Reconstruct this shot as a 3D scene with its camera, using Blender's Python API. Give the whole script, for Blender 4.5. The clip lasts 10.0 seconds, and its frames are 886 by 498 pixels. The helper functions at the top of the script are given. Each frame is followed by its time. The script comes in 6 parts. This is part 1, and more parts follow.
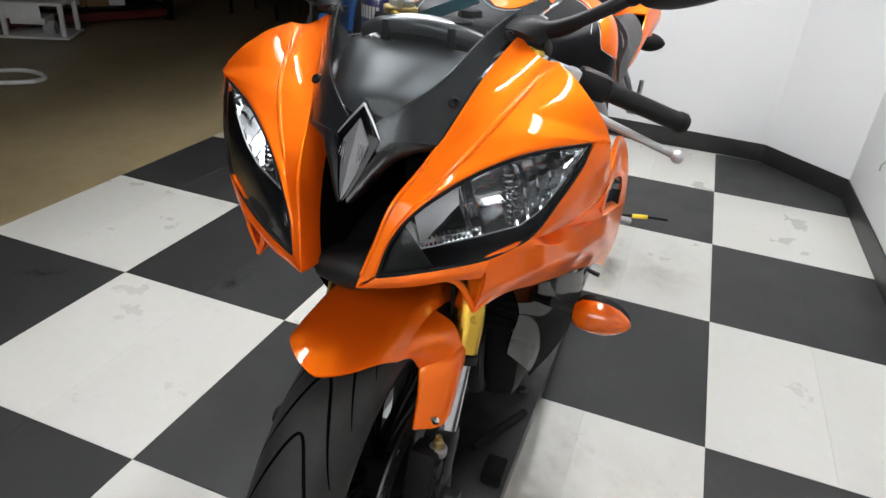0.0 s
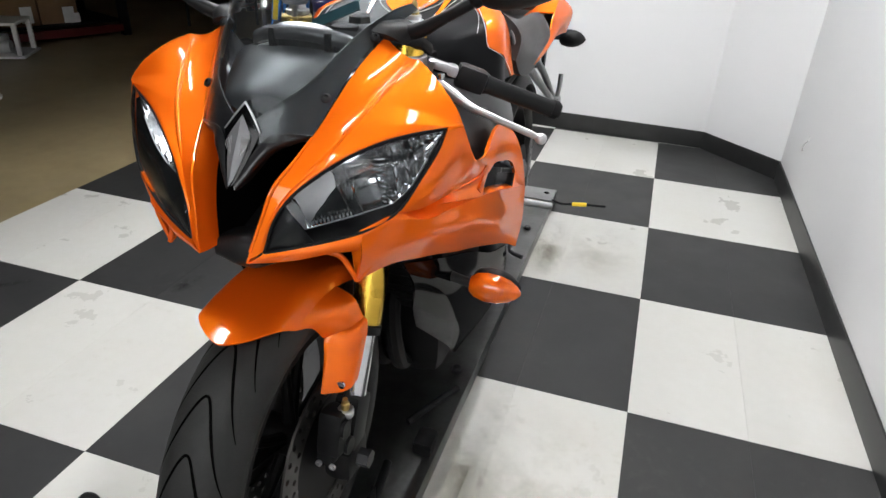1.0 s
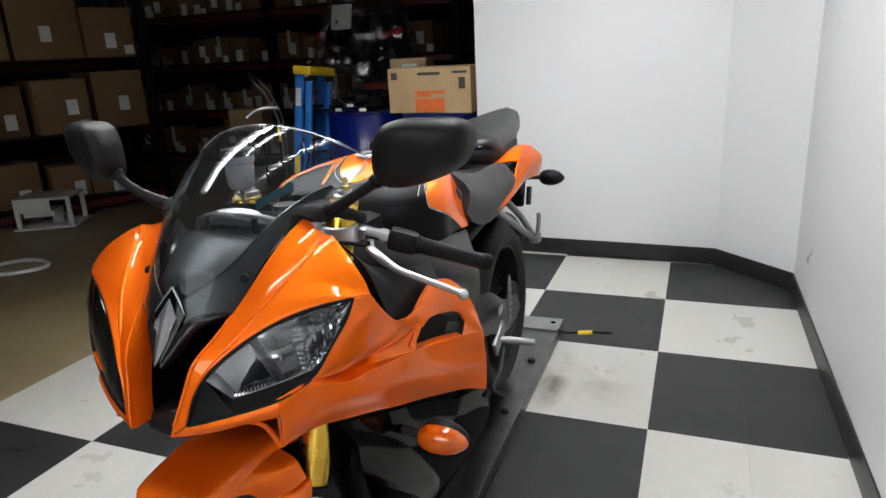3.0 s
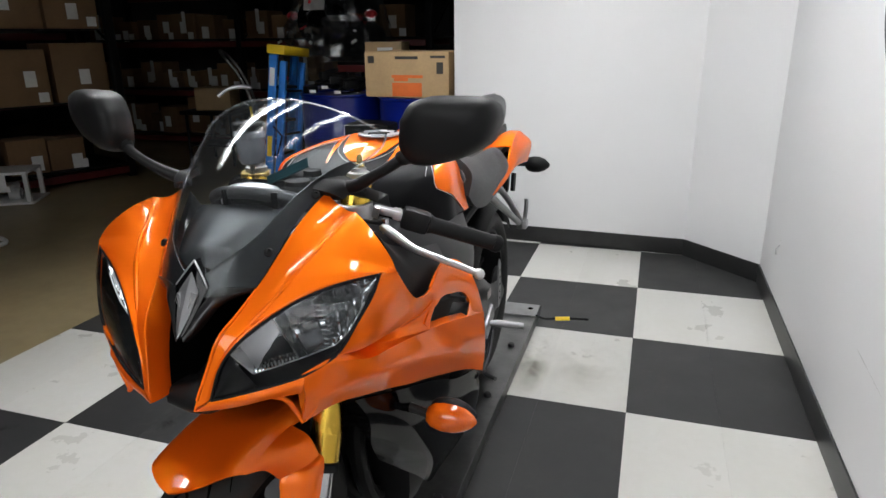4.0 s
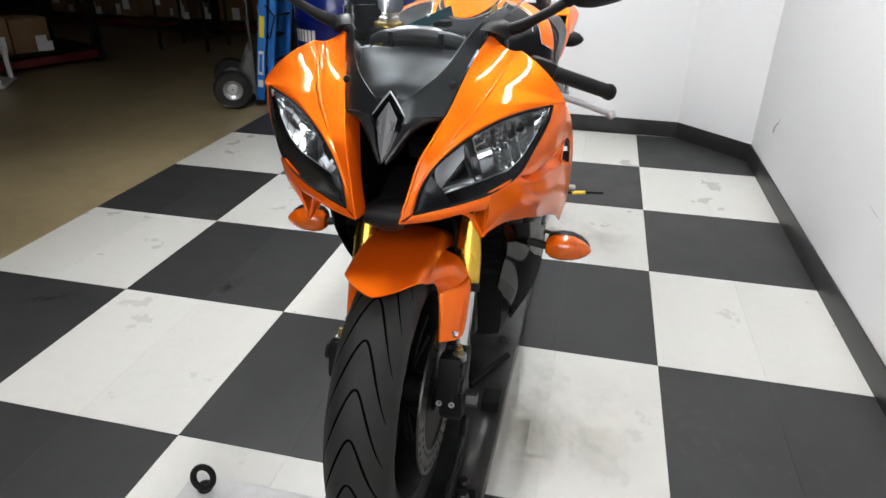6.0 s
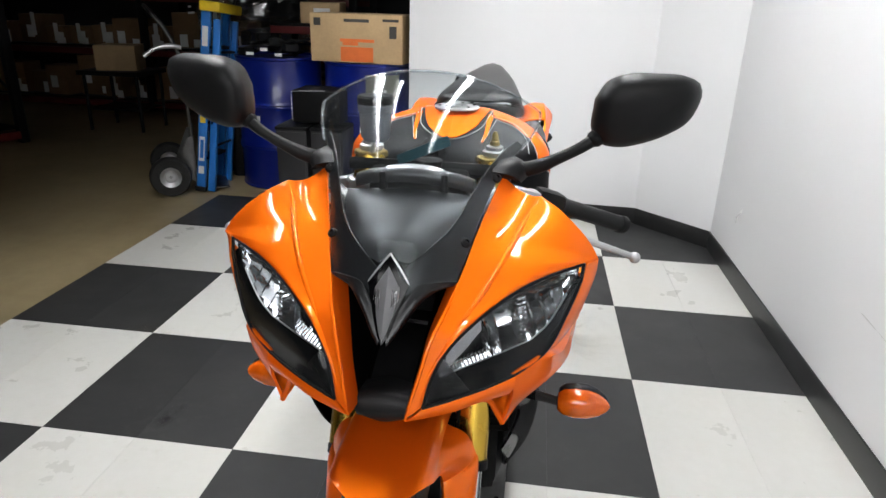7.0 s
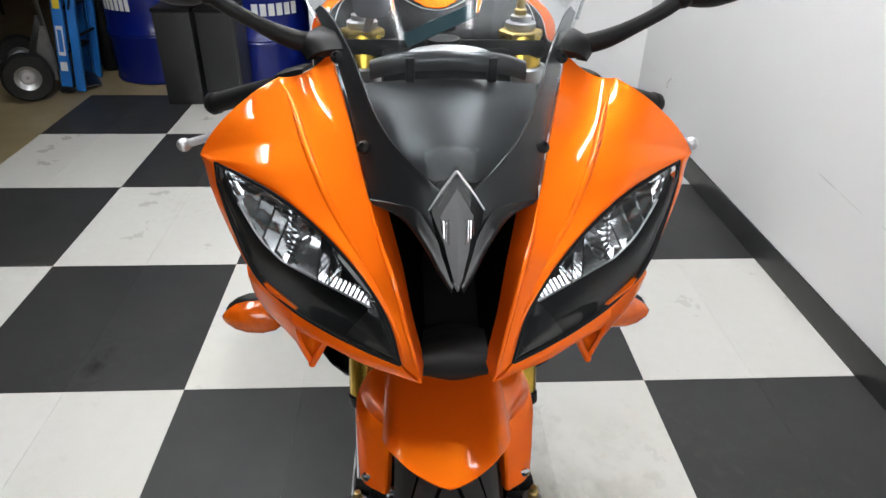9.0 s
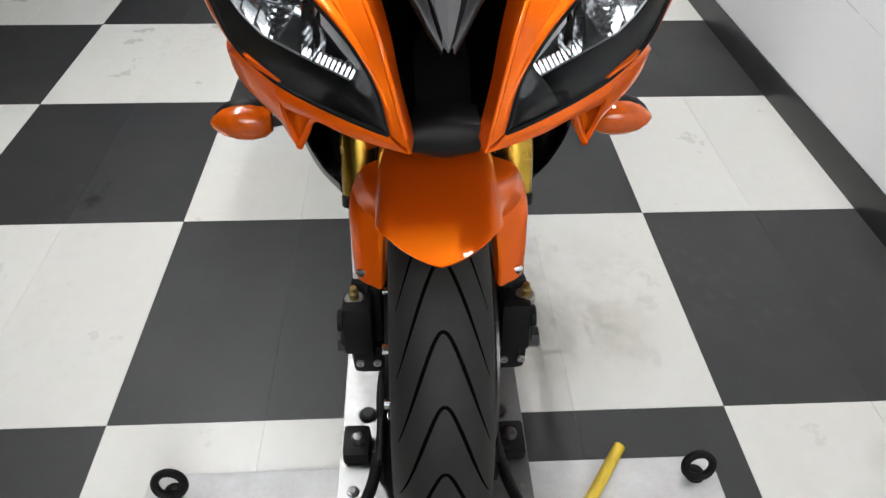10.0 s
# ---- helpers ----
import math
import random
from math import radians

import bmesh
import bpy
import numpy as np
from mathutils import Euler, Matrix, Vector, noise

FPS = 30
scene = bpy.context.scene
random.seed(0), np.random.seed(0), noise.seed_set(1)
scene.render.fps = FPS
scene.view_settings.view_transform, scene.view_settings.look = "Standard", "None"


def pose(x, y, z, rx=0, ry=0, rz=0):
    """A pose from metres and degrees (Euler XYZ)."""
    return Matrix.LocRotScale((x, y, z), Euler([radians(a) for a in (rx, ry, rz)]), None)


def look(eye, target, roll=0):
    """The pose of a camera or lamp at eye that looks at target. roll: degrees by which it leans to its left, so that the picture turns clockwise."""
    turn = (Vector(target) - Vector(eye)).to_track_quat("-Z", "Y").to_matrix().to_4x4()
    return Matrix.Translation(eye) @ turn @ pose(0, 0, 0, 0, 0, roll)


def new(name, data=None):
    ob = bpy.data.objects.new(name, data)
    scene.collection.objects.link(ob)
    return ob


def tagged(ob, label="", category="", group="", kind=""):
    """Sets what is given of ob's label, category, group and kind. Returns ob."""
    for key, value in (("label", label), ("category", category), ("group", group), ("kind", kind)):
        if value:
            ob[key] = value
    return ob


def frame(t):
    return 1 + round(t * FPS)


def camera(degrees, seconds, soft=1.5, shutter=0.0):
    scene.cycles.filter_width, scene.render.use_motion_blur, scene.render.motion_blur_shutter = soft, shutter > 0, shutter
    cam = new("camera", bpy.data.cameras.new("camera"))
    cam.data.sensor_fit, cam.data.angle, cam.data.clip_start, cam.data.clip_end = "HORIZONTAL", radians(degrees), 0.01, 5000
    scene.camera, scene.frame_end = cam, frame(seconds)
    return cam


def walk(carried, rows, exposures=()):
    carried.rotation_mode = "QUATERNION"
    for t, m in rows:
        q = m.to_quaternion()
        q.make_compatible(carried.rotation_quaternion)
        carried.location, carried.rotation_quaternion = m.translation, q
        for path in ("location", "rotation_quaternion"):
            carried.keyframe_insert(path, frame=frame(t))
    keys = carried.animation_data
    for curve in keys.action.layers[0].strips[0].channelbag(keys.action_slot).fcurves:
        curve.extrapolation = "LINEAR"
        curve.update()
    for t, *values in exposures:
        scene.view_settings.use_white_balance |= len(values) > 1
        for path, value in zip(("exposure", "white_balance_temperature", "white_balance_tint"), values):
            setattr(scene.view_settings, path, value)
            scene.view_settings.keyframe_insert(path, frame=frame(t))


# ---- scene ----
cam = camera(68.4, 10.0)
PATH = [
    (0, (-0.259, -1.382, 1.162), (-0.829, 0.283, 0.212), 4.6),
    (0.2, (-0.265, -1.438, 1.164), (-0.734, 0.204, 0.123), 8.0),
    (0.3, (-0.266, -1.453, 1.161), (-0.686, 0.21, 0.132), 9.3),
    (0.5, (-0.252, -1.472, 1.166), (-0.647, 0.211, 0.16), 8.7),
    (0.6, (-0.233, -1.473, 1.167), (-0.62, 0.219, 0.172), 7.5),
    (0.7, (-0.205, -1.479, 1.167), (-0.603, 0.219, 0.188), 5.1),
    (0.8, (-0.176, -1.46, 1.177), (-0.605, 0.235, 0.206), 3.3),
    (1, (-0.098, -1.445, 1.188), (-0.614, 0.244, 0.25), 2.7),
    (1.2, (-0.012, -1.426, 1.207), (-0.564, 0.27, 0.302), 2.7),
    (1.5, (0.082, -1.403, 1.243), (-0.502, 0.325, 0.423), 0.7),
    (1.7, (0.103, -1.377, 1.252), (-0.477, 0.375, 0.48), 0.2),
    (1.8, (0.117, -1.376, 1.259), (-0.48, 0.382, 0.514), -0.5),
    (2, (0.124, -1.364, 1.26), (-0.448, 0.409, 0.531), -0.2),
    (2.2, (0.135, -1.364, 1.26), (-0.422, 0.429, 0.569), -0.1),
    (2.3, (0.139, -1.371, 1.266), (-0.433, 0.42, 0.583), -0.1),
    (2.4, (0.132, -1.385, 1.26), (-0.458, 0.404, 0.59), -0.6),
    (2.5, (0.12, -1.396, 1.273), (-0.55, 0.384, 0.657), -2.5),
    (2.6, (0.115, -1.406, 1.273), (-0.565, 0.374, 0.665), -2.4),
    (2.7, (0.107, -1.412, 1.268), (-0.61, 0.363, 0.689), -2.6),
    (3.8, (0.062, -1.405, 1.246), (-0.524, 0.406, 0.632), -2.9),
    (4, (0.007, -1.452, 1.246), (-0.576, 0.357, 0.624), -0.7),
    (4.2, (-0.062, -1.532, 1.237), (-0.61, 0.29, 0.621), -1.6),
    (4.5, (-0.171, -1.621, 1.244), (-0.656, 0.196, 0.562), -3.0),
    (4.7, (-0.197, -1.67, 1.248), (-0.663, 0.145, 0.55), -2.5),
    (5, (-0.228, -1.694, 1.212), (-0.697, 0.091, 0.442), -1.9),
    (5.2, (-0.239, -1.704, 1.195), (-0.695, 0.049, 0.347), -2.0),
    (6.3, (-0.303, -1.7, 1.191), (-0.696, 0.04, 0.286), 1.3),
    (6.5, (-0.33, -1.664, 1.214), (-0.712, 0.112, 0.375), 1.2),
    (6.7, (-0.361, -1.606, 1.228), (-0.703, 0.199, 0.438), 1.9),
    (7, (-0.421, -1.48, 1.25), (-0.663, 0.372, 0.535), 1.7),
    (7.2, (-0.462, -1.411, 1.278), (-0.664, 0.468, 0.623), 2.2),
    (7.5, (-0.499, -1.332, 1.313), (-0.604, 0.582, 0.745), 1.4),
    (8, (-0.575, -1.302, 1.318), (-0.469, 0.608, 0.734), 0.5),
    (8.5, (-0.62, -1.293, 1.265), (-0.501, 0.537, 0.467), 0.7),
    (9, (-0.625, -1.297, 1.204), (-0.527, 0.413, 0.171), 1.1),
    (9.5, (-0.618, -1.313, 1.156), (-0.525, 0.263, -0.072), 1.1),
    (10, (-0.614, -1.332, 1.118), (-0.53, 0.133, -0.242), 1.0),
]
STOPS = [(0, 0.27), (0.5, 0.33), (1.5, 0.33), (2.0, 0.26), (2.5, 0.06), (4.0, 0.01), (4.5, 0.14), (5.0, 0.22), (6.5, 0.41), (7.0, 0.29), (7.5, 0.12), (8.0, -0.17), (8.5, 0.09), (9.0, 0.26), (9.5, 0.34), (10.0, 0.27)]
walk(cam, [(t, look(eye, target, roll)) for t, eye, target, roll in PATH], STOPS)

# ---------- world and lamps' exposure ----------
world = bpy.data.worlds.new("world")
scene.world = world
world.use_nodes = True
world.node_tree.nodes["Background"].inputs[0].default_value = (0.55, 0.6, 0.7, 1)
world.node_tree.nodes["Background"].inputs[1].default_value = 0.01
TUBE_GLOW = 50.0          # emission of the fluorescent tubes

# ---------- plan ----------
TILE = 0.61
WALL_X = 0.595            # face of the side wall
WALL_Y = 2.447            # face of the back wall at the cut corner
WALL_END = -1.180         # free end of the back wall
WALL_H = 3.0
BIKE_X = -0.582           # middle plane of the motorcycle


# ---------- materials ----------
def mat(name, colour, rough=0.5, metal=0.0, vary=0.0, grain=0.0, scale=20.0, coat=0.0, bump=0.0, bump_scale=80.0,
        rough_vary=0.0, tint=None, per_object=0.0, spec=0.5, spots=None, world_size=False):
    m = bpy.data.materials.new(name)
    m.use_nodes = True
    t = m.node_tree
    b = t.nodes["Principled BSDF"]
    b.inputs["Roughness"].default_value = rough
    b.inputs["Metallic"].default_value = metal
    b.inputs["Specular IOR Level"].default_value = spec
    if coat:
        b.inputs["Coat Weight"].default_value = coat
        b.inputs["Coat Roughness"].default_value = 0.06
    co = t.nodes.new("ShaderNodeNewGeometry") if world_size else t.nodes.new("ShaderNodeTexCoord")
    place = co.outputs["Position"] if world_size else co.outputs["Object"]
    src = None

    def noise_node(sc, detail=5.0, rgh=0.6):
        n = t.nodes.new("ShaderNodeTexNoise")
        n.inputs["Scale"].default_value = sc
        n.inputs["Detail"].default_value = detail
        n.inputs["Roughness"].default_value = rgh
        t.links.new(place, n.inputs["Vector"])
        return n

    dark = tint or tuple(c * 0.55 for c in colour)
    rgb = t.nodes.new("ShaderNodeRGB")
    rgb.outputs[0].default_value = (*colour, 1)
    src = rgb.outputs[0]
    if vary:
        n = noise_node(scale)
        ramp = t.nodes.new("ShaderNodeMapRange")
        ramp.inputs[1].default_value, ramp.inputs[2].default_value = 0.42, 0.72
        ramp.inputs[3].default_value, ramp.inputs[4].default_value = 0.0, vary
        t.links.new(n.outputs[0], ramp.inputs[0])
        mx = t.nodes.new("ShaderNodeMix")
        mx.data_type = "RGBA"
        mx.inputs[7].default_value = (*dark, 1)
        t.links.new(ramp.outputs[0], mx.inputs[0])
        t.links.new(src, mx.inputs[6])
        src = mx.outputs[2]
    if grain:
        n = noise_node(scale * 14, 3.0)
        mx = t.nodes.new("ShaderNodeMix")
        mx.data_type, mx.blend_type = "RGBA", "OVERLAY"
        mx.inputs[0].default_value = grain
        t.links.new(src, mx.inputs[6])
        t.links.new(n.outputs[0], mx.inputs[7])
        src = mx.outputs[2]
    if spots:
        n, big = noise_node(34.0, 3.0, 0.5), noise_node(1.6, 2.0)
        mul = t.nodes.new("ShaderNodeMath")
        mul.operation = "MULTIPLY"
        t.links.new(n.outputs[0], mul.inputs[0])
        t.links.new(big.outputs[0], mul.inputs[1])
        mr = t.nodes.new("ShaderNodeMapRange")
        mr.inputs[1].default_value, mr.inputs[2].default_value = 0.34, 0.46
        mr.inputs[3].default_value, mr.inputs[4].default_value = 0.0, 0.30
        t.links.new(mul.outputs[0], mr.inputs[0])
        mx = t.nodes.new("ShaderNodeMix")
        mx.data_type = "RGBA"
        mx.inputs[7].default_value = (*spots, 1)
        t.links.new(mr.outputs[0], mx.inputs[0])
        t.links.new(src, mx.inputs[6])
        src = mx.outputs[2]
    if per_object:
        info = t.nodes.new("ShaderNodeObjectInfo")
        hsv = t.nodes.new("ShaderNodeHueSaturation")
        mr = t.nodes.new("ShaderNodeMapRange")
        mr.inputs[3].default_value, mr.inputs[4].default_value = 1 - per_object, 1 + per_object
        t.links.new(info.outputs["Random"], mr.inputs[0])
        t.links.new(mr.outputs[0], hsv.inputs["Value"])
        t.links.new(src, hsv.inputs["Color"])
        src = hsv.outputs[0]
    t.links.new(src, b.inputs["Base Color"])
    if rough_vary:
        n = noise_node(scale * 2.3, 6.0)
        mr = t.nodes.new("ShaderNodeMapRange")
        mr.inputs[3].default_value, mr.inputs[4].default_value = max(0.02, rough - rough_vary), min(1, rough + rough_vary)
        t.links.new(n.outputs[0], mr.inputs[0])
        t.links.new(mr.outputs[0], b.inputs["Roughness"])
    if bump:
        n = noise_node(bump_scale, 4.0)
        bp = t.nodes.new("ShaderNodeBump")
        bp.inputs["Strength"].default_value = bump
        bp.inputs["Distance"].default_value = 0.002
        t.links.new(n.outputs[0], bp.inputs["Height"])
        t.links.new(bp.outputs[0], b.inputs["Normal"])
    return m


def glow(name, colour, strength):
    m = bpy.data.materials.new(name)
    m.use_nodes = True
    b = m.node_tree.nodes["Principled BSDF"]
    b.inputs["Base Color"].default_value = (*colour, 1)
    b.inputs["Emission Color"].default_value = (*colour, 1)
    b.inputs["Emission Strength"].default_value = strength
    return m


def glass(name, colour=(1, 1, 1), rough=0.0, gloss=0.05, haze=0.0):
    """Thin clear plastic: mostly see-through, with a mirror gloss that grows at a slant."""
    m = bpy.data.materials.new(name)
    m.use_nodes = True
    t = m.node_tree
    out = t.nodes["Material Output"]
    t.nodes.remove(t.nodes["Principled BSDF"])
    tr = t.nodes.new("ShaderNodeBsdfTransparent")
    tr.inputs[0].default_value = (*colour, 1)
    gl = t.nodes.new("ShaderNodeBsdfGlossy")
    gl.inputs["Roughness"].default_value = max(rough, 0.015)
    lw = t.nodes.new("ShaderNodeLayerWeight")
    lw.inputs[0].default_value = 0.5
    pw = t.nodes.new("ShaderNodeMath")
    pw.operation = "POWER"
    pw.inputs[1].default_value = 4.0
    fr = t.nodes.new("ShaderNodeMath")
    fr.operation = "MULTIPLY_ADD"
    fr.inputs[1].default_value, fr.inputs[2].default_value = 0.75, gloss
    t.links.new(lw.outputs["Facing"], pw.inputs[0])
    t.links.new(pw.outputs[0], fr.inputs[0])
    mx = t.nodes.new("ShaderNodeMixShader")
    t.links.new(fr.outputs[0], mx.inputs[0])
    t.links.new(tr.outputs[0], mx.inputs[1])
    t.links.new(gl.outputs[0], mx.inputs[2])
    last = mx
    # pale diffuse share, a painted light veil over what lies behind
    if haze:
        df = t.nodes.new("ShaderNodeBsdfDiffuse")
        df.inputs[0].default_value = (0.62, 0.64, 0.65, 1)
        last = t.nodes.new("ShaderNodeMixShader")
        last.inputs[0].default_value = haze
        t.links.new(mx.outputs[0], last.inputs[1])
        t.links.new(df.outputs[0], last.inputs[2])
    t.links.new(last.outputs[0], out.inputs[0])
    return m


def candy(name, base, flake, share):
    """Pearl lacquer: a deep red-orange ground with brighter metal flakes in it, under a hard clear coat."""
    m = bpy.data.materials.new(name)
    m.use_nodes = True
    t = m.node_tree
    ground = t.nodes["Principled BSDF"]
    flakes = t.nodes.new("ShaderNodeBsdfPrincipled")
    co = t.nodes.new("ShaderNodeTexCoord")
    for b, colour, metal, rough in ((ground, base, 0.0, 0.6), (flakes, flake, 1.0, 0.55)):
        b.inputs["Base Color"].default_value = (*colour, 1)
        b.inputs["Metallic"].default_value = metal
        b.inputs["Roughness"].default_value = rough
        b.inputs["Specular IOR Level"].default_value = 0.0 if metal == 0 else 0.5
        b.inputs["Coat Weight"].default_value = 0.6
        b.inputs["Coat Roughness"].default_value = 0.025
    n = t.nodes.new("ShaderNodeTexNoise")
    n.inputs["Scale"].default_value = 4.0
    n.inputs["Detail"].default_value = 4.0
    t.links.new(co.outputs["Object"], n.inputs["Vector"])
    mr = t.nodes.new("ShaderNodeMapRange")
    mr.inputs[3].default_value, mr.inputs[4].default_value = share - 0.05, share + 0.05
    t.links.new(n.outputs[0], mr.inputs[0])
    mx = t.nodes.new("ShaderNodeMixShader")
    t.links.new(mr.outputs[0], mx.inputs[0])
    t.links.new(ground.outputs[0], mx.inputs[1])
    t.links.new(flakes.outputs[0], mx.inputs[2])
    t.links.new(mx.outputs[0], t.nodes["Material Output"].inputs[0])
    return m


M_ORANGE = candy("orange_paint", (0.72, 0.066, 0.003), (1.0, 0.28, 0.011), 0.45)
M_GLOSSBLACK = mat("gloss_black_paint", (0.003, 0.003, 0.0035), 0.2, vary=0.3, scale=6, coat=0.35, tint=(0.005, 0.005, 0.0055), spec=0.0)
M_BLACKPLASTIC = mat("black_plastic", (0.008, 0.008, 0.0085), 0.44, vary=0.4, scale=14, bump=0.12, bump_scale=600, tint=(0.011, 0.011, 0.0115), spec=0.18)
M_COWL = mat("black_inner_cowl", (0.006, 0.006, 0.007), 0.22, vary=0.3, scale=8, tint=(0.012, 0.012, 0.013), spec=0.5)
M_BORDER = mat("satin_black_border", (0.007, 0.007, 0.008), 0.30, vary=0.3, scale=9, tint=(0.011, 0.011, 0.012), spec=0.42)
M_DASH = mat("grey_dash_plastic", (0.022, 0.023, 0.025), 0.42, vary=0.4, scale=10, tint=(0.015, 0.016, 0.018), spec=0.36)
M_TANKBLACK = mat("tank_black_paint", (0.005, 0.005, 0.006), 0.42, vary=0.3, scale=6, tint=(0.008, 0.008, 0.009), spec=0.12)
M_SATIN = mat("matt_black_metal", (0.006, 0.006, 0.0065), 0.5, 0.0, vary=0.5, scale=25, tint=(0.010, 0.0097, 0.0095), spec=0.14)
M_RUBBER = mat("tyre_rubber", (0.014, 0.014, 0.0137), 0.60, vary=0.5, scale=18, bump=0.25, bump_scale=400, tint=(0.025, 0.0245, 0.0235), spec=0.3)
# near-black without gloss, stands in for shade in grooves, holes and the intake
M_RECESS = mat("recess_shade_black", (0.003, 0.003, 0.003), 0.95, spec=0.0)
M_GOLD = mat("gold_anodised_tube", (0.72, 0.46, 0.07), 0.26, 1.0, vary=0.2, scale=10, rough_vary=0.06)
M_STEEL = mat("polished_steel", (0.75, 0.75, 0.76), 0.16, 1.0, vary=0.2, scale=12)
M_WORNALU = mat("worn_aluminium", (0.34, 0.34, 0.345), 0.42, 0.9, vary=0.4, scale=25, bump=0.1, bump_scale=300, rough_vary=0.1)
M_BRASS = mat("dull_gold_anodised", (0.40, 0.30, 0.11), 0.42, 1.0, vary=0.3, scale=20, rough_vary=0.1)
M_ALU = mat("cast_aluminium", (0.56, 0.56, 0.57), 0.34, 0.85, vary=0.35, scale=20, bump=0.1, bump_scale=300, rough_vary=0.08)
M_FRAME = mat("dark_grey_frame_paint", (0.03, 0.03, 0.032), 0.4, 0.4, vary=0.3, scale=16)
M_CHROME = mat("headlight_reflector", (0.55, 0.555, 0.56), 0.12, 0.96)
M_FACET = mat("satin_silver_facet", (0.80, 0.80, 0.81), 0.36, 0.2, vary=0.2, scale=60)
M_AMBER = mat("amber_lens", (0.62, 0.105, 0.003), 0.20, vary=0.6, scale=45, coat=0.5, tint=(0.36, 0.040, 0.002))
M_RIDERSEAT = mat("grey_seat_vinyl", (0.034, 0.034, 0.035), 0.46, vary=0.4, scale=20, bump=0.4, bump_scale=700, tint=(0.026, 0.026, 0.026), spec=0.4)
M_SEAT = mat("seat_vinyl", (0.013, 0.013, 0.0135), 0.36, vary=0.4, scale=20, bump=0.3, bump_scale=700, tint=(0.010, 0.010, 0.010), spec=0.45)
M_LAMPMASK = mat("lamp_mask_plastic", (0.005, 0.005, 0.0055), 0.35, vary=0.3, scale=30, tint=(0.009, 0.009, 0.009), spec=0.2)
M_LENS = glass("clear_lens", (0.93, 0.94, 0.95), gloss=0.008)
M_SCREEN = glass("windscreen_acrylic", (0.92, 0.945, 0.955), gloss=0.006, haze=0.007)
M_DISC = mat("brake_disc_steel", (0.11, 0.105, 0.10), 0.38, 1.0, vary=0.4, scale=30)
M_YELLOW = mat("yellow_plastic", (0.8, 0.55, 0.02), 0.45, vary=0.3, scale=20)
M_WALL = mat("white_wall_paint", (0.79, 0.79, 0.795), 0.55, vary=0.12, scale=1.2, bump=0.12, bump_scale=90, tint=(0.70, 0.70, 0.695))
M_BASE = mat("black_rubber_base", (0.012, 0.012, 0.012), 0.42, vary=0.5, scale=9, tint=(0.03, 0.03, 0.03))
M_WHITETILE = mat("white_vinyl_tile", (0.555, 0.55, 0.52), 0.3, vary=0.42, scale=2.0, grain=0.05, rough_vary=0.10, tint=(0.525, 0.51, 0.45), per_object=0.03, bump=0.06, bump_scale=40, spots=(0.42, 0.40, 0.34), world_size=True)
M_DARKTILE = mat("charcoal_vinyl_tile", (0.026, 0.026, 0.0265), 0.44, vary=0.35, scale=2.6, grain=0.05, rough_vary=0.10, tint=(0.052, 0.051, 0.048), per_object=0.08, bump=0.06, bump_scale=40, spec=0.28, spots=(0.055, 0.053, 0.050), world_size=True)
M_GROUT = mat("tile_joint", (0.06, 0.057, 0.052), 0.8)
M_CONCRETE = mat("sealed_concrete", (0.33, 0.262, 0.145), 0.35, vary=0.75, scale=0.9, grain=0.15, rough_vary=0.15, tint=(0.18, 0.142, 0.078), bump=0.15, bump_scale=25)
M_RAIL = mat("galvanised_steel_rail", (0.175, 0.175, 0.172), 0.36, 1.0, vary=0.6, scale=7, grain=0.1, rough_vary=0.15, tint=(0.075, 0.074, 0.071))
M_PLATE = mat("painted_grey_plate", (0.55, 0.55, 0.55), 0.55, 0.3, vary=0.5, scale=9, grain=0.1, tint=(0.32, 0.31, 0.3))
M_BLUEDRUM = mat("blue_drum_paint", (0.002, 0.010, 0.15), 0.28, vary=0.35, scale=5, tint=(0.002, 0.007, 0.10), coat=0.4)
M_LADDER = mat("blue_fibreglass", (0.015, 0.17, 0.55), 0.45, vary=0.3, scale=9)
M_CARD = mat("cardboard", (0.50, 0.345, 0.18), 0.75, vary=0.35, scale=4, grain=0.12, per_object=0.12, bump=0.15, bump_scale=50)
# darker copy of the cardboard: the store's dimness is put into its colour
M_SHADECARD = mat("shaded_brown_cardboard", (0.17, 0.098, 0.045), 0.8, vary=0.45, scale=3, grain=0.12, per_object=0.25, bump=0.15, bump_scale=50)
M_LABEL = mat("paper_label", (0.72, 0.72, 0.7), 0.6, vary=0.2, scale=30)
M_PRINT = mat("dark_print", (0.05, 0.045, 0.04), 0.7)
M_ORANGEPRINT = mat("orange_print", (0.75, 0.16, 0.03), 0.7, vary=0.2, scale=30)
M_REDBEAM = mat("red_rack_paint", (0.10, 0.009, 0.008), 0.5, vary=0.5, scale=8)
M_BIN = mat("dark_grey_plastic_bin", (0.02, 0.02, 0.0215), 0.4, vary=0.4, scale=8, tint=(0.028, 0.028, 0.029))
M_DARKWALL = mat("wall_with_painted_dimness", (0.045, 0.045, 0.048), 0.8, vary=0.4, scale=1.5)
M_WHITEPLASTIC = mat("white_plastic", (0.75, 0.75, 0.74), 0.45, vary=0.2, scale=12)
M_LOGO = mat("charcoal_wall_paint", (0.03, 0.03, 0.032), 0.5, vary=0.2, scale=10)
M_WRAP = glass("clear_plastic_wrap", (0.9, 0.9, 0.92), rough=0.20, gloss=0.28, haze=0.03)
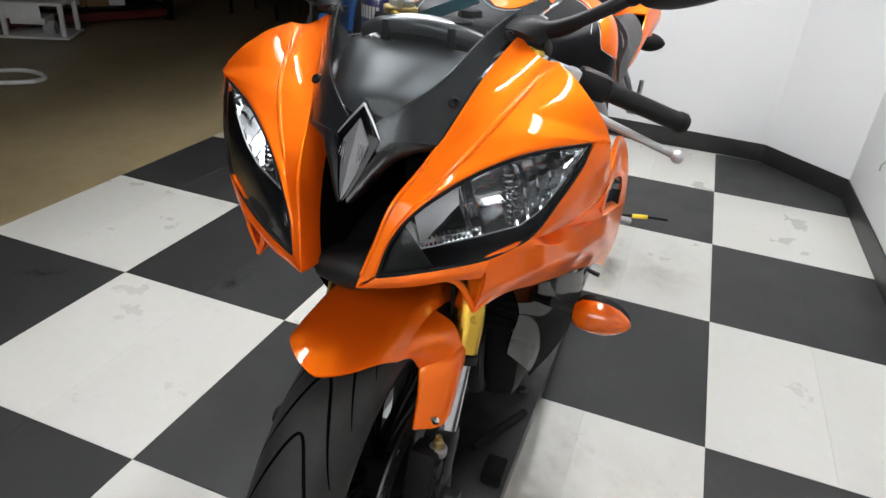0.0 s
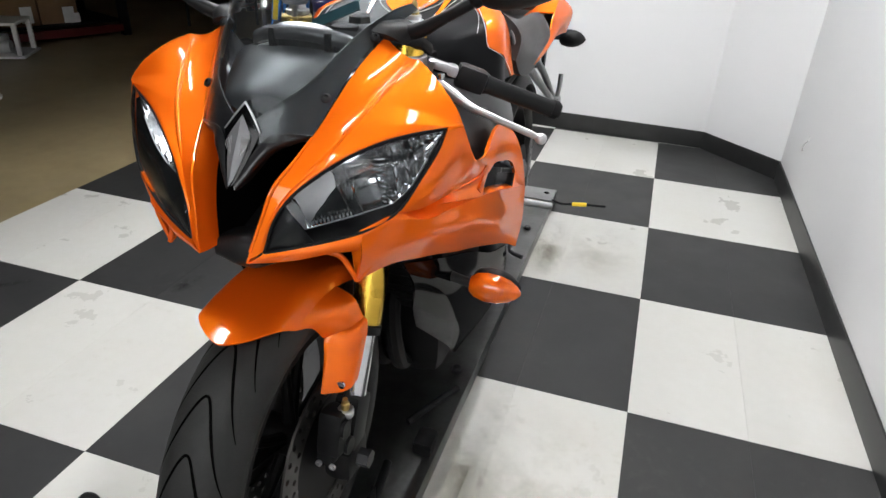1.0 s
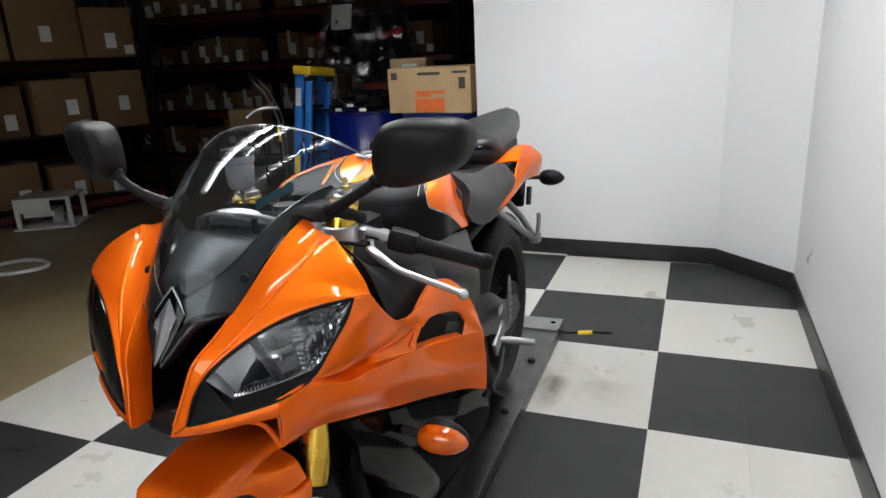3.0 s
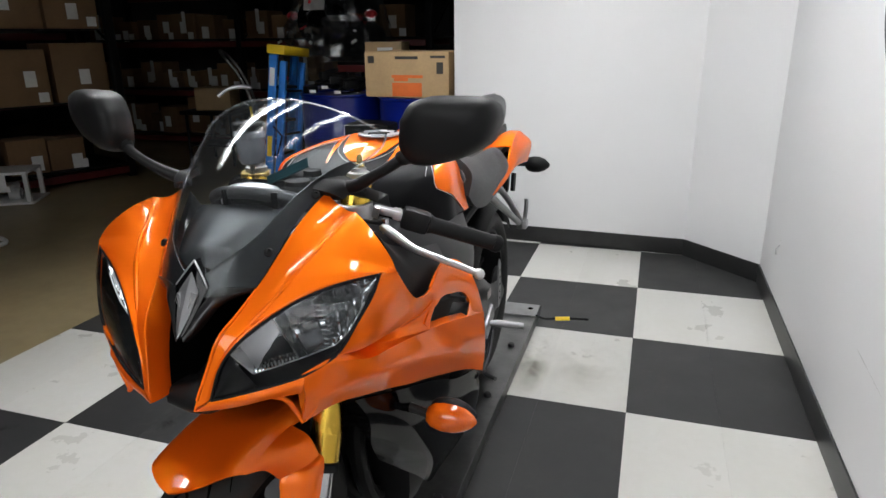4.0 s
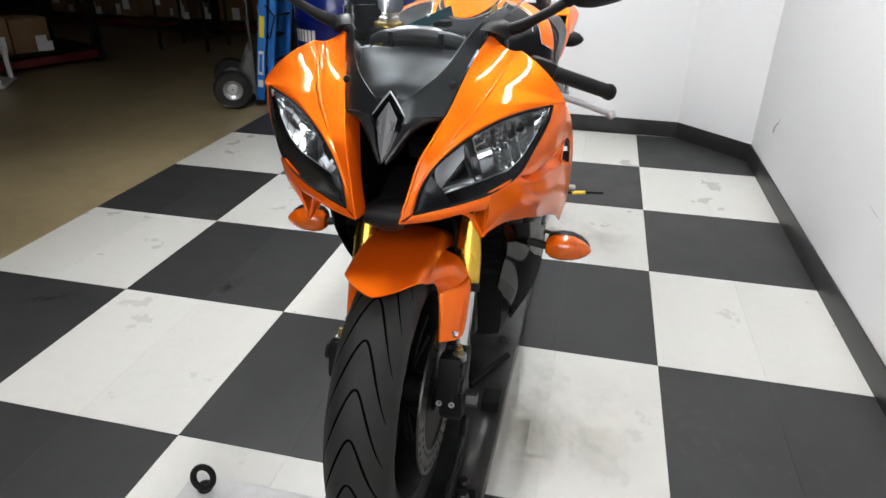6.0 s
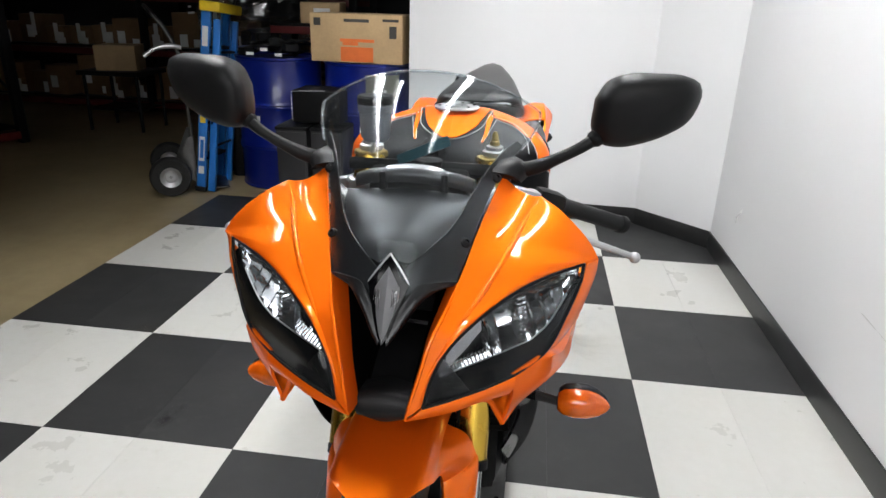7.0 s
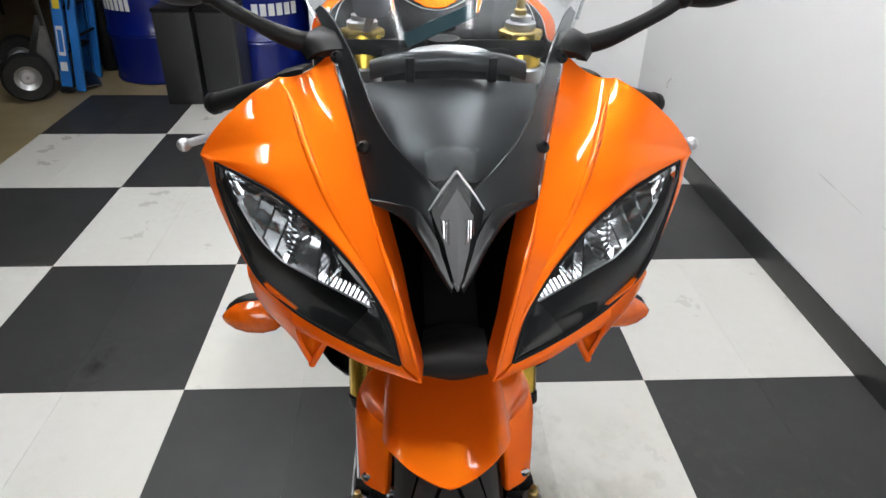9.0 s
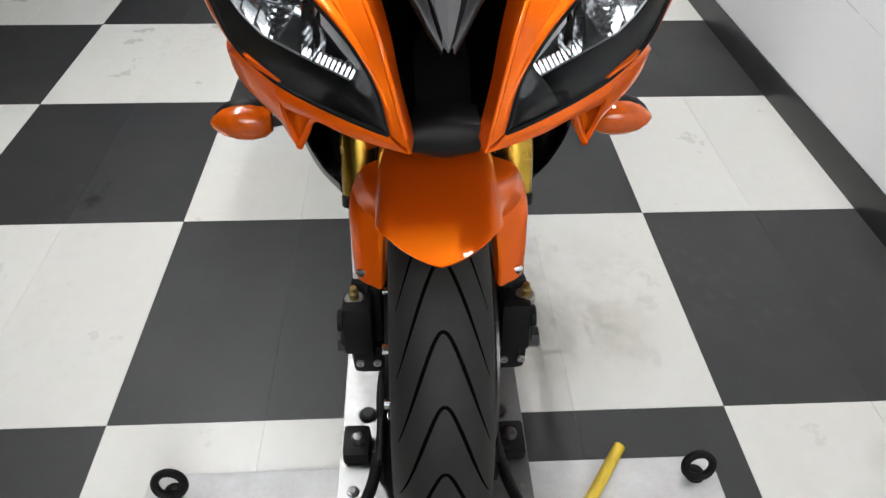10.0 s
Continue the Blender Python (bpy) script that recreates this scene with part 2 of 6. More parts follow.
def film_of_dirt(name, colour, strength, scale):
    """A thin, patchy film that fades out to its edges, over whatever it lies on."""
    m = bpy.data.materials.new(name)
    m.use_nodes = True
    t = m.node_tree
    b = t.nodes["Principled BSDF"]
    b.inputs["Base Color"].default_value = (*colour, 1)
    b.inputs["Roughness"].default_value = 0.6
    co = t.nodes.new("ShaderNodeTexCoord")
    mid = t.nodes.new("ShaderNodeVectorMath")
    mid.operation = "SUBTRACT"
    mid.inputs[1].default_value = (0.5, 0.5, 0.5)
    t.links.new(co.outputs["Generated"], mid.inputs[0])
    flat = t.nodes.new("ShaderNodeVectorMath")
    flat.operation = "MULTIPLY"
    flat.inputs[1].default_value = (1, 1, 0)
    t.links.new(mid.outputs[0], flat.inputs[0])
    far = t.nodes.new("ShaderNodeVectorMath")
    far.operation = "LENGTH"
    t.links.new(flat.outputs[0], far.inputs[0])
    fade = t.nodes.new("ShaderNodeMapRange")
    fade.inputs[1].default_value, fade.inputs[2].default_value = 0.5, 0.1
    t.links.new(far.outputs["Value"], fade.inputs[0])
    n = t.nodes.new("ShaderNodeTexNoise")
    n.inputs["Scale"].default_value = scale
    n.inputs["Detail"].default_value = 7.0
    n.inputs["Roughness"].default_value = 0.7
    t.links.new(co.outputs["Object"], n.inputs["Vector"])
    patch = t.nodes.new("ShaderNodeMapRange")
    patch.inputs[1].default_value, patch.inputs[2].default_value = 0.42, 0.68
    patch.inputs[4].default_value = strength
    t.links.new(n.outputs[0], patch.inputs[0])
    mul = t.nodes.new("ShaderNodeMath")
    mul.operation = "MULTIPLY"
    t.links.new(fade.outputs[0], mul.inputs[0])
    t.links.new(patch.outputs[0], mul.inputs[1])
    t.links.new(mul.outputs[0], b.inputs["Alpha"])
    return m


M_GRIME = film_of_dirt("yellowish_grime", (0.30, 0.27, 0.16), 0.34, 3.5)
# oily dirt; beside the rail its darkness also stands for the soft shadow
M_OLIVE = film_of_dirt("olive_dirt_and_shade", (0.20, 0.175, 0.095), 0.80, 2.2)
M_SPECK = film_of_dirt("dark_speckled_dirt", (0.22, 0.19, 0.13), 0.20, 60.0)
M_SMUDGE = film_of_dirt("dark_rubber_smudge", (0.012, 0.012, 0.012), 0.8, 14.0)
M_SCUFF = mat("rubbed_grey_smear", (0.6, 0.6, 0.59), 0.7, vary=0.6, scale=60, tint=(0.7, 0.7, 0.69))
M_DRUMLABEL = mat("olive_grey_label", (0.20, 0.20, 0.17), 0.5, vary=0.3, scale=20)
M_RED = mat("red_plastic", (0.6, 0.03, 0.04), 0.35)
M_FILL = glow("fill_light_sheet", (0.975, 0.985, 1.0), 5.0)
M_TUBE = glow("fluorescent_tube", (0.975, 0.985, 1.0), TUBE_GLOW)
M_MIRROR = mat("mirror_silver", (0.9, 0.9, 0.9), 0.02, 1.0)
M_TEAL = mat("teal_card", (0.010, 0.050, 0.062), 0.3, vary=0.3, scale=40)


# ---------- mesh helpers ----------
V = Vector


def finish(name, bm, material, parent=None, label="", sharp=0.6, smooth=True):
    bmesh.ops.remove_doubles(bm, verts=bm.verts, dist=1e-5)
    for f in bm.faces:
        f.smooth = smooth
    for e in bm.edges:
        if len(e.link_faces) == 2 and e.calc_face_angle(0) > sharp:
            e.smooth = False
    me = bpy.data.meshes.new(name)
    bm.to_mesh(me)
    bm.free()
    me.materials.append(material)
    ob = new(name, me)
    if parent:
        ob.parent = parent
    if label:
        ob["label"] = label
    return ob


def part(name, bm, material, parent, label="", sharp=0.6, smooth=True):
    return finish(name, bm, material, parent, label, sharp, smooth)


def thing(name, at, label, category, group="", kind=""):
    e = new(name)
    e.empty_display_size = 0.1
    e.location = at
    return tagged(e, label, category, group, kind)


def spline(pts, n):
    """n + 1 points along a smooth curve through pts."""
    p = [V(q) for q in pts]
    if len(p) == 1:
        return [p[0].copy() for _ in range(n + 1)]
    if len(p) == 2:
        return [p[0].lerp(p[1], i / n) for i in range(n + 1)]
    d = [0.0]
    for a, b in zip(p, p[1:]):
        d.append(d[-1] + max((b - a).length, 1e-6))
    tan = []
    for i in range(len(p)):
        if i == 0:
            tan.append((p[1] - p[0]) / (d[1] - d[0]))
        elif i == len(p) - 1:
            tan.append((p[-1] - p[-2]) / (d[-1] - d[-2]))
        else:
            l = (p[i] - p[i - 1]) / (d[i] - d[i - 1])
            r = (p[i + 1] - p[i]) / (d[i + 1] - d[i])
            w = (d[i + 1] - d[i]) / (d[i + 1] - d[i - 1])
            tan.append(l * w + r * (1 - w))
    out = []
    for k in range(n + 1):
        s = d[-1] * k / n
        i = min(max(j for j in range(len(d)) if d[j] <= s + 1e-9), len(p) - 2)
        h = d[i + 1] - d[i]
        u = min(1, (s - d[i]) / h)
        out.append(p[i] * (2 * u**3 - 3 * u**2 + 1) + tan[i] * h * (u**3 - 2 * u**2 + u) + p[i + 1] * (-2 * u**3 + 3 * u**2) + tan[i + 1] * h * (u**3 - u**2))
    return out


def loft_grid(sections, nu, nv):
    rows = [spline(s, nv) for s in sections]
    cols = [spline([r[j] for r in rows], nu) for j in range(nv + 1)]
    return [[cols[j][i] for j in range(nv + 1)] for i in range(nu + 1)]


def mesh_grid(bm, grid, wrap=False):
    vs = [[bm.verts.new(p) for p in row] for row in grid]
    n = len(grid[0])
    for a, b in zip(vs, vs[1:]):
        for j in range(n if wrap else n - 1):
            k = (j + 1) % n
            try:
                bm.faces.new((a[j], a[k], b[k], b[j]))
            except ValueError:
                pass
    return vs


def shell(sections, nu=16, nv=12, thick=0.003):
    """A curved panel of even thickness through the section curves."""
    bm = bmesh.new()
    mesh_grid(bm, loft_grid(sections, nu, nv))
    bmesh.ops.remove_doubles(bm, verts=bm.verts, dist=1e-5)
    bmesh.ops.dissolve_degenerate(bm, edges=bm.edges, dist=1e-5)
    bmesh.ops.recalc_face_normals(bm, faces=bm.faces)
    if thick:
        bmesh.ops.solidify(bm, geom=bm.faces[:], thickness=thick)
        bmesh.ops.recalc_face_normals(bm, faces=bm.faces)
    return bm


def mirrored(bm):
    m = bm.copy()
    for v in m.verts:
        v.co.x = -v.co.x
    bmesh.ops.reverse_faces(m, faces=m.faces)
    return m


def pair(name, bm, material, parent, label="", sharp=0.6):
    other = mirrored(bm)
    return part(name, bm, material, parent, label, sharp), part(name, other, material, parent, label, sharp)


def tube(pts, r, seg=12, n=None, bm=None, caps=True):
    bm = bm or bmesh.new()
    rs = list(r) if isinstance(r, (list, tuple)) else None
    path = spline(pts, n) if n else [V(p) for p in pts]
    if rs:
        rad = [c.x for c in spline([V((q, i * 0.01, 0)) for i, q in enumerate(rs)], len(path) - 1)] if len(rs) != len(path) else rs
    else:
        rad = [r] * len(path)
    up = None
    grid = []
    for i, p in enumerate(path):
        t = (path[min(i + 1, len(path) - 1)] - path[max(i - 1, 0)]).normalized()
        if up is None:
            up = t.orthogonal().normalized()
        up = (up - t * up.dot(t)).normalized()
        side = t.cross(up)
        grid.append([p + (up * math.cos(a) + side * math.sin(a)) * rad[i] for a in [2 * math.pi * k / seg for k in range(seg)]])
    vs = mesh_grid(bm, grid, wrap=True)
    if caps:
        bm.faces.new(vs[0][::-1])
        bm.faces.new(vs[-1])
    bmesh.ops.recalc_face_normals(bm, faces=bm.faces)
    return bm


def lathe(profile, seg=32, axis="z", at=(0, 0, 0), closed=False, bm=None):
    """Turns (radius, along) points about an axis."""
    bm = bm or bmesh.new()
    grid = []
    prof = list(profile) + ([profile[0]] if closed else [])
    for r, a in prof:
        ring = []
        for k in range(seg):
            c, s = math.cos(2 * math.pi * k / seg) * r, math.sin(2 * math.pi * k / seg) * r
            ring.append(V({"z": (c, s, a), "x": (a, c, s), "y": (s, a, c)}[axis]) + V(at))
        grid.append(ring)
    mesh_grid(bm, grid, wrap=True)
    bmesh.ops.remove_doubles(bm, verts=bm.verts, dist=1e-6)
    if not closed:
        edges = [e for e in bm.edges if e.is_boundary]
        if edges:
            bmesh.ops.holes_fill(bm, edges=edges, sides=0)
    bmesh.ops.recalc_face_normals(bm, faces=bm.faces)
    return bm


def box(size, at=(0, 0, 0), bevel=0.004, rot=(0, 0, 0), seg=2, bm=None):
    b = bmesh.new()
    bmesh.ops.create_cube(b, size=1)
    for v in b.verts:
        v.co = V((v.co.x * size[0], v.co.y * size[1], v.co.z * size[2]))
    if bevel:
        bmesh.ops.bevel(b, geom=b.edges[:], offset=min(bevel, min(size) * 0.45), segments=seg, profile=0.6, affect="EDGES")
    m = pose(*at, *rot)
    for v in b.verts:
        v.co = m @ v.co
    return join(bm, b)


def join(bm, b):
    if bm is None:
        return b
    me = bpy.data.meshes.new("joined")
    b.to_mesh(me)
    b.free()
    bm.from_mesh(me)
    bpy.data.meshes.remove(me)
    return bm


def prism(outline, depth, place=None, bevel=0.0, bm=None):
    """A flat outline (x, y) given thickness along z, then put at place."""
    b = bmesh.new()
    f = b.faces.new([b.verts.new((x, y, 0)) for x, y in outline])
    got = bmesh.ops.extrude_face_region(b, geom=[f])
    for v in got["geom"]:
        if isinstance(v, bmesh.types.BMVert):
            v.co.z += depth
    bmesh.ops.recalc_face_normals(b, faces=b.faces)
    if bevel:
        bmesh.ops.bevel(b, geom=b.edges[:], offset=bevel, segments=2, profile=0.6, affect="EDGES")
    if place:
        for v in b.verts:
            v.co = place @ v.co
    return join(bm, b)


def blob(at, size, sub=3, bm=None, rot=(0, 0, 0)):
    b = bmesh.new()
    bmesh.ops.create_icosphere(b, subdivisions=sub, radius=1)
    m = pose(*at, *rot)
    for v in b.verts:
        v.co = m @ V((v.co.x * size[0], v.co.y * size[1], v.co.z * size[2]))
    return join(bm, b)


# ---------- setting ----------
def build_room():
    slab = box((14, 18, 0.2), (-4.0, 0.0, -0.106), 0)
    tagged(finish("ground", slab, M_CONCRETE), "brown sealed concrete warehouse floor", "floor", kind="structure")
    x0, x1, y0, y1 = -4 * TILE, WALL_X, -9 * TILE, 4 * TILE
    bed = box((x1 - x0, y1 - y0, 0.004), ((x0 + x1) / 2, (y0 + y1) / 2, -0.0035), 0)
    floor = tagged(finish("floor", bed, M_GROUT), "black and white checkered vinyl tile floor", "floor", kind="structure")

    def wall(name, size, at, rot=(0, 0, 0), label="white painted plasterboard wall"):
        return tagged(finish(name, box(size, at, 0.003, rot), M_WALL, sharp=0.3), label, "wall", kind="structure")

    ys = -7.0
    cut_y, cut_x = 2.085, 0.235      # where the corner is cut off at a slant
    wall("wall_east", (0.12, cut_y - ys, WALL_H), (WALL_X + 0.06, (cut_y + ys) / 2, WALL_H / 2))
    lean = 2.1                       # the back wall runs slightly off square
    back = Matrix.Translation((cut_x, WALL_Y, 0)) @ Matrix.Rotation(radians(-lean), 4, "Z")
    bw = cut_x - WALL_END
    m = back @ V((-bw / 2, 0.06, WALL_H / 2))
    wall("wall_north", (bw, 0.12, WALL_H), tuple(m), (0, 0, -lean))
    a = V((WALL_X, cut_y))
    b = V((cut_x, WALL_Y))
    d = b - a
    ang = math.degrees(math.atan2(d.y, d.x))
    nrm = V((-d.y, d.x)).normalized()
    if nrm.x < 0:
        nrm = -nrm
    c = (a + b) / 2 + nrm * 0.06
    wall("wall_corner", (d.length + 0.09, 0.12, WALL_H), (c.x, c.y, WALL_H / 2), (0, 0, ang), "white painted slanted corner wall")
    h, th = 0.098, 0.007
    base = [("baseboard", (th, cut_y - ys, h), (WALL_X - th / 2, (cut_y + ys) / 2, h / 2), 0),
            ("baseboard", (bw, th, h), tuple(back @ V((-bw / 2, -th / 2, h / 2))), -lean),
            ("baseboard", (d.length + 0.004, th, h), ((a + b).x / 2 - nrm.x * th / 2, (a + b).y / 2 - nrm.y * th / 2, h / 2), ang),
            ("baseboard", (th, 0.12, h), tuple(back @ V((-bw - th / 2, 0.06, h / 2))), -lean)]
    for n, s, p, r in base:
        tagged(finish(n, box(s, p, 0.002, (0, 0, r)), M_BASE), "black rubber cove base along the wall", "baseboard", kind="structure")
    # outer walls and ceiling close the room; their near-black colour stands for dimness
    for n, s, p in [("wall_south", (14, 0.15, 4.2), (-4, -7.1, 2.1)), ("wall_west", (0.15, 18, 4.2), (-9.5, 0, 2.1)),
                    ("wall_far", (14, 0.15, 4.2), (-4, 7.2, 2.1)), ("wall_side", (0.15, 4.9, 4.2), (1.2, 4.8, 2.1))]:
        tagged(finish(n, box(s, p, 0), M_DARKWALL), "warehouse wall, dimness put into its dark grey colour", "wall", kind="structure")
    tagged(finish("ceiling", box((14, 18, 0.15), (-4, 0, 4.28), 0), M_DARKWALL), "added warehouse ceiling, dimness put into its dark colour", "ceiling", kind="structure")
    return floor


def lay_tiles(floor):
    """Single tiles, two to a square, with sunk joints between them; alike ones share a mesh."""
    shared = {}
    for i in range(-8, 2):
        for j in range(-9, 5):
            if j == 4 and not -4 <= i <= 0:
                continue
            x0, x1 = i * TILE / 2, min((i + 1) * TILE / 2, WALL_X - 0.002)
            y0, y1 = j * TILE, j * TILE + (TILE if j < 4 else 0.10)
            dark = (i // 2 + j) % 2 == 1
            key = (dark, round(x1 - x0, 3), round(y1 - y0, 3))
            if key not in shared:
                b = box((x1 - x0 - 0.0004, y1 - y0 - 0.0010, 0.0045), (0, 0, -0.00225), 0.0003, seg=1)
                me = bpy.data.meshes.new("tile")
                b.to_mesh(me)
                b.free()
                me.materials.append(M_DARKTILE if dark else M_WHITETILE)
                shared[key] = me
            ob = new("tile", shared[key])
            ob.location = ((x0 + x1) / 2, (y0 + y1) / 2, 0)
            ob.parent = floor


def fluorescent(x, y, z, length, wide=0.10):
    """A strip light; its white hood is added, unseen, and its sides hold the light down."""
    f = thing("ceiling_light", (x, y, z), "fluorescent strip light hanging from above, with added light-blocking sides", "ceiling light", "strip lights over the bay")
    part("housing", box((wide + 0.06, length, 0.05), (0, 0, 0.06), 0.006), M_WHITEPLASTIC, f)
    part("diffuser", box((wide, length - 0.06, 0.012), (0, 0, 0.026), 0.004), M_TUBE, f, "glowing diffuser strip")
    for s in (-1, 1):
        # deeper on the store side, to keep the racks dark
        drop = 0.155 if s < 0 else 0.045
        part("hood_side", box((0.004, length, drop), (s * (wide / 2 + 0.026), 0, 0.04 - drop / 2), 0.001), M_WHITEPLASTIC, f)
        part("end_plate", box((wide + 0.05, 0.012, 0.05), (0, s * (length / 2 - 0.006), 0.035), 0.003), M_WHITEPLASTIC, f)
        part("hanging_wire", tube([(0, s * length * 0.4, 0.08), (0, s * length * 0.4, 4.2 - z)], 0.002, 6), M_SATIN, f)


def fill_panel(x, y, z):
    """An unseen fill light, added as a wide troffer over the floor in front of the bay."""
    f = thing("fill_panel_light", (x, y, z), "added unseen fill light shaped as a white troffer", "ceiling light")
    part("housing", box((2.64, 3.44, 0.08), (0, 0, 0.05), 0.006), M_WHITEPLASTIC, f)
    part("frosted_sheet", box((2.58, 3.38, 0.010), (0, 0, 0.002), 0.002), M_FILL, f, "glowing sheet of the added fill light")
    # unseen sheet added to block light towards the racks
    part("baffle", box((0.006, 3.44, 0.75), (-1.317, 0, -0.30), 0.001), M_SATIN, f, "added unseen black sheet that shades the store side")
    for s in (-1, 1):
        part("hanging_wire", tube([(0, s * 0.5, 0.08), (0, s * 0.5, 4.2 - z)], 0.002, 6), M_SATIN, f)


def wall_logo():
    """Dark painted sign on the side wall: a crescent sweep and a bent bar, as plain shapes."""
    e = thing("wall_sign", (WALL_X, 0.3, 1.4), "dark painted emblem with a crescent sweep on the white wall", "sign")
    place = Matrix(((0, 0, -1, WALL_X), (-1, 0, 0, 0), (0, 1, 0, 0), (0, 0, 0, 1)))   # (u, v, w) -> wall: y = -u, z = v
    inv = Matrix.Translation(e.location).inverted() @ Matrix.Translation((0, -0.022, -0.012))
    outer = [(-0.776, 1.405), (-0.781, 1.35), (-0.769, 1.299), (-0.736, 1.241), (-0.687, 1.184), (-0.598, 1.118), (-0.516, 1.079), (-0.374, 1.029), (-0.217, 0.997), (0.0, 0.965), (0.3, 0.95)]
    inner = [(0.3, 1.0), (0.0, 1.022), (-0.236, 1.061), (-0.319, 1.071), (-0.392, 1.087), (-0.535, 1.141), (-0.636, 1.197), (-0.704, 1.251), (-0.746, 1.316), (-0.767, 1.366)]

    def curve(pts, n):
        return [(p.x, p.y) for p in spline([V((a, b, 0)) for a, b in pts], n)]
    part("crescent", prism(curve(outer, 30) + curve(inner, 30), 0.002, inv @ place), M_LOGO, e)
    bars = [[(-.644, 1.474), (-.648, 1.405), (-.636, 1.384), (-.606, 1.375), (-.432, 1.371), (-.412, 1.364), (-.405, 1.353), (-.410, 1.336), (-.429, 1.322), (-.462, 1.317), (-.567, 1.316), (-.585, 1.322),
             (-.592, 1.347), (-.671, 1.348), (-.677, 1.293), (-.664, 1.269), (-.641, 1.260), (-.570, 1.256), (-.445, 1.260), (-.390, 1.269), (-.355, 1.295), (-.332, 1.323), (-.320, 1.350), (-.305, 1.389),
             (-.321, 1.418), (-.348, 1.430), (-.386, 1.433), (-.498, 1.435), (-.547, 1.436), (-.562, 1.447), (-.562, 1.469), (-.539, 1.493), (-.303, 1.485), (-.307, 1.528), (-.583, 1.554), (-.638, 1.526)]]
    for b in bars:
        part("bar", prism(b, 0.0025, inv @ place), M_LOGO, e)


# ---------- motorcycle: x counts from its middle plane, its left side positive ----------
AXLE_F = V((-0.005, -0.708, 0.363))
AXLE_R = V((0, 0.667, 0.376))


def fork_y(z):
    return -0.715 + 0.445 * (z - 0.363)


RIDGE = [(.127, -.592, 1.031), (.111, -.644, 1.000), (.096, -.687, .961), (.089, -.710, .940), (.083, -.726, .925),
         (.074, -.757, .901), (.059, -.793, .872), (.049, -.809, .834), (.040, -.823, .799), (.034, -.829, .781)]
LAMP_UP = [(.054, -.816, .793), (.065, -.803, .836), (.081, -.790, .863), (.108, -.766, .888), (.140, -.741, .910),
           (.175, -.715, .926), (.213, -.690, .936), (.242, -.668, .940)]
LAMP_LOW = [(.054, -.816, .793), (.072, -.808, .796), (.097, -.796, .801), (.127, -.779, .807), (.164, -.754, .816),
            (.201, -.729, .841), (.223, -.705, .882), (.241, -.676, .922)]


def dense_panel(first, second, nv, bulge, thick=.003, soft=0):
    """A panel between two dense edge curves of equal length; bulge swells its middle along a direction."""
    bm = bmesh.new()
    rows = []
    for i, (p, q) in enumerate(zip(first, second)):
        w = (q - p).length * min(1, i / soft if soft else 1)
        row = []
        for k in range(nv + 1):
            u = k / nv
            row.append(p.lerp(q, u) + bulge * (4 * u * (1 - u) * w))
        rows.append(row)
    mesh_grid(bm, rows)
    bmesh.ops.remove_doubles(bm, verts=bm.verts, dist=1e-5)
    bmesh.ops.dissolve_degenerate(bm, edges=bm.edges, dist=1e-5)
    bmesh.ops.recalc_face_normals(bm, faces=bm.faces)
    bmesh.ops.solidify(bm, geom=bm.faces[:], thickness=thick)
    return bm


def chain(*runs):
    """Several (points, count) curves joined end to end, with corners kept."""
    out = []
    for pts, n in runs:
        c = spline(pts, n)
        out += c if not out else c[1:]
    return out


PEAK = (.181, -.605, 1.010)
SHOULDER = (.262, -.652, .942)
CREASE = [PEAK, (.164, -.640, .989), (.148, -.682, .964), (.135, -.710, .944), (.114, -.742, .913), (.094, -.767, .889), (.074, -.791, .864), (.058, -.808, .833), (.046, -.823, .790)]
REAR_EDGE = [PEAK, (.205, -.622, .999), (.225, -.634, .985), (.241, -.642, .971), (.253, -.647, .957), SHOULDER]
CUT = [SHOULDER, (.264, -.631, .916), (.263, -.601, .888), (.262, -.576, .870), (.260, -.541, .858), (.259, -.512, .854), (.258, -.488, .855)]


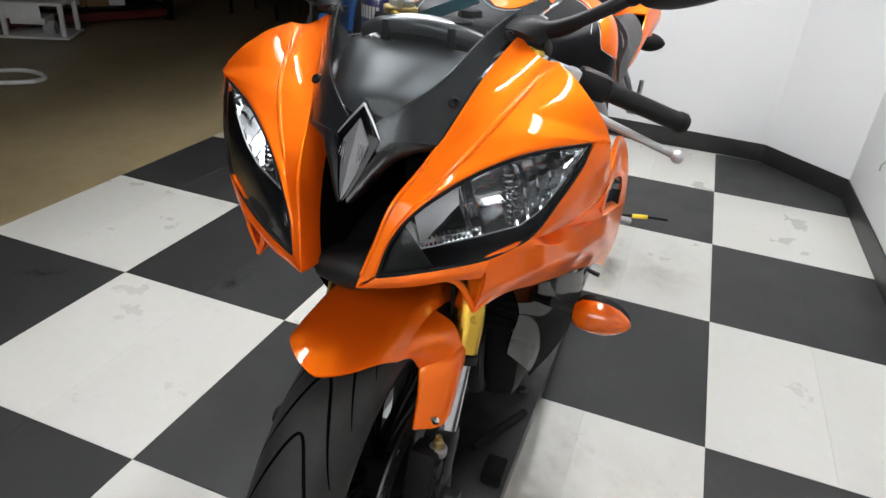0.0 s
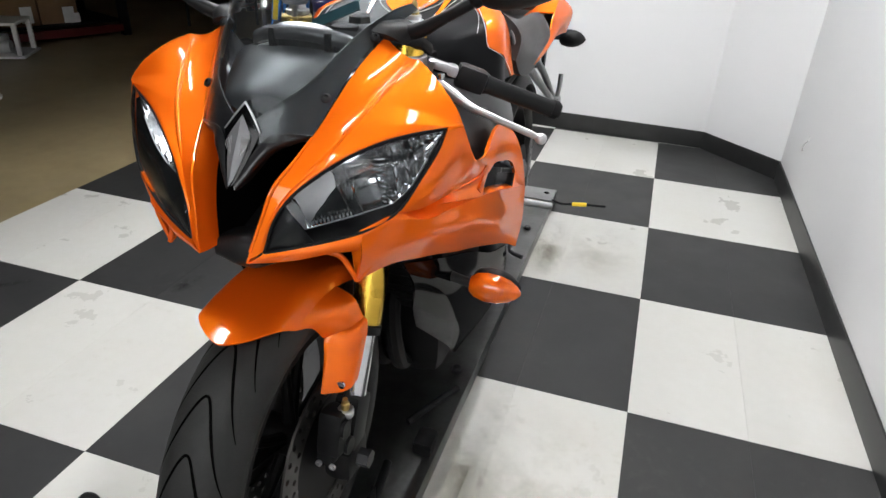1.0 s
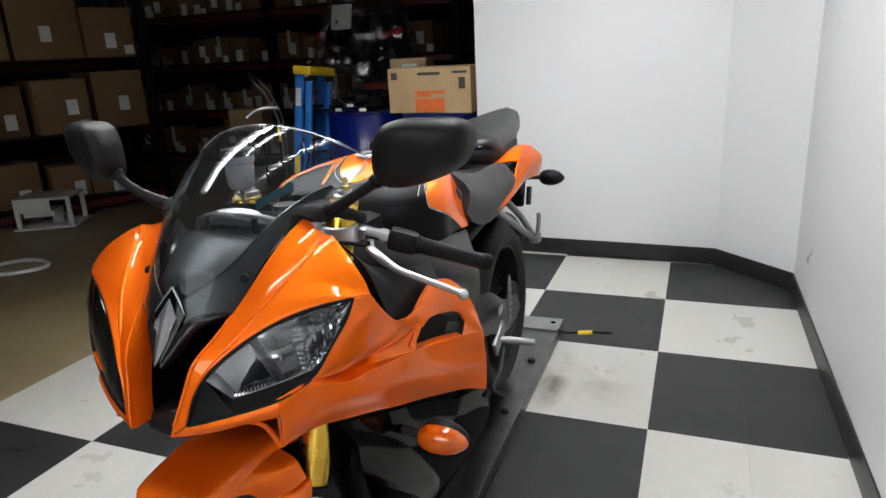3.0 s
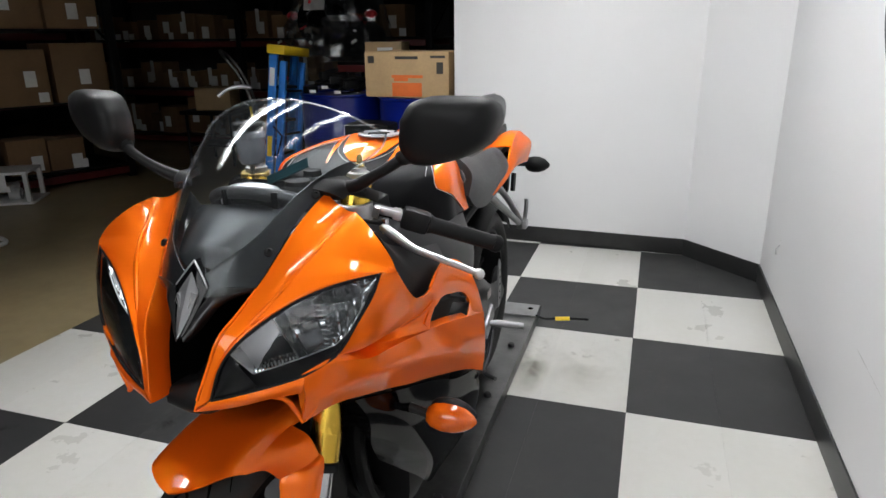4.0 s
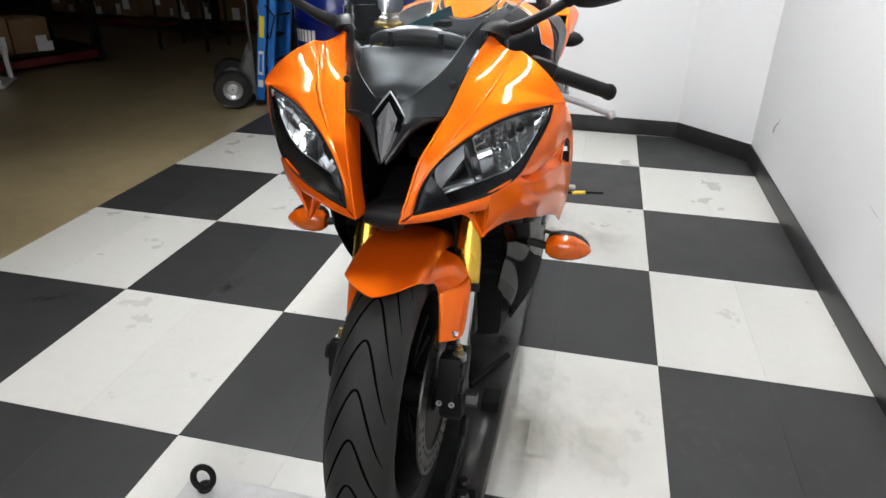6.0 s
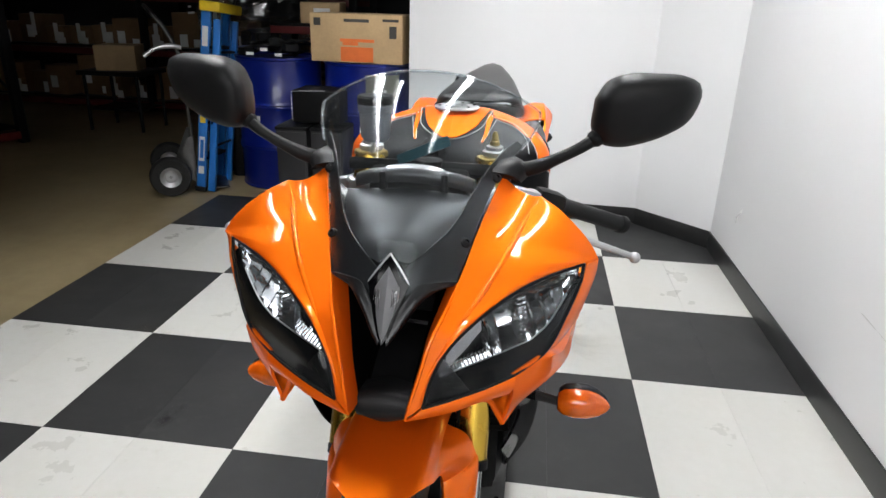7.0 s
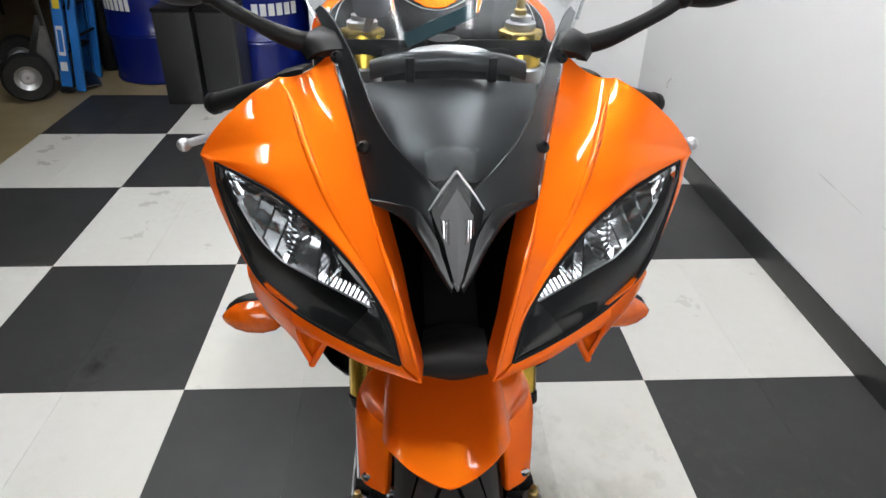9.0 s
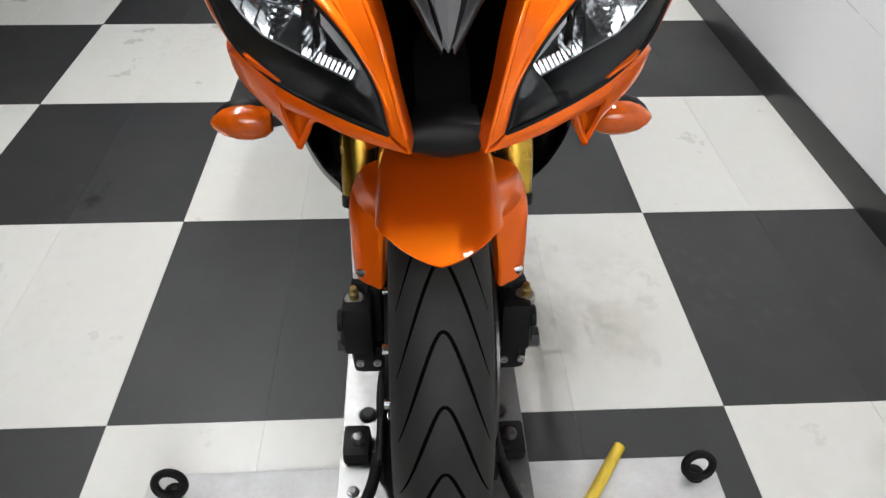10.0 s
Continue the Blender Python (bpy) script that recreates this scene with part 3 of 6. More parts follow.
def build_front_fairing(bike):
    inner = [(.127, -.590, 1.032), (.119, -.619, 1.017), (.111, -.644, 1.000), (.096, -.687, .961), (.089, -.710, .940), (.083, -.728, .925), (.074, -.758, .902), (.059, -.793, .872), (.049, -.809, .834), (.036, -.829, .785)]
    # inner strip: a shallow valley between the screen's edge and the crease
    n = 64
    ca, cc = spline(inner, n), spline(CREASE, n)
    bm = bmesh.new()
    rows = []
    for i in range(n + 1):
        t = i / n
        dip = V((.10, .30, -.75)) * (.20 * max(0, 1 - t * 1.6) ** 1.5 + .02)
        rows.append([ca[i].lerp(cc[i], k / 12) + dip * (4 * (k / 12) * (1 - k / 12) * (ca[i] - cc[i]).length) for k in range(13)])
    mesh_grid(bm, rows)
    bmesh.ops.recalc_face_normals(bm, faces=bm.faces)
    # outer strip: nearly flat from the crease to the rear edge and the top of the lamp
    lamp = [(.247, -.667, .943)] + [tuple(V(p) + V((0, -.001, .002))) for p in LAMP_UP[::-1][1:]]
    edge = chain((REAR_EDGE, 22), ([SHOULDER, (.247, -.667, .943)], 10), (lamp, 38))
    cc2 = spline(CREASE, len(edge) - 1)
    # spread the crease's points so that the cross lines stay level
    long = spline(CREASE, 400)
    cc2 = [long[min(400, round(400 * (i / (len(edge) - 1)) ** 1.12))] for i in range(len(edge))]
    out = dense_panel(cc2, edge, 12, V((.02, -.03, .05)))
    bmesh.ops.solidify(bm, geom=bm.faces[:], thickness=.003)
    join(bm, out)
    # beside the lamp the same panel turns down to the cut in front of the bar
    lamp_out = chain(([(.247, -.667, .943), (.241, -.682, .916), (.225, -.706, .880), (.203, -.731, .840)], 22),
                     ([(.203, -.731, .840), (.219, -.690, .832), (.236, -.633, .831), (.247, -.570, .828), (.255, -.510, .825), (.258, -.491, .832)], 22))
    join(bm, dense_panel(lamp_out, chain((CUT, 44)), 10, V((.06, -.02, .02)), .003, 8))
    bmesh.ops.remove_doubles(bm, verts=bm.verts, dist=.0002)
    pair("upper_fairing", bm, M_ORANGE, bike, "glossy orange painted upper fairing", sharp=1.2)
    pair("fairing_crease", tube([q + V((-.001, .0012, -.0020)) for q in long[2:300]], [.0010, .0042, .0044, .0040, .0036, .0012], 14), M_ORANGE, bike)
    pair("fairing_rim", tube(ca[int(n * .50):int(n * .985)], [.0012, .0026, .0028, .0026, .0022], 8), M_ORANGE, bike)
    # inner cheek of the nose intake
    cheek = [[RIDGE[4], (.070, -.700, .920), (.058, -.665, .910)],
             [RIDGE[5], (.062, -.735, .893), (.048, -.690, .880)],
             [RIDGE[6], (.052, -.765, .860), (.042, -.715, .850)],
             [RIDGE[7], (.045, -.785, .828), (.038, -.735, .820)],
             [RIDGE[9], (.032, -.810, .778), (.028, -.755, .775)]]
    cheek = [[a, tuple(V(a).lerp(V(b), .55)), tuple(V(a).lerp(V(c), .50))] for a, b, c in cheek]
    pair("intake_cheek", shell(cheek, 30, 10), M_ORANGE, bike)
    # inner duct walls: the shade of the recess is put into their colour
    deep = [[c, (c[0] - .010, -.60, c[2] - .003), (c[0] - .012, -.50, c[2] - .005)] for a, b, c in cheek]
    pair("intake_wall", shell(deep, 20, 8, .002), M_RECESS, bike)
    # lower lip under the headlight
    lip = [[(.054, -.818, .793), (.046, -.824, .786), (.036, -.829, .780)],
           [(.072, -.810, .796), (.068, -.814, .788), (.062, -.814, .779)],
           [(.097, -.798, .801), (.096, -.802, .792), (.092, -.802, .783)],
           [(.127, -.781, .807), (.127, -.785, .797), (.122, -.784, .788)],
           [(.164, -.756, .816), (.164, -.761, .803), (.158, -.760, .790)]]
    pair("lower_lip", shell(lip, 30, 6), M_ORANGE, bike)
    # groove between the middle and the lower panel, set back
    groove = [[(.199, -.726, .840), (.192, -.715, .828), (.198, -.718, .822)], [(.232, -.640, .832), (.205, -.635, .826), (.205, -.668, .820)],
              [(.245, -.575, .828), (.226, -.582, .815), (.232, -.600, .806)], [(.2555, -.512, .826), (.250, -.524, .811), (.252, -.540, .794)], [(.2575, -.490, .831), (.257, -.498, .808), (.258, -.508, .787)]]
    pair("panel_groove", shell(groove, 20, 8, .002), M_ORANGE, bike)
    # lower side panel
    low = [[(.160, -.757, .818), (.1615, -.759, .812), (.163, -.757, .790), (.152, -.751, .737)],
           [(.200, -.730, .838), (.205, -.727, .829), (.203, -.712, .785), (.176, -.692, .738)],
           [(.205, -.678, .822), (.226, -.676, .812), (.229, -.650, .775), (.197, -.632, .722)],
           [(.214, -.620, .818), (.238, -.618, .804), (.242, -.590, .758), (.208, -.570, .700)],
           [(.226, -.556, .804), (.248, -.552, .792), (.250, -.515, .735), (.217, -.490, .667)],
           [(.246, -.500, .790), (.260, -.492, .782), (.254, -.455, .705), (.222, -.420, .640)],
           [(.250, -.420, .768), (.265, -.415, .760), (.262, -.370, .670), (.236, -.330, .606)],
           [(.254, -.300, .728), (.268, -.296, .721), (.265, -.262, .635), (.244, -.215, .556)],
           [(.256, -.180, .686), (.270, -.176, .680), (.267, -.150, .590), (.252, -.112, .500)]]
    rows = [spline(q[:2], 3) + spline(q[1:], 14)[1:] for q in low]
    cols = [spline([r[j] for r in rows], 56) for j in range(18)]
    bm = bmesh.new()
    mesh_grid(bm, [[cols[j][i] for j in range(18)] for i in range(57)])
    bmesh.ops.recalc_face_normals(bm, faces=bm.faces)
    bmesh.ops.solidify(bm, geom=bm.faces[:], thickness=.004)
    pair("side_fairing", bm, M_ORANGE, bike, "orange side fairing panel", sharp=.55)
    web = [[(.200, -.724, .828), (.165, -.730, .812), (.128, -.742, .797)], [(.184, -.722, .790), (.158, -.712, .780), (.132, -.728, .775)], [(.166, -.738, .757), (.152, -.728, .755), (.140, -.736, .754)], [(.154, -.748, .738), (.152, -.748, .737), (.150, -.747, .738)]]
    pair("duct_web", shell(web, 16, 10, .003), M_ORANGE, bike)
    pair("duct_edge", tube([(.152, -.749, .737), (.143, -.752, .755), (.133, -.762, .778), (.120, -.778, .790)], .004, 8, 14), M_ORANGE, bike)
    # arm over the vent: outer edge above, vent opening below
    top = chain(([(.258, -.488, .855), (.255, -.455, .863), (.252, -.406, .870), (.254, -.335, .853), (.263, -.262, .800), (.268, -.222, .750), (.270, -.196, .706), (.270, -.178, .680)], 40))
    hole = chain(([(.258, -.491, .832), (.259, -.478, .815), (.260, -.449, .818), (.259, -.385, .803), (.264, -.292, .762), (.265, -.275, .742), (.266, -.262, .722), (.268, -.205, .690)], 40))
    arm = dense_panel(top, hole, 10, V((.05, 0, .01)), .006)
    pair("vent_arm", arm, M_ORANGE, bike, sharp=.7)
    front = [[(.258, -.491, .832), (.259, -.478, .815)], [(.258, -.505, .818), (.259, -.498, .803)], [(.257, -.525, .803), (.259, -.516, .793)]]
    pair("vent_edge", shell(front, 8, 3, .004), M_ORANGE, bike)
    rear = [[(.265, -.275, .742), (.266, -.285, .730), (.267, -.300, .722)], [(.266, -.262, .722), (.267, -.268, .715), (.267, -.275, .711)], [(.268, -.205, .690), (.268, -.208, .689), (.268, -.211, .688)]]
    pair("vent_rear_panel", shell(rear, 10, 6, .004), M_ORANGE, bike)
    for name, a, b, c, d in (("vent_wall", (.264, -.275, .742), (.266, -.300, .722), (.232, -.285, .742), (.232, -.320, .720)),
                             ("vent_roof", (.258, -.385, .802), (.263, -.292, .761), (.222, -.39, .80), (.228, -.30, .76)),
                             ("vent_floor", (.263, -.42, .762), (.266, -.298, .723), (.224, -.42, .757), (.228, -.31, .717))):
        pair(name, shell([[a, c], [b, d]], 6, 4, .003), M_ORANGE if name == "vent_floor" else M_SATIN, bike)
    duct = [[(.225, -.50, .84), (.222, -.50, .74)], [(.215, -.36, .83), (.215, -.36, .70)], [(.218, -.19, .77), (.218, -.19, .66)]]
    pair("vent_duct", shell(duct, 8, 4, 0.003), M_SATIN, bike)
    # inner panel in front of the tank, dark
    flap = [[(.178, -.598, 1.004), (.20, -.565, .96), (.235, -.545, .86)], [(.195, -.52, .935), (.225, -.50, .89), (.245, -.49, .82)],
            [(.215, -.43, .905), (.232, -.41, .87), (.242, -.40, .79)], [(.205, -.30, .87), (.22, -.29, .83), (.228, -.28, .75)]]
    pair("inner_panel", shell(flap, 16, 8, 0.003), M_SATIN, bike)


def build_nose(bike):
    cowl = [[(.082, -.720, .920), (.058, -.738, .923), (.034, -.751, .923), (.018, -.757, .918), (0, -.760, .912)],
            [(.087, -.700, .930), (.060, -.716, .932), (.034, -.727, .936), (.016, -.734, .940), (0, -.738, .942)],
            [(.094, -.676, .948), (.062, -.690, .946), (.034, -.697, .949), (.015, -.701, .953), (0, -.703, .955)],
            [(.108, -.634, .985), (.070, -.648, .974), (.036, -.652, .974), (.015, -.655, .976), (0, -.656, .977)],
            [(.124, -.584, 1.018), (.078, -.600, .990), (.040, -.606, .988), (.016, -.608, .988), (0, -.608, .988)]]
    full = [[(-x, y, z) for x, y, z in s[:4]] + [s[4], s[3], s[2], s[1], s[0]] for s in cowl]
    part("cowl_liner", shell(full, 40, 32), M_COWL, bike, "black liner under the windscreen")
    # grey dash panel over the liner: a saddle that narrows to a notch behind the emblem
    dash = [[(.020, -.737, .949), (.014, -.738, .951), (.007, -.739, .953), (0, -.740, .954)],
            [(.052, -.713, .955), (.035, -.719, .963), (.017, -.724, .969), (0, -.726, .971)],
            [(.074, -.676, .967), (.050, -.684, .976), (.025, -.690, .983), (0, -.692, .985)],
            [(.088, -.638, .984), (.060, -.645, .991), (.030, -.651, .997), (0, -.652, .998)],
            [(.099, -.592, .999), (.066, -.597, 1.003), (.033, -.600, 1.006), (0, -.601, 1.007)]]
    both_sides = [[(-x, y, z) for x, y, z in q[:3]] + q[::-1] for q in dash]
    part("nose_cowl", shell(both_sides, 40, 32), M_DASH, bike, "dark grey dash panel below the windscreen")
    # intake: chin, with throat and roof in near-black that paints their shade
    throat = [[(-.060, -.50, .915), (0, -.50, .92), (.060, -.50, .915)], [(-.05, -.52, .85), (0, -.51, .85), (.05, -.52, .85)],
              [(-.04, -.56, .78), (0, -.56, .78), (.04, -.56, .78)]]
    part("intake_throat", shell(throat, 12, 10), M_RECESS, bike)
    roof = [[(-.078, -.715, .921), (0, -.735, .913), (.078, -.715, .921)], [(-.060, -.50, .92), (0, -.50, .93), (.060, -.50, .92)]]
    part("intake_roof", shell(roof, 6, 8, .002), M_RECESS, bike)
    chin = [[(-.036, -.755, .785), (0, -.748, .790), (.036, -.760, .790)], [(-.036, -.795, .782), (0, -.792, .790), (.036, -.795, .782)],
            [(-.034, -.800, .768), (0, -.803, .764), (.034, -.800, .768)], [(-.035, -.76, .745), (0, -.77, .735), (.035, -.76, .745)]]
    part("chin", shell(chin, 16, 12, 0.004), M_BLACKPLASTIC, bike, "black plastic chin below the intake")
    under = [[(-.20, -.71, .80), (-.1, -.765, .79), (0, -.75, .775), (.1, -.765, .79), (.20, -.71, .80)],
             [(-.20, -.60, .76), (-.1, -.62, .79), (0, -.62, .80), (.1, -.62, .79), (.20, -.60, .76)],
             [(-.20, -.48, .70), (-.1, -.50, .72), (0, -.50, .72), (.1, -.50, .72), (.20, -.48, .70)]]
    part("fairing_floor", shell(under, 12, 16), M_SATIN, bike)

    # emblem on the nose: grey blade, dark surround and a silver chevron over it
    def nose_y(z):
        return -.740 - (.962 - z) * .57

    def blade(outline, front, back):
        b = bmesh.new()
        n = len(outline)
        a = [b.verts.new((x, nose_y(z) + abs(x) * .25 - front, z)) for x, z in outline]
        c = [b.verts.new((x, nose_y(z) + abs(x) * .25 + back, z)) for x, z in outline]
        k1, k2 = b.verts.new((0, nose_y(outline[0][1] - .018) - front - .001, outline[0][1] - .018)), b.verts.new((0, nose_y(.90) - front - .002, .90))
        for i in range(n):
            b.faces.new((a[i], a[(i + 1) % n], c[(i + 1) % n], c[i]))
        for i in range(n):
            mid = k1 if i in (0, n - 1) else k2
            b.faces.new((a[i], a[(i + 1) % n], mid))
        b.faces.new((a[1], k2, k1)), b.faces.new((a[n - 1], k1, k2))
        bmesh.ops.recalc_face_normals(b, faces=b.faces)
        return b
    grey = [(0, .950), (.0155, .926), (.0105, .898), (.0045, .878), (0, .869), (-.0045, .878), (-.0105, .898), (-.0155, .926)]
    dark = [(0, .964), (.0260, .930), (.0145, .894), (.0065, .874), (0, .866), (-.0065, .874), (-.0145, .894), (-.0260, .930)]
    part("emblem_surround", blade(dark, .006, .020), M_GLOSSBLACK, bike)
    emblem = part("nose_emblem", blade(grey, .0085, .003), mat("satin_silver_plastic", (0.14, 0.14, 0.145), 0.45, 0.3, vary=0.4, scale=40), bike, "grey diamond emblem on the nose", sharp=0.25)
    for s in (-1, 1):
        for k in range(4):
            x = s * (.0080 + .0024 * k)
            part("rib", tube([(x, nose_y(.921) + abs(x) * .25 - .0096, .9265 - .0008 * k), (x * .96, nose_y(.905) + abs(x) * .25 - .0090, .905 + .0030 * k)], .0005, 6), M_STEEL, emblem)
        part("chevron", tube([(0, nose_y(.9635) - .0065, .9640), (s * .0145, nose_y(.9455) - .0025, .9460), (s * .0260, nose_y(.930) + .000, .9300)], [.0014, .0012, .0008], 8, 12), M_ALU, emblem, "polished chevron edge")
    wing = [[(.083, -.722, .9215), (.062, -.725, .921), (.05, -.70, .915)], [(.058, -.741, .9255), (.050, -.742, .915), (.042, -.72, .905)], [(.034, -.754, .9255), (.028, -.758, .905), (.024, -.735, .895)],
            [(.022, -.760, .915), (.014, -.770, .890), (.012, -.745, .885)], [(.010, -.775, .885), (.006, -.781, .875), (.004, -.760, .870)]]
    # satin panel that runs from the screen's lower edge down beside the emblem to its tip
    lay = lambda x, z, back=0: (x, nose_y(z) + x * .25 - .0035 + back, z)
    arms = [[(.083, -.7265, .9250), (.082, -.724, .9195), (.080, -.718, .917)], [(.058, -.7430, .9285), (.059, -.740, .917), (.057, -.730, .911)],
            [(.037, -.7535, .9275), lay(.039, .908), lay(.038, .901, .014)], [lay(.025, .914), lay(.0270, .893), lay(.027, .886, .016)],
            [lay(.0125, .893), lay(.0165, .877), lay(.017, .872, .016)], [lay(.0035, .871), lay(.0060, .864), lay(.007, .862, .014)]]
    pair("nose_panel", shell(arms, 30, 10, .002), M_BORDER, bike, "satin black nose panel beside the emblem")
    pair("visor_underside", shell(wing, 20, 8, .003), M_SATIN, bike)
    # windscreen with its dark side borders and screws
    half = [[(.083, -.727, .926), (.058, -.745, .930), (.030, -.758, .930), (0, -.766, .917)],
            [(.089, -.712, .942), (.056, -.737, .948), (.025, -.749, .952), (0, -.752, .953)],
            [(.104, -.668, .984), (.062, -.703, .998), (.025, -.716, 1.005), (0, -.718, 1.007)],
            [(.126, -.596, 1.034), (.078, -.638, 1.064), (.030, -.652, 1.078), (0, -.654, 1.080)],
            [(.158, -.510, 1.068), (.106, -.555, 1.110), (.045, -.575, 1.127), (0, -.578, 1.130)],
            [(.172, -.456, 1.101), (.126, -.474, 1.135), (.055, -.490, 1.154), (0, -.496, 1.159)]]
    # even out the section curves, so that reflections run clean over the sheet
    shares = [0, .075, .24, .50, .75, 1]

    def fair(values, degree):
        return np.polyfit(shares, values, degree, w=[3, 1, 1, 1, 1, 3])
    edge_fit = [fair([q[0][k] for q in half], 4) for k in range(3)]
    mid_fit = [fair([q[3][k] for q in half], 3) for k in (1, 2)]
    smooth_half = []
    for i in range(13):
        t = i / 12
        ex, ey, ez = [float(np.polyval(c, t)) for c in edge_fit]
        my, mz = [float(np.polyval(c, t)) for c in mid_fit]
        smooth_half.append([(ex * u, my + (ey - my) * u ** 2.3, mz + (ez - mz) * u ** 2.2) for u in (1, .9, .78, .64, .5, .36, .24, .12, 0)])
    half = smooth_half
    full = [[(-x, y, z) for x, y, z in q[:-1]] + q[::-1] for q in half]
    ws = part("windscreen", shell(full, 60, 48, 0.003), M_SCREEN, bike, "clear lightly smoked acrylic windscreen")
    ws.visible_shadow = False
    edge = glass("screen_edge_plastic", (0.80, 0.84, 0.86), 0.12, 0.15, 0.10)
    part("screen_edge", tube(full[-1], .0020, 8, 48), edge, ws)
    for s in (1, -1):
        part("screen_edge", tube([(s * q[0][0], q[0][1], q[0][2]) for q in half[8:]], .0021, 8, 24), edge, ws)
    # satin border under the screen: narrow at the mirrors, wide over the emblem where both sides meet in a V
    g = loft_grid(half, 50, 30)
    shares = [(0, 1.0, 0), (3.5, .88, 0), (7, .62, 0), (10, .42, 0), (13, .31, 0), (18, .235, 0), (24, .185, 0), (30, .145, 0), (35, .11, 0), (38, .07, 0)]
    wide = spline(shares, 60)
    bm = bmesh.new()
    rows = []
    for q in wide:
        i = min(int(q.x), 49)
        f = q.x - i
        row = []
        for k in range(13):
            v = min(q.y * k / 12 * 30, 29.999)
            j = int(v)
            pt = g[i][j].lerp(g[i][j + 1], v - j).lerp(g[i + 1][j].lerp(g[i + 1][j + 1], v - j), f)
            nrm = (g[i + 1][j] - g[i][j]).cross(g[i][j + 1] - g[i][j]).normalized()
            if nrm.y > 0:
                nrm = -nrm
            row.append(pt - nrm * (.0045 - .0012 * (k == 12)))
        rows.append(row)
    mesh_grid(bm, rows)
    bmesh.ops.remove_doubles(bm, verts=bm.verts, dist=1e-5)
    bmesh.ops.recalc_face_normals(bm, faces=bm.faces)
    bmesh.ops.solidify(bm, geom=bm.faces[:], thickness=.002)
    pair("screen_frame", bm, M_BORDER, bike, "satin black windscreen frame")
    for x, y, z in ((.088, -.697, .967), (.118, -.606, 1.031)):
        for s in (-1, 1):
            q = V((s * .35, -.62, .72)).to_track_quat("Z", "Y").to_matrix().to_4x4()
            b = lathe([(0, -.001), (.0068, 0), (.0068, .003), (.0045, .005), (.0030, .0052), (.0026, .0030), (0, .0028)], 14)
            for v in b.verts:
                v.co = V((s * x, y, z)) + (q @ v.co)
            part("screen_screw", b, M_SATIN, bike)
    # instrument cluster under the screen: a wide rim bar with a silver dome behind it
    cl = part("instrument_cluster", box((.15, .05, .05), (0, -.535, .995), .012, (-30, 0, 0)), M_BLACKPLASTIC, bike, "black instrument cluster behind the windscreen")
    bar = [[(x, y - .006, z - .010), (x, y - .010, z), (x, y - .005, z + .008), (x, y + .006, z + .009)] for x, y, z in
           ((-.086, -.578, 1.010), (-.060, -.592, 1.021), (-.03, -.599, 1.026), (0, -.601, 1.028), (.03, -.599, 1.026), (.060, -.592, 1.021), (.086, -.578, 1.010))]
    part("cluster_rim", shell(bar, 30, 8, .004), mat("grey_cluster_plastic", (0.06, 0.06, 0.062), 0.3, 0.3, vary=0.3, scale=30), cl, "grey plastic cluster rim")
    for x in (-.042, .046):
        part("rim_clip", box((.010, .010, .026), (x, -.603, 1.018), .002), M_BLACKPLASTIC, cl)
    dome = blob((0, -.588, 1.030), (.046, .018, .0095), 3)
    part("tachometer_bezel", dome, M_ALU, cl, "silver tachometer bezel")
    tag = prism([(-.045, -.008), (.045, -.008), (.045, .009), (-.045, .009)], .002, pose(-.006, -.474, 1.034, 60, -24, 0))
    part("key_card", tag, M_TEAL, bike)


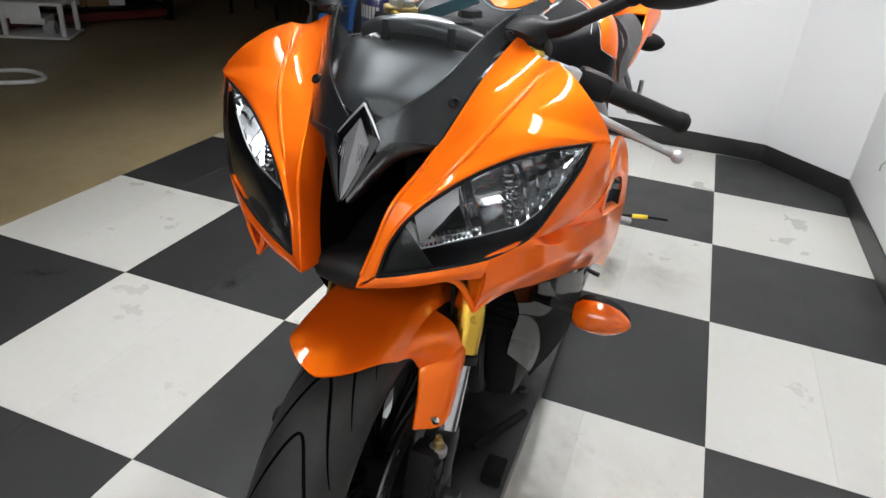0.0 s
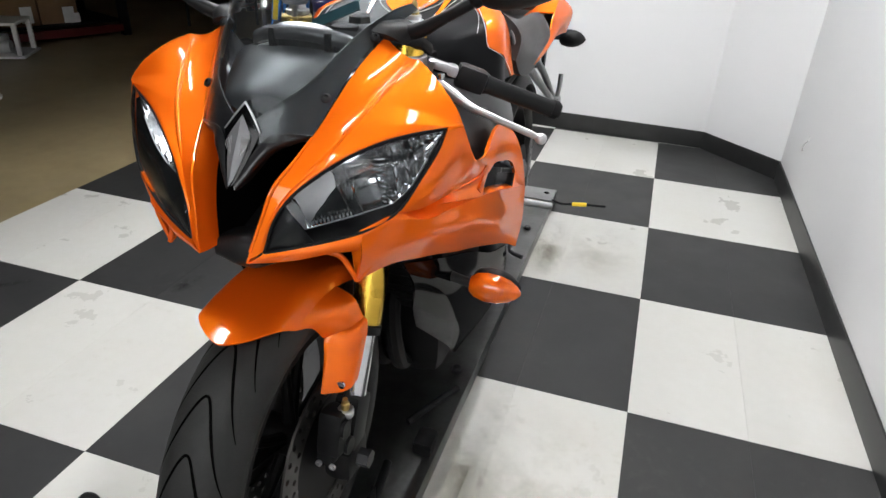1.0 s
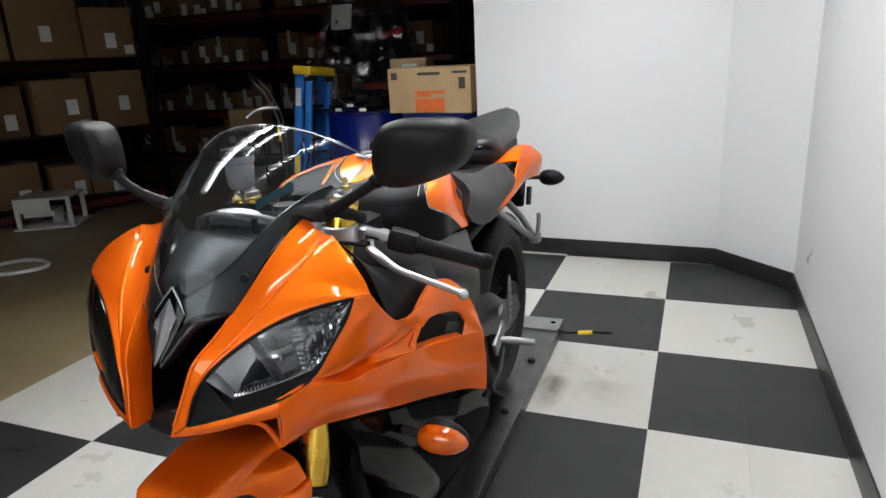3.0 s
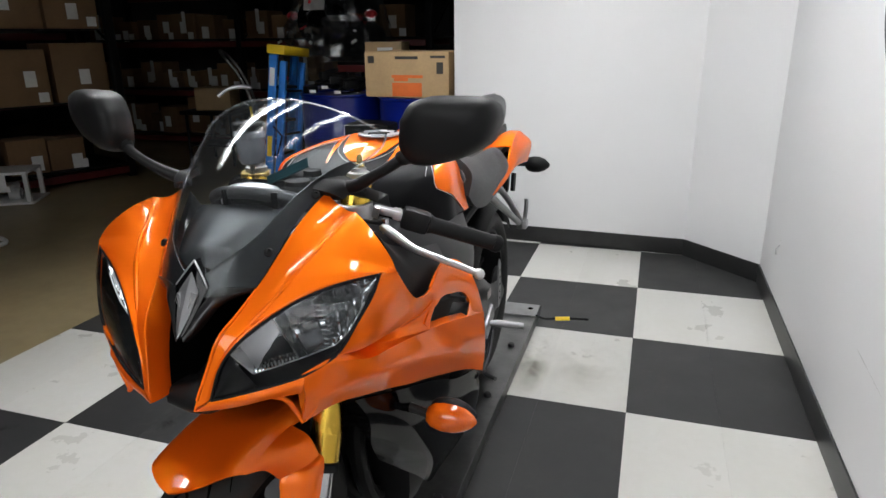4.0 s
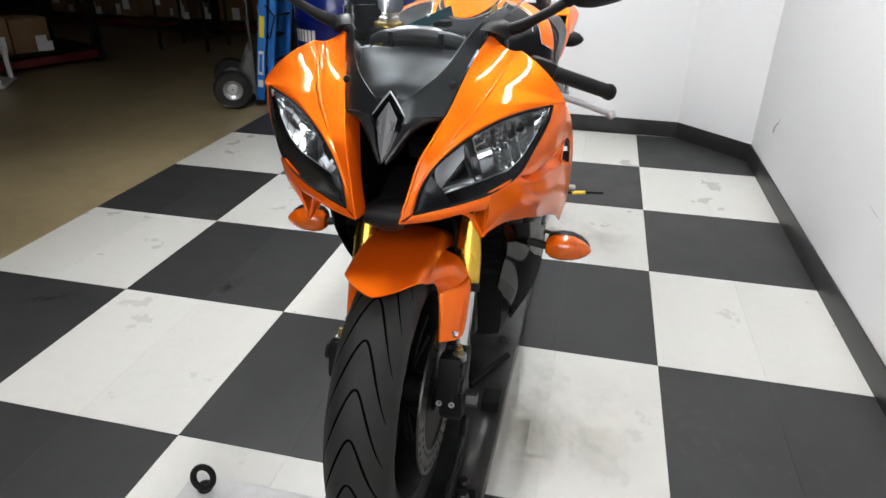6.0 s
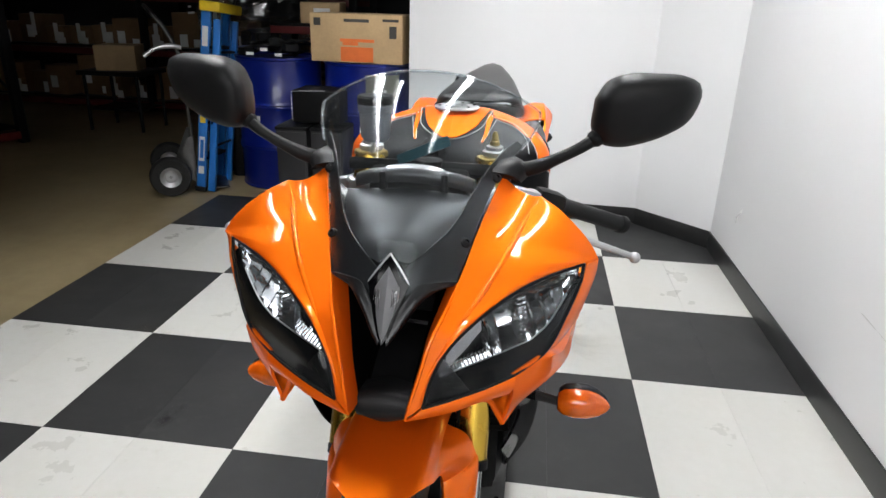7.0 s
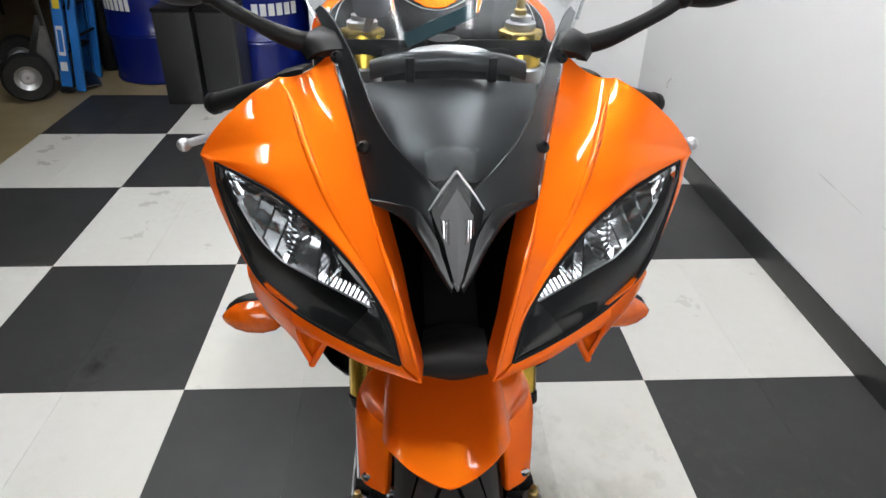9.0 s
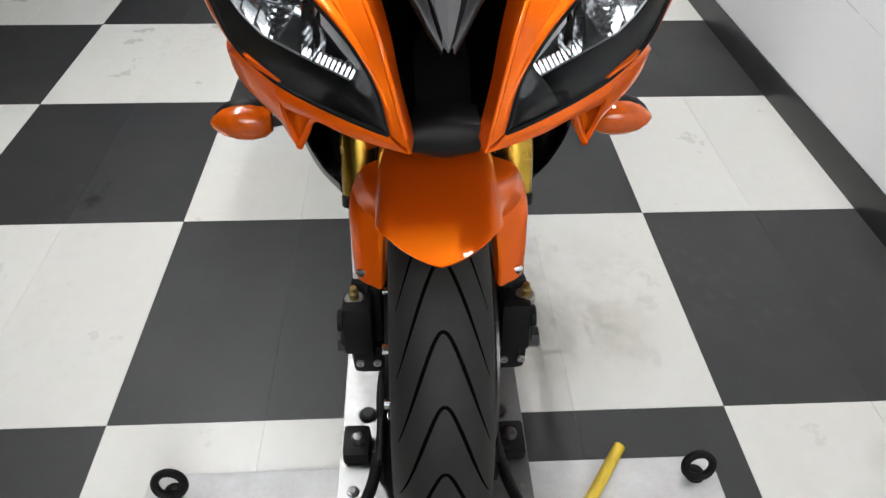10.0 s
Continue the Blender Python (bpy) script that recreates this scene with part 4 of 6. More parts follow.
def build_headlight(bike):
    up, low = LAMP_UP, LAMP_LOW
    out = V((.35, -.8, .25)).normalized()
    nu = 96
    U, L = spline(up, nu), spline(low, nu)
    trim = chain(([(.058, -.785, .798), (.064, -.752, .793), (.070, -.738, .794)], 20), ([(.070, -.738, .794), (.126, -.714, .813), (.180, -.694, .834)], 46), ([(.180, -.694, .834), (.200, -.688, .855), (.219, -.680, .891), (.236, -.669, .930)], 30))
    secs = []
    for a, b in zip(up, low):
        a, b = V(a), V(b)
        m = (a + b) / 2 + out * (.010 * min(1, (a - b).length / .06))
        secs.append([tuple(a), tuple(m), tuple(b)])
    lens = shell(secs, 40, 14, 0.002)

    def both(name, bm, material, parent, s, label="", sharp=.6):
        return part(name, bm if s == 1 else mirrored(bm), material, parent, label, sharp)
    for s in (1, -1):
        e = part("headlight", lens.copy() if s == 1 else mirrored(lens), M_LENS, bike, "clear headlight lens with a black edge")
        e.visible_shadow = False
        # reflector: from the upper edge back into the bowl and forward to the trim
        g = bmesh.new()
        rows = []
        for i in range(20, nu + 1):
            t = i / nu
            a, c = U[i] - out * .004, trim[i]
            back = (a + c) / 2 - out * (.034 * math.sin(min(1, t * 1.15) * math.pi) ** .6) + V((0, .012, 0))
            row = spline([a, back, c], 20)
            if t < .52:
                row = [p + out * (.0022 * (i % 2) * (math.sin(k / 20 * math.pi) ** .5 if k > 9 else .15)) for k, p in enumerate(row)]
            elif t > .66:
                row = [p + out * (.0048 * ((i % 5) / 4) * min(1, (1 - t) * 7) * math.sin(k / 20 * math.pi) ** .5 * (1 - .5 * ((k // 4) % 2))) for k, p in enumerate(row)]
            rows.append(row)
        mesh_grid(g, rows)
        bmesh.ops.remove_doubles(g, verts=g.verts, dist=1e-5)
        bmesh.ops.recalc_face_normals(g, faces=g.faces)
        bmesh.ops.solidify(g, geom=g.faces[:], thickness=.001)
        both("reflector", g, M_CHROME, e, s, "fluted chrome reflector", .25)
        edge = tube([tuple(p + out * .0002) for p in U + L[::-1][1:]], .0026, 8)
        both("seal", edge, M_SATIN, e, s)
        # dark floor of the lamp from the lower edge to the trim, and the blank inner tip
        floor = bmesh.new()
        mesh_grid(floor, [spline([L[i] - out * .004, L[i].lerp(trim[i], .5) - out * .006, trim[i]], 8) for i in range(nu + 1)])
        bmesh.ops.remove_doubles(floor, verts=floor.verts, dist=1e-5)
        bmesh.ops.recalc_face_normals(floor, faces=floor.faces)
        bmesh.ops.solidify(floor, geom=floor.faces[:], thickness=.001)
        both("mask", floor, M_LAMPMASK, e, s, "dark plastic lamp mask")
        tip = bmesh.new()
        mesh_grid(tip, [spline([U[i] - out * .003, (U[i] + L[i]) / 2 + out * .001, L[i] - out * .003], 8) for i in range(0, 23)])
        bmesh.ops.remove_doubles(tip, verts=tip.verts, dist=1e-5)
        bmesh.ops.recalc_face_normals(tip, faces=tip.faces)
        bmesh.ops.solidify(tip, geom=tip.faces[:], thickness=.001)
        both("mask", tip, M_LAMPMASK, e, s, "dark plastic lamp mask")
        both("mask_trim", tube([tuple(p + out * .001) for p in trim[20:88]], .0012, 6), M_ALU, e, s)
        # inner wall that closes the reflector towards the tip
        wall = shell([[tuple(U[22] - out * .006), tuple(U[23] - out * .030), tuple(U[24] - out * .050)], [tuple(trim[20] + out * .002), tuple(trim[21] - out * .006), tuple(trim[22] - out * .02)]], 6, 8, .0012)
        both("reflector_facet", wall, M_FACET, e, s, "bright silver facet")
        # pale slab slanting from the upper edge imitates a reflection; dark sheet below, cavity shade
        slab, cavity = bmesh.new(), bmesh.new()
        tops, feet = [], []
        for k in range(13):
            u = k / 12
            m, q = 27 + round(19 * u), 22 + round(22 * u)
            tops.append(U[m] - out * .009)
            feet.append(U[q].lerp(trim[q], .97 - .62 * u ** .7) - out * .010)
        mesh_grid(slab, [[a.lerp(b, w / 5) - out * (.004 * math.sin(w / 5 * math.pi)) for w in range(6)] for a, b in zip(tops, feet)])
        bmesh.ops.solidify(slab, geom=slab.faces[:], thickness=.001)
        both("reflector_slab", slab, M_FACET, e, s, "pale silver slab standing in for a reflection")
        mesh_grid(cavity, [[feet[k].lerp(trim[22 + round(22 * k / 12)] - out * .004, w / 5) - out * (.003 + .010 * math.sin(w / 5 * math.pi)) for w in range(6)] for k in range(13)])
        bmesh.ops.solidify(cavity, geom=cavity.faces[:], thickness=.001)
        both("bulb_cavity", cavity, M_LAMPMASK, e, s, "dark sheet standing in for the shaded bulb cavity")
        # ribbed bulb shade
        top, low_end = U[64].lerp(trim[64], .22) - out * .020, U[62].lerp(trim[62], .92) - out * .006
        for k in range(9):
            p = top.lerp(low_end, k / 8)
            both("shade_rib", tube([p - V((.009, -.010, 0)), p + out * .004, p + V((.010, .008, 0))], .0018, 6, 6), M_CHROME, e, s)
        for i in (46, 51):
            fin = shell([[tuple(U[i] - out * .008), tuple(U[i] - out * .045)], [tuple(trim[i] + out * .002), tuple(trim[i] - out * .02)]], 5, 5, .0018)
            both("divider", fin, M_CHROME, e, s)
    lens.free()


def build_fender(bike):
    half, nu, nv = .072, 34, 22
    grid = []
    for i in range(nu + 1):
        s = i / nu
        row = []
        for j in range(nv + 1):
            w = -1 + 2 * j / nv
            a = abs(w)
            lead = 26.5 - 12.5 * a ** 1.4
            th = radians(lead + (-46 - lead) * s)
            r = .3285 - .016 * a ** 2 - .019 * max(0, (a - .5) / .5) ** 2.0 + .004 * (1 - min(1, s * 6))* (a < 2)
            x = half * math.sin(min(1, a) * 1.45) / math.sin(1.45) * (1 if w > 0 else -1)
            row.append(V((x + AXLE_F.x, AXLE_F.y - r * math.sin(th), AXLE_F.z + r * math.cos(th))))
        grid.append(row)
    bm = bmesh.new()
    mesh_grid(bm, grid)
    bmesh.ops.recalc_face_normals(bm, faces=bm.faces)
    bmesh.ops.solidify(bm, geom=bm.faces[:], thickness=.003)
    fender = part("front_fender", bm, M_ORANGE, bike, "glossy orange front fender over the wheel")
    # legs that wrap the fork tubes
    leg = []
    for z, inner, outer, f in ((.602, .074, .106, .62), (.600, .071, .112, .80), (.596, .068, .116, .95), (.588, .066, .118, 1.0), (.560, .070, .118, 1.0), (.530, .073, .117, 1.0), (.506, .074, .115, 1.0)):
        y = fork_y(z)
        leg.append([(inner, y - .035 * f, z), (inner, y - .078 * f, z), (inner + .004, y - .086 * f, z), (inner * .6 + outer * .4, y - .080 * f, z), (outer - .008, y - .066 * f, z - .002),
                    (outer - .001, y - .052 * f, z - .003), (outer, y - .040, z - .003), (outer, y - .029, z - .003)])
    pair("fork_guard", shell(leg, 30, 28, .003), M_ORANGE, fender, sharp=.5)
    web = [[(.066, -.778, .650), (.070, -.742, .632), (.0705, -.706, .590)],
           [(.0655, -.745, .657), (.080, -.722, .634), (.086, -.698, .597)],
           [(.0655, -.700, .659), (.092, -.690, .640), (.105, -.676, .602)],
           [(.0655, -.650, .654), (.096, -.650, .640), (.114, -.650, .606)]]
    pair("fender_bridge", shell(web, 20, 14, .003), M_ORANGE, fender)
    for s in (1, -1):
        part("fender_screw", lathe([(0, -.004), (.007, -.003), (.007, 0), (0, 0)], 12, "y", (s * .104, -.717, .517)), M_STEEL, fender)


def tyre_profile(r, half):
    pts = [(0, r), (.22, r - .001), (.42, r - .004), (.62, r - .0105), (.80, r - .022), (.93, r - .037), (1.0, r - .053), (.97, r - .067), (.86, r - .079), (.78, r - .085)]
    right = [(rr, x * half) for x, rr in pts]
    left = [(rr, -x * half) for x, rr in reversed(pts[1:])]
    return left + right + [(r - .092, .70 * half), (r - .092, -.70 * half)]


def build_wheel(bike, axle, r, half, label, discs):
    w = part("wheel", lathe(tyre_profile(r, half), 96, "x", axle, closed=True), M_RUBBER, bike, label)
    w.name = "tyre"
    rim = lathe([(r - .083, .78 * half), (r - .096, .80 * half), (r - .104, .55 * half), (r - .112, 0), (r - .104, -.55 * half), (r - .096, -.80 * half), (r - .083, -.78 * half),
                 (r - .094, -.70 * half), (r - .102, 0), (r - .094, .70 * half)], 64, "x", axle, closed=True)
    part("rim", rim, M_SATIN, w)
    hub = lathe([(.012, -.055), (.034, -.05), (.036, .05), (.012, .055)], 24, "x", axle)
    for k in range(5):
        a = radians(72 * k + 8)
        for d in (-.16, .16):
            p0 = axle + V((0, math.cos(a + d * .4), math.sin(a + d * .4))) * .03
            p1 = axle + V((0, math.cos(a + d), math.sin(a + d))) * (r - .104)
            tube([p0, p0.lerp(p1, .5), p1], [.013, .009, .011], 8, 4, hub)
    part("spokes", hub, M_SATIN, w)
    return w


def chevron_groove(r, half, a0, sweep, reach, width, axle):
    """One groove over the crown: a rounded tip at angle a0, two arms that run out and fade at the shoulders."""
    bm = bmesh.new()
    prof = [V((x * half, rr, 0)) for x, rr in [(0, r), (.22, r - .001), (.42, r - .004), (.62, r - .0105), (.80, r - .022), (.93, r - .037)]]
    crown = spline(prof, 80)

    def rad(x):
        x = min(abs(x), .929 * half)
        for p0, p1 in zip(crown, crown[1:]):
            if x <= p1.x:
                return p0.y + (p1.y - p0.y) * (x - p0.x) / max(p1.x - p0.x, 1e-9)
        return crown[-1].y

    def place(u):
        c = .13
        run = (math.sqrt(u * u + c * c) - c) / (math.sqrt(1 + c * c) - c)
        return V((u * reach, r * sweep * run ** 1.15))
    n = 44
    rows = []
    for i in range(n + 1):
        u = -1 + 2 * i / n
        q = place(u)
        d = (place(u + .01) - place(u - .01)).normalized()
        side = V((-d.y, d.x))
        wd = width * (1 - .82 * max(0, abs(u) - .5) / .5)
        row = []
        for k in (-1, 1):
            o = q + side * (k * wd / 2)
            ang, rr = a0 + o.y / r, rad(o.x) + .0005
            row.append(V((o.x, -math.sin(ang) * rr, math.cos(ang) * rr)) + axle)
        rows.append(row)
    mesh_grid(bm, rows)
    return bm


def build_tread(tyre, axle, r, half, step, material):
    bm = bmesh.new()
    # strips lie on the rubber, not cut in; their black paints the grooves' shade
    for k in range(int(360 / step)):
        join(bm, chevron_groove(r, half, radians(k * step + 37.8), radians(25), half * .84, .0042, axle))
    part("tread_pattern", bm, material, tyre, smooth=True)


def build_disc(bike, axle, x, r0, r1):
    bm = bmesh.new()
    n = 34
    rings = [(r0, (r0 + r1) / 2, 0.0), ((r0 + r1) / 2, r1, 0.5)]
    for ra, rb, off in rings:
        for k in range(n):
            a0, a1 = 2 * math.pi * (k + off) / n, 2 * math.pi * (k + 1 + off) / n
            am, rm = (a0 + a1) / 2, (ra + rb) / 2
            outer = [(ra, a0), (ra, am), (ra, a1), (rm, a1), (rb, a1), (rb, am), (rb, a0), (rm, a0)]
            h = (rb - ra) * .24
            inner = [(rm - h * .7, am - h * .7 / rm), (rm - h, am), (rm - h * .7, am + h * .7 / rm), (rm, am + h / rm), (rm + h * .7, am + h * .7 / rm), (rm + h, am), (rm + h * .7, am - h * .7 / rm), (rm, am - h / rm)]
            pt = lambda q: bm.verts.new((x, axle.y + q[0] * math.cos(q[1]), axle.z + q[0] * math.sin(q[1])))
            vo, vi = [pt(q) for q in outer], [pt(q) for q in inner]
            for i in range(8):
                bm.faces.new((vo[i], vo[(i + 1) % 8], vi[(i + 1) % 8], vi[i]))
    bmesh.ops.remove_doubles(bm, verts=bm.verts, dist=1e-5)
    bmesh.ops.solidify(bm, geom=bm.faces[:], thickness=.004)
    d = part("brake_disc", bm, M_DISC, bike, "drilled steel brake disc", smooth=False)
    car = lathe([(.035, -.003), (r0 + .004, -.003), (r0 + .004, .003), (.035, .003)], 40, "x", axle + V((x, 0, 0)), closed=True)
    part("disc_carrier", car, M_SATIN, d)
    for k in range(8):
        a = 2 * math.pi * k / 8
        part("disc_bobbin", lathe([(0, -.006), (.008, -.006), (.008, .006), (0, .006)], 10, "x", axle + V((x, math.cos(a) * (r0 + .002), math.sin(a) * (r0 + .002)))), M_STEEL, d)


def build_fork(bike):
    for s in (1, -1):
        x = s * .103
        at = lambda z: (x, fork_y(z), z)
        leg = part("fork_tube", tube([at(.575), at(.60), at(.64), at(.66), at(1.010)], [.0268, .0268, .0268, .0262, .0262], 24), M_GOLD, bike, "gold anodised fork tube")
        part("fork_slider", tube([at(.40), at(.570)], .0205, 20), M_STEEL, leg)
        part("fork_seal", tube([at(.560), at(.572)], .0285, 24), M_SATIN, leg)
        part("fork_cap", lathe([(0, .0), (.027, 0), (.029, .002), (.029, .009), (.027, .011), (0, .011)], 6, "z", at(1.010)), M_BRASS, leg, "gold hexagonal fork cap")
        part("cap_nut", lathe([(.019, .0), (.020, .002), (.020, .008), (.014, .010), (.014, .016), (0, .016)], 18, "z", at(1.0212)), M_ALU, leg)
        part("adjuster_pin", lathe([(.008, 0), (.008, .006), (.0055, .008), (.0055, .016), (.003, .022), (0, .023)], 14, "z", at(1.0374)), M_BRASS, leg)
        foot = box((.046, .058, .11), (x, fork_y(.42) - .002, .415), .012, (-24, 0, 0))
        box((.050, .075, .062), (x, AXLE_F.y, AXLE_F.z), .014, bm=foot)
        part("fork_foot", foot, M_SATIN, leg)
        part("axle_nut", lathe([(0, -.012), (.016, -.012), (.016, .012), (0, .012)], 6, "x", (s * .137, AXLE_F.y, AXLE_F.z)), M_FRAME, leg)
        cal = box((.042, .048, .076), (s * .107 + AXLE_F.x, -.742, .444), .010, (-14, 0, 0))
        box((.030, .030, .024), (s * .101 + AXLE_F.x, -.756, .402), .006, (-10, 0, 0), bm=cal)
        c = part("brake_caliper", cal, M_SATIN, bike, "black radial brake caliper")
        for dz in (-.028, .028):
            part("caliper_piston_cap", lathe([(0, 0), (.015, 0), (.015, s * .006), (0, s * .006)], 16, "x", (s * .127 + AXLE_F.x, -.744 + dz * -.2, .437 + dz * .8)), M_SATIN, c)
        part("caliper_bolt", lathe([(0, 0), (.007, 0), (.007, .012), (.0045, .014), (.0045, .021), (0, .022)], 12, "z", (s * .116, -.729, .480)), M_BRASS, c, "brass bleed nipple")
        part("bolt_collar", lathe([(0, -.010), (.0125, -.010), (.0135, -.008), (.0135, .002), (.0115, .004), (0, .004)], 16, "z", (s * .116, -.729, .478)), M_WORNALU, c)
        for dx in (-.012, .012):
            part("pad_pin", lathe([(.003, 0), (.0055, 0), (.0055, -.004), (.003, -.004)], 10, "y", (s * .100 + dx, -.772, .396), closed=True), M_ALU, c)
        part("brake_hose", tube([(s * .100, -.705, .46), (s * .094, -.650, .52), (s * .084, -.615, .62), (s * .06, -.57, .72), (s * .03, -.54, .80)], .004, 8, 20), M_SATIN, bike)
    clamp = box((.268, .064, .022), (0, fork_y(.995) + .003, .993), .009, (-24, 0, 0))
    part("top_clamp", clamp, M_SATIN, bike, "black top fork clamp")
    part("lower_clamp", box((.25, .065, .04), (0, fork_y(.80), .80), .012, (-24, 0, 0)), M_SATIN, bike)
    part("stem_nut", lathe([(0, 0), (.02, 0), (.018, .01), (0, .012)], 6, "z", (0, -.40, 1.014)), M_SATIN, bike)
    part("ignition_switch", lathe([(0, 0), (.024, 0), (.022, .016), (0, .018)], 20, "z", (0, -.455, 1.0)), M_BLACKPLASTIC, bike)


def build_bars(bike):
    for s in (1, -1):
        a, b = V((s * .125, -.425, .968)), V((s * .338, -.337, .890))
        d = (b - a).normalized()
        bar = part("handlebar", tube([a, b - d * .01], .011, 12), M_SATIN, bike, "black clip-on handlebar")
        part("bar_clamp", lathe([(.027, -.016), (.033, -.014), (.033, .014), (.027, .016)], 22, "z", (s * .103, fork_y(.966), .966), closed=True), M_ALU, bar, "silver bar clamp round the fork tube")
        part("clamp_ear", box((.022, .030, .026), (s * .076, fork_y(.966) - .020, .966), .004, (-20, 0, 0)), M_ALU, bar)
        g0 = a.lerp(b, .44)
        part("grip", tube([g0, g0 + d * .008, b - d * .018, b - d * .012], [.0185, .0150, .0145, .0155], 16), M_BLACKPLASTIC, bar, "black rubber grip")
        part("bar_end", tube([b - d * .012, b - d * .002, b + d * .004], [.0165, .0165, .0125], 16), M_SATIN, bar)
        sw = a.lerp(b, .34)
        blk = box((.052, .036, .040), tuple(sw), .010, (0, 18 * s, 20 * s))
        part("switch_block", blk, M_BLACKPLASTIC, bar)
        perch = box((.040, .020, .014), tuple(a.lerp(b, .15) + V((0, -.018, .008))), .005, (0, 16 * s, 22 * s))
        box((.016, .030, .018), tuple(a.lerp(b, .22) + V((0, -.012, .006))), .004, (0, 16 * s, 22 * s), bm=perch)
        box((.012, .014, .022), tuple(a.lerp(b, .08) + V((0, -.024, .004))), .004, (10, 16 * s, 12 * s), bm=perch)
        part("lever_perch", perch, M_ALU, bar, "cast aluminium lever perch")
        lv = [(s * .160, -.458, .945), (s * .19, -.474, .934), (s * .225, -.486, .920), (s * .27, -.484, .905), (s * .31, -.480, .892), (s * .335, -.482, .885)]
        lever = tube(lv, [.008, .0085, .0065, .006, .0055, .0055], 10, 30)
        blob((s * .338, -.482, .884), (.0095, .0095, .0095), 2, lever)
        part("lever", lever, M_ALU, bar, "silver hand lever with a ball end")
        part("pivot_bolt", lathe([(0, -.012), (.006, -.012), (.006, .014), (0, .015)], 10, "z", (s * .166, -.458, .945)), M_STEEL, bar)
    cup = lathe([(0, 0), (.019, 0), (.024, .008), (.026, .045), (.028, .047), (.0285, .056), (.026, .060), (0, .061)], 28, "z", (-.088, -.455, 1.043))
    res = part("brake_reservoir", cup, mat("smoky_reservoir", (0.22, 0.23, 0.25), 0.25, vary=0.4, scale=30), bike, "smoky grey brake fluid reservoir")
    part("reservoir_cap", lathe([(0, 0), (.029, 0), (.029, .010), (.026, .013), (0, .014)], 28, "z", (-.088, -.455, 1.102)), M_BLACKPLASTIC, res)
    part("reservoir_bracket", tube([(-.088, -.455, 1.045), (-.10, -.44, 1.01), (-.105, -.425, .985)], .005, 8, 8), M_ALU, res)
    for s, dx in ((1, .0), (-1, .02)):
        part("control_cable", tube([(s * .16, -.46, .95), (s * .13, -.53, .97), (s * .07, -.545, .93), (s * .05, -.50, .85)], .0035, 8, 20), M_SATIN, bike)


def build_mirrors(bike):
    outline = [(0.253, 1.1331), (0.2678, 1.1555), (0.2917, 1.164), (0.3273, 1.1653), (0.3627, 1.1622), (0.3781, 1.1546), (0.382, 1.1429), (0.379, 1.1268), (0.3691, 1.108), (0.3451, 1.0919), (0.3154, 1.0809), (0.2856, 1.0758), (0.2646, 1.0794), (0.2543, 1.0919)]
    for s in (1, -1):
        edge = spline([V((.243 + (x - .253) * (1.085 if s == 1 else 1.13), 0, 1.124 + (z - 1.121) * 1.12)) for x, z in outline + outline[:1]], 44)[:-1]
        c = V((.312, 0, 1.122))
        turn = .19 if s == 1 else .50
        b = bmesh.new()
        rows = []
        for shrink, dep in ((.92, -.526), (.965, -.524), (.99, -.529), (1.0, -.540), (.995, -.556), (.985, -.566), (.93, -.578), (.79, -.588), (.54, -.594), (.27, -.597), (.02, -.598)):
            row = []
            for p in edge:
                q = c + (p - c) * shrink + V((.030 * (1 - shrink), 0, .012 * (1 - shrink)))
                row.append(V((q.x * s, dep + (q.x - .309) * turn, q.z - (dep + .542) * .10)))
            rows.append(row)
        vs = mesh_grid(b, rows, wrap=True)
        b.faces.new(vs[0])
        bmesh.ops.remove_doubles(b, verts=b.verts, dist=1e-4)
        bmesh.ops.recalc_face_normals(b, faces=b.faces)
        m = part("mirror", b, M_BLACKPLASTIC, bike, "black plastic rear-view mirror on a stalk", sharp=0.9)
        face = bmesh.new()
        face.faces.new([face.verts.new((s * (c.x + (p.x - c.x) * .86), -.5245 + (p.x - c.x) * .86 * turn, c.z + (p.z - c.z) * .86 - .002)) for p in edge])
        bmesh.ops.solidify(face, geom=face.faces[:], thickness=.001)
        part("mirror_glass", face, M_MIRROR, m)
        st = [(s * .140, -.566, 1.034), (s * .165, -.570, 1.040), (s * .205, -.580, 1.061), (s * .235, -.580, 1.079), (s * .258, -.572, 1.096)]
        part("mirror_stalk", tube(st, [.011, .0105, .0082, .0082, .010], 14, 24), M_BLACKPLASTIC, m)
        part("mirror_joint", blob((s * .248, -.576, 1.088), (.013, .013, .012), 2), M_SATIN, m)
        foot = [[(s * .110, -.606, 1.040), (s * .118, -.590, 1.049), (s * .124, -.556, 1.052)], [(s * .130, -.602, 1.037), (s * .142, -.580, 1.049), (s * .144, -.548, 1.049)],
                [(s * .147, -.594, 1.029), (s * .158, -.574, 1.040), (s * .156, -.546, 1.040)], [(s * .152, -.586, 1.022), (s * .161, -.570, 1.029), (s * .157, -.550, 1.029)]]
        part("mirror_foot", shell(foot, 14, 12, .012), M_BLACKPLASTIC, m)


def teardrop(length, wide, high, tip):
    """A lamp body along x: round at the inner end, drawn to a point at the outer."""
    prof = [(0, -.5), (.55, -.47), (.85, -.36), (1, -.15), (.96, .08), (.74, .28), (.40, .43), (.12, .495), (0, .5)]
    b = lathe([(r, a * length) for r, a in prof], 24, "x")
    for v in b.verts:
        v.co.y *= wide
        v.co.z *= high
        v.co.z += tip * max(0, v.co.x / length) ** 2
    return b


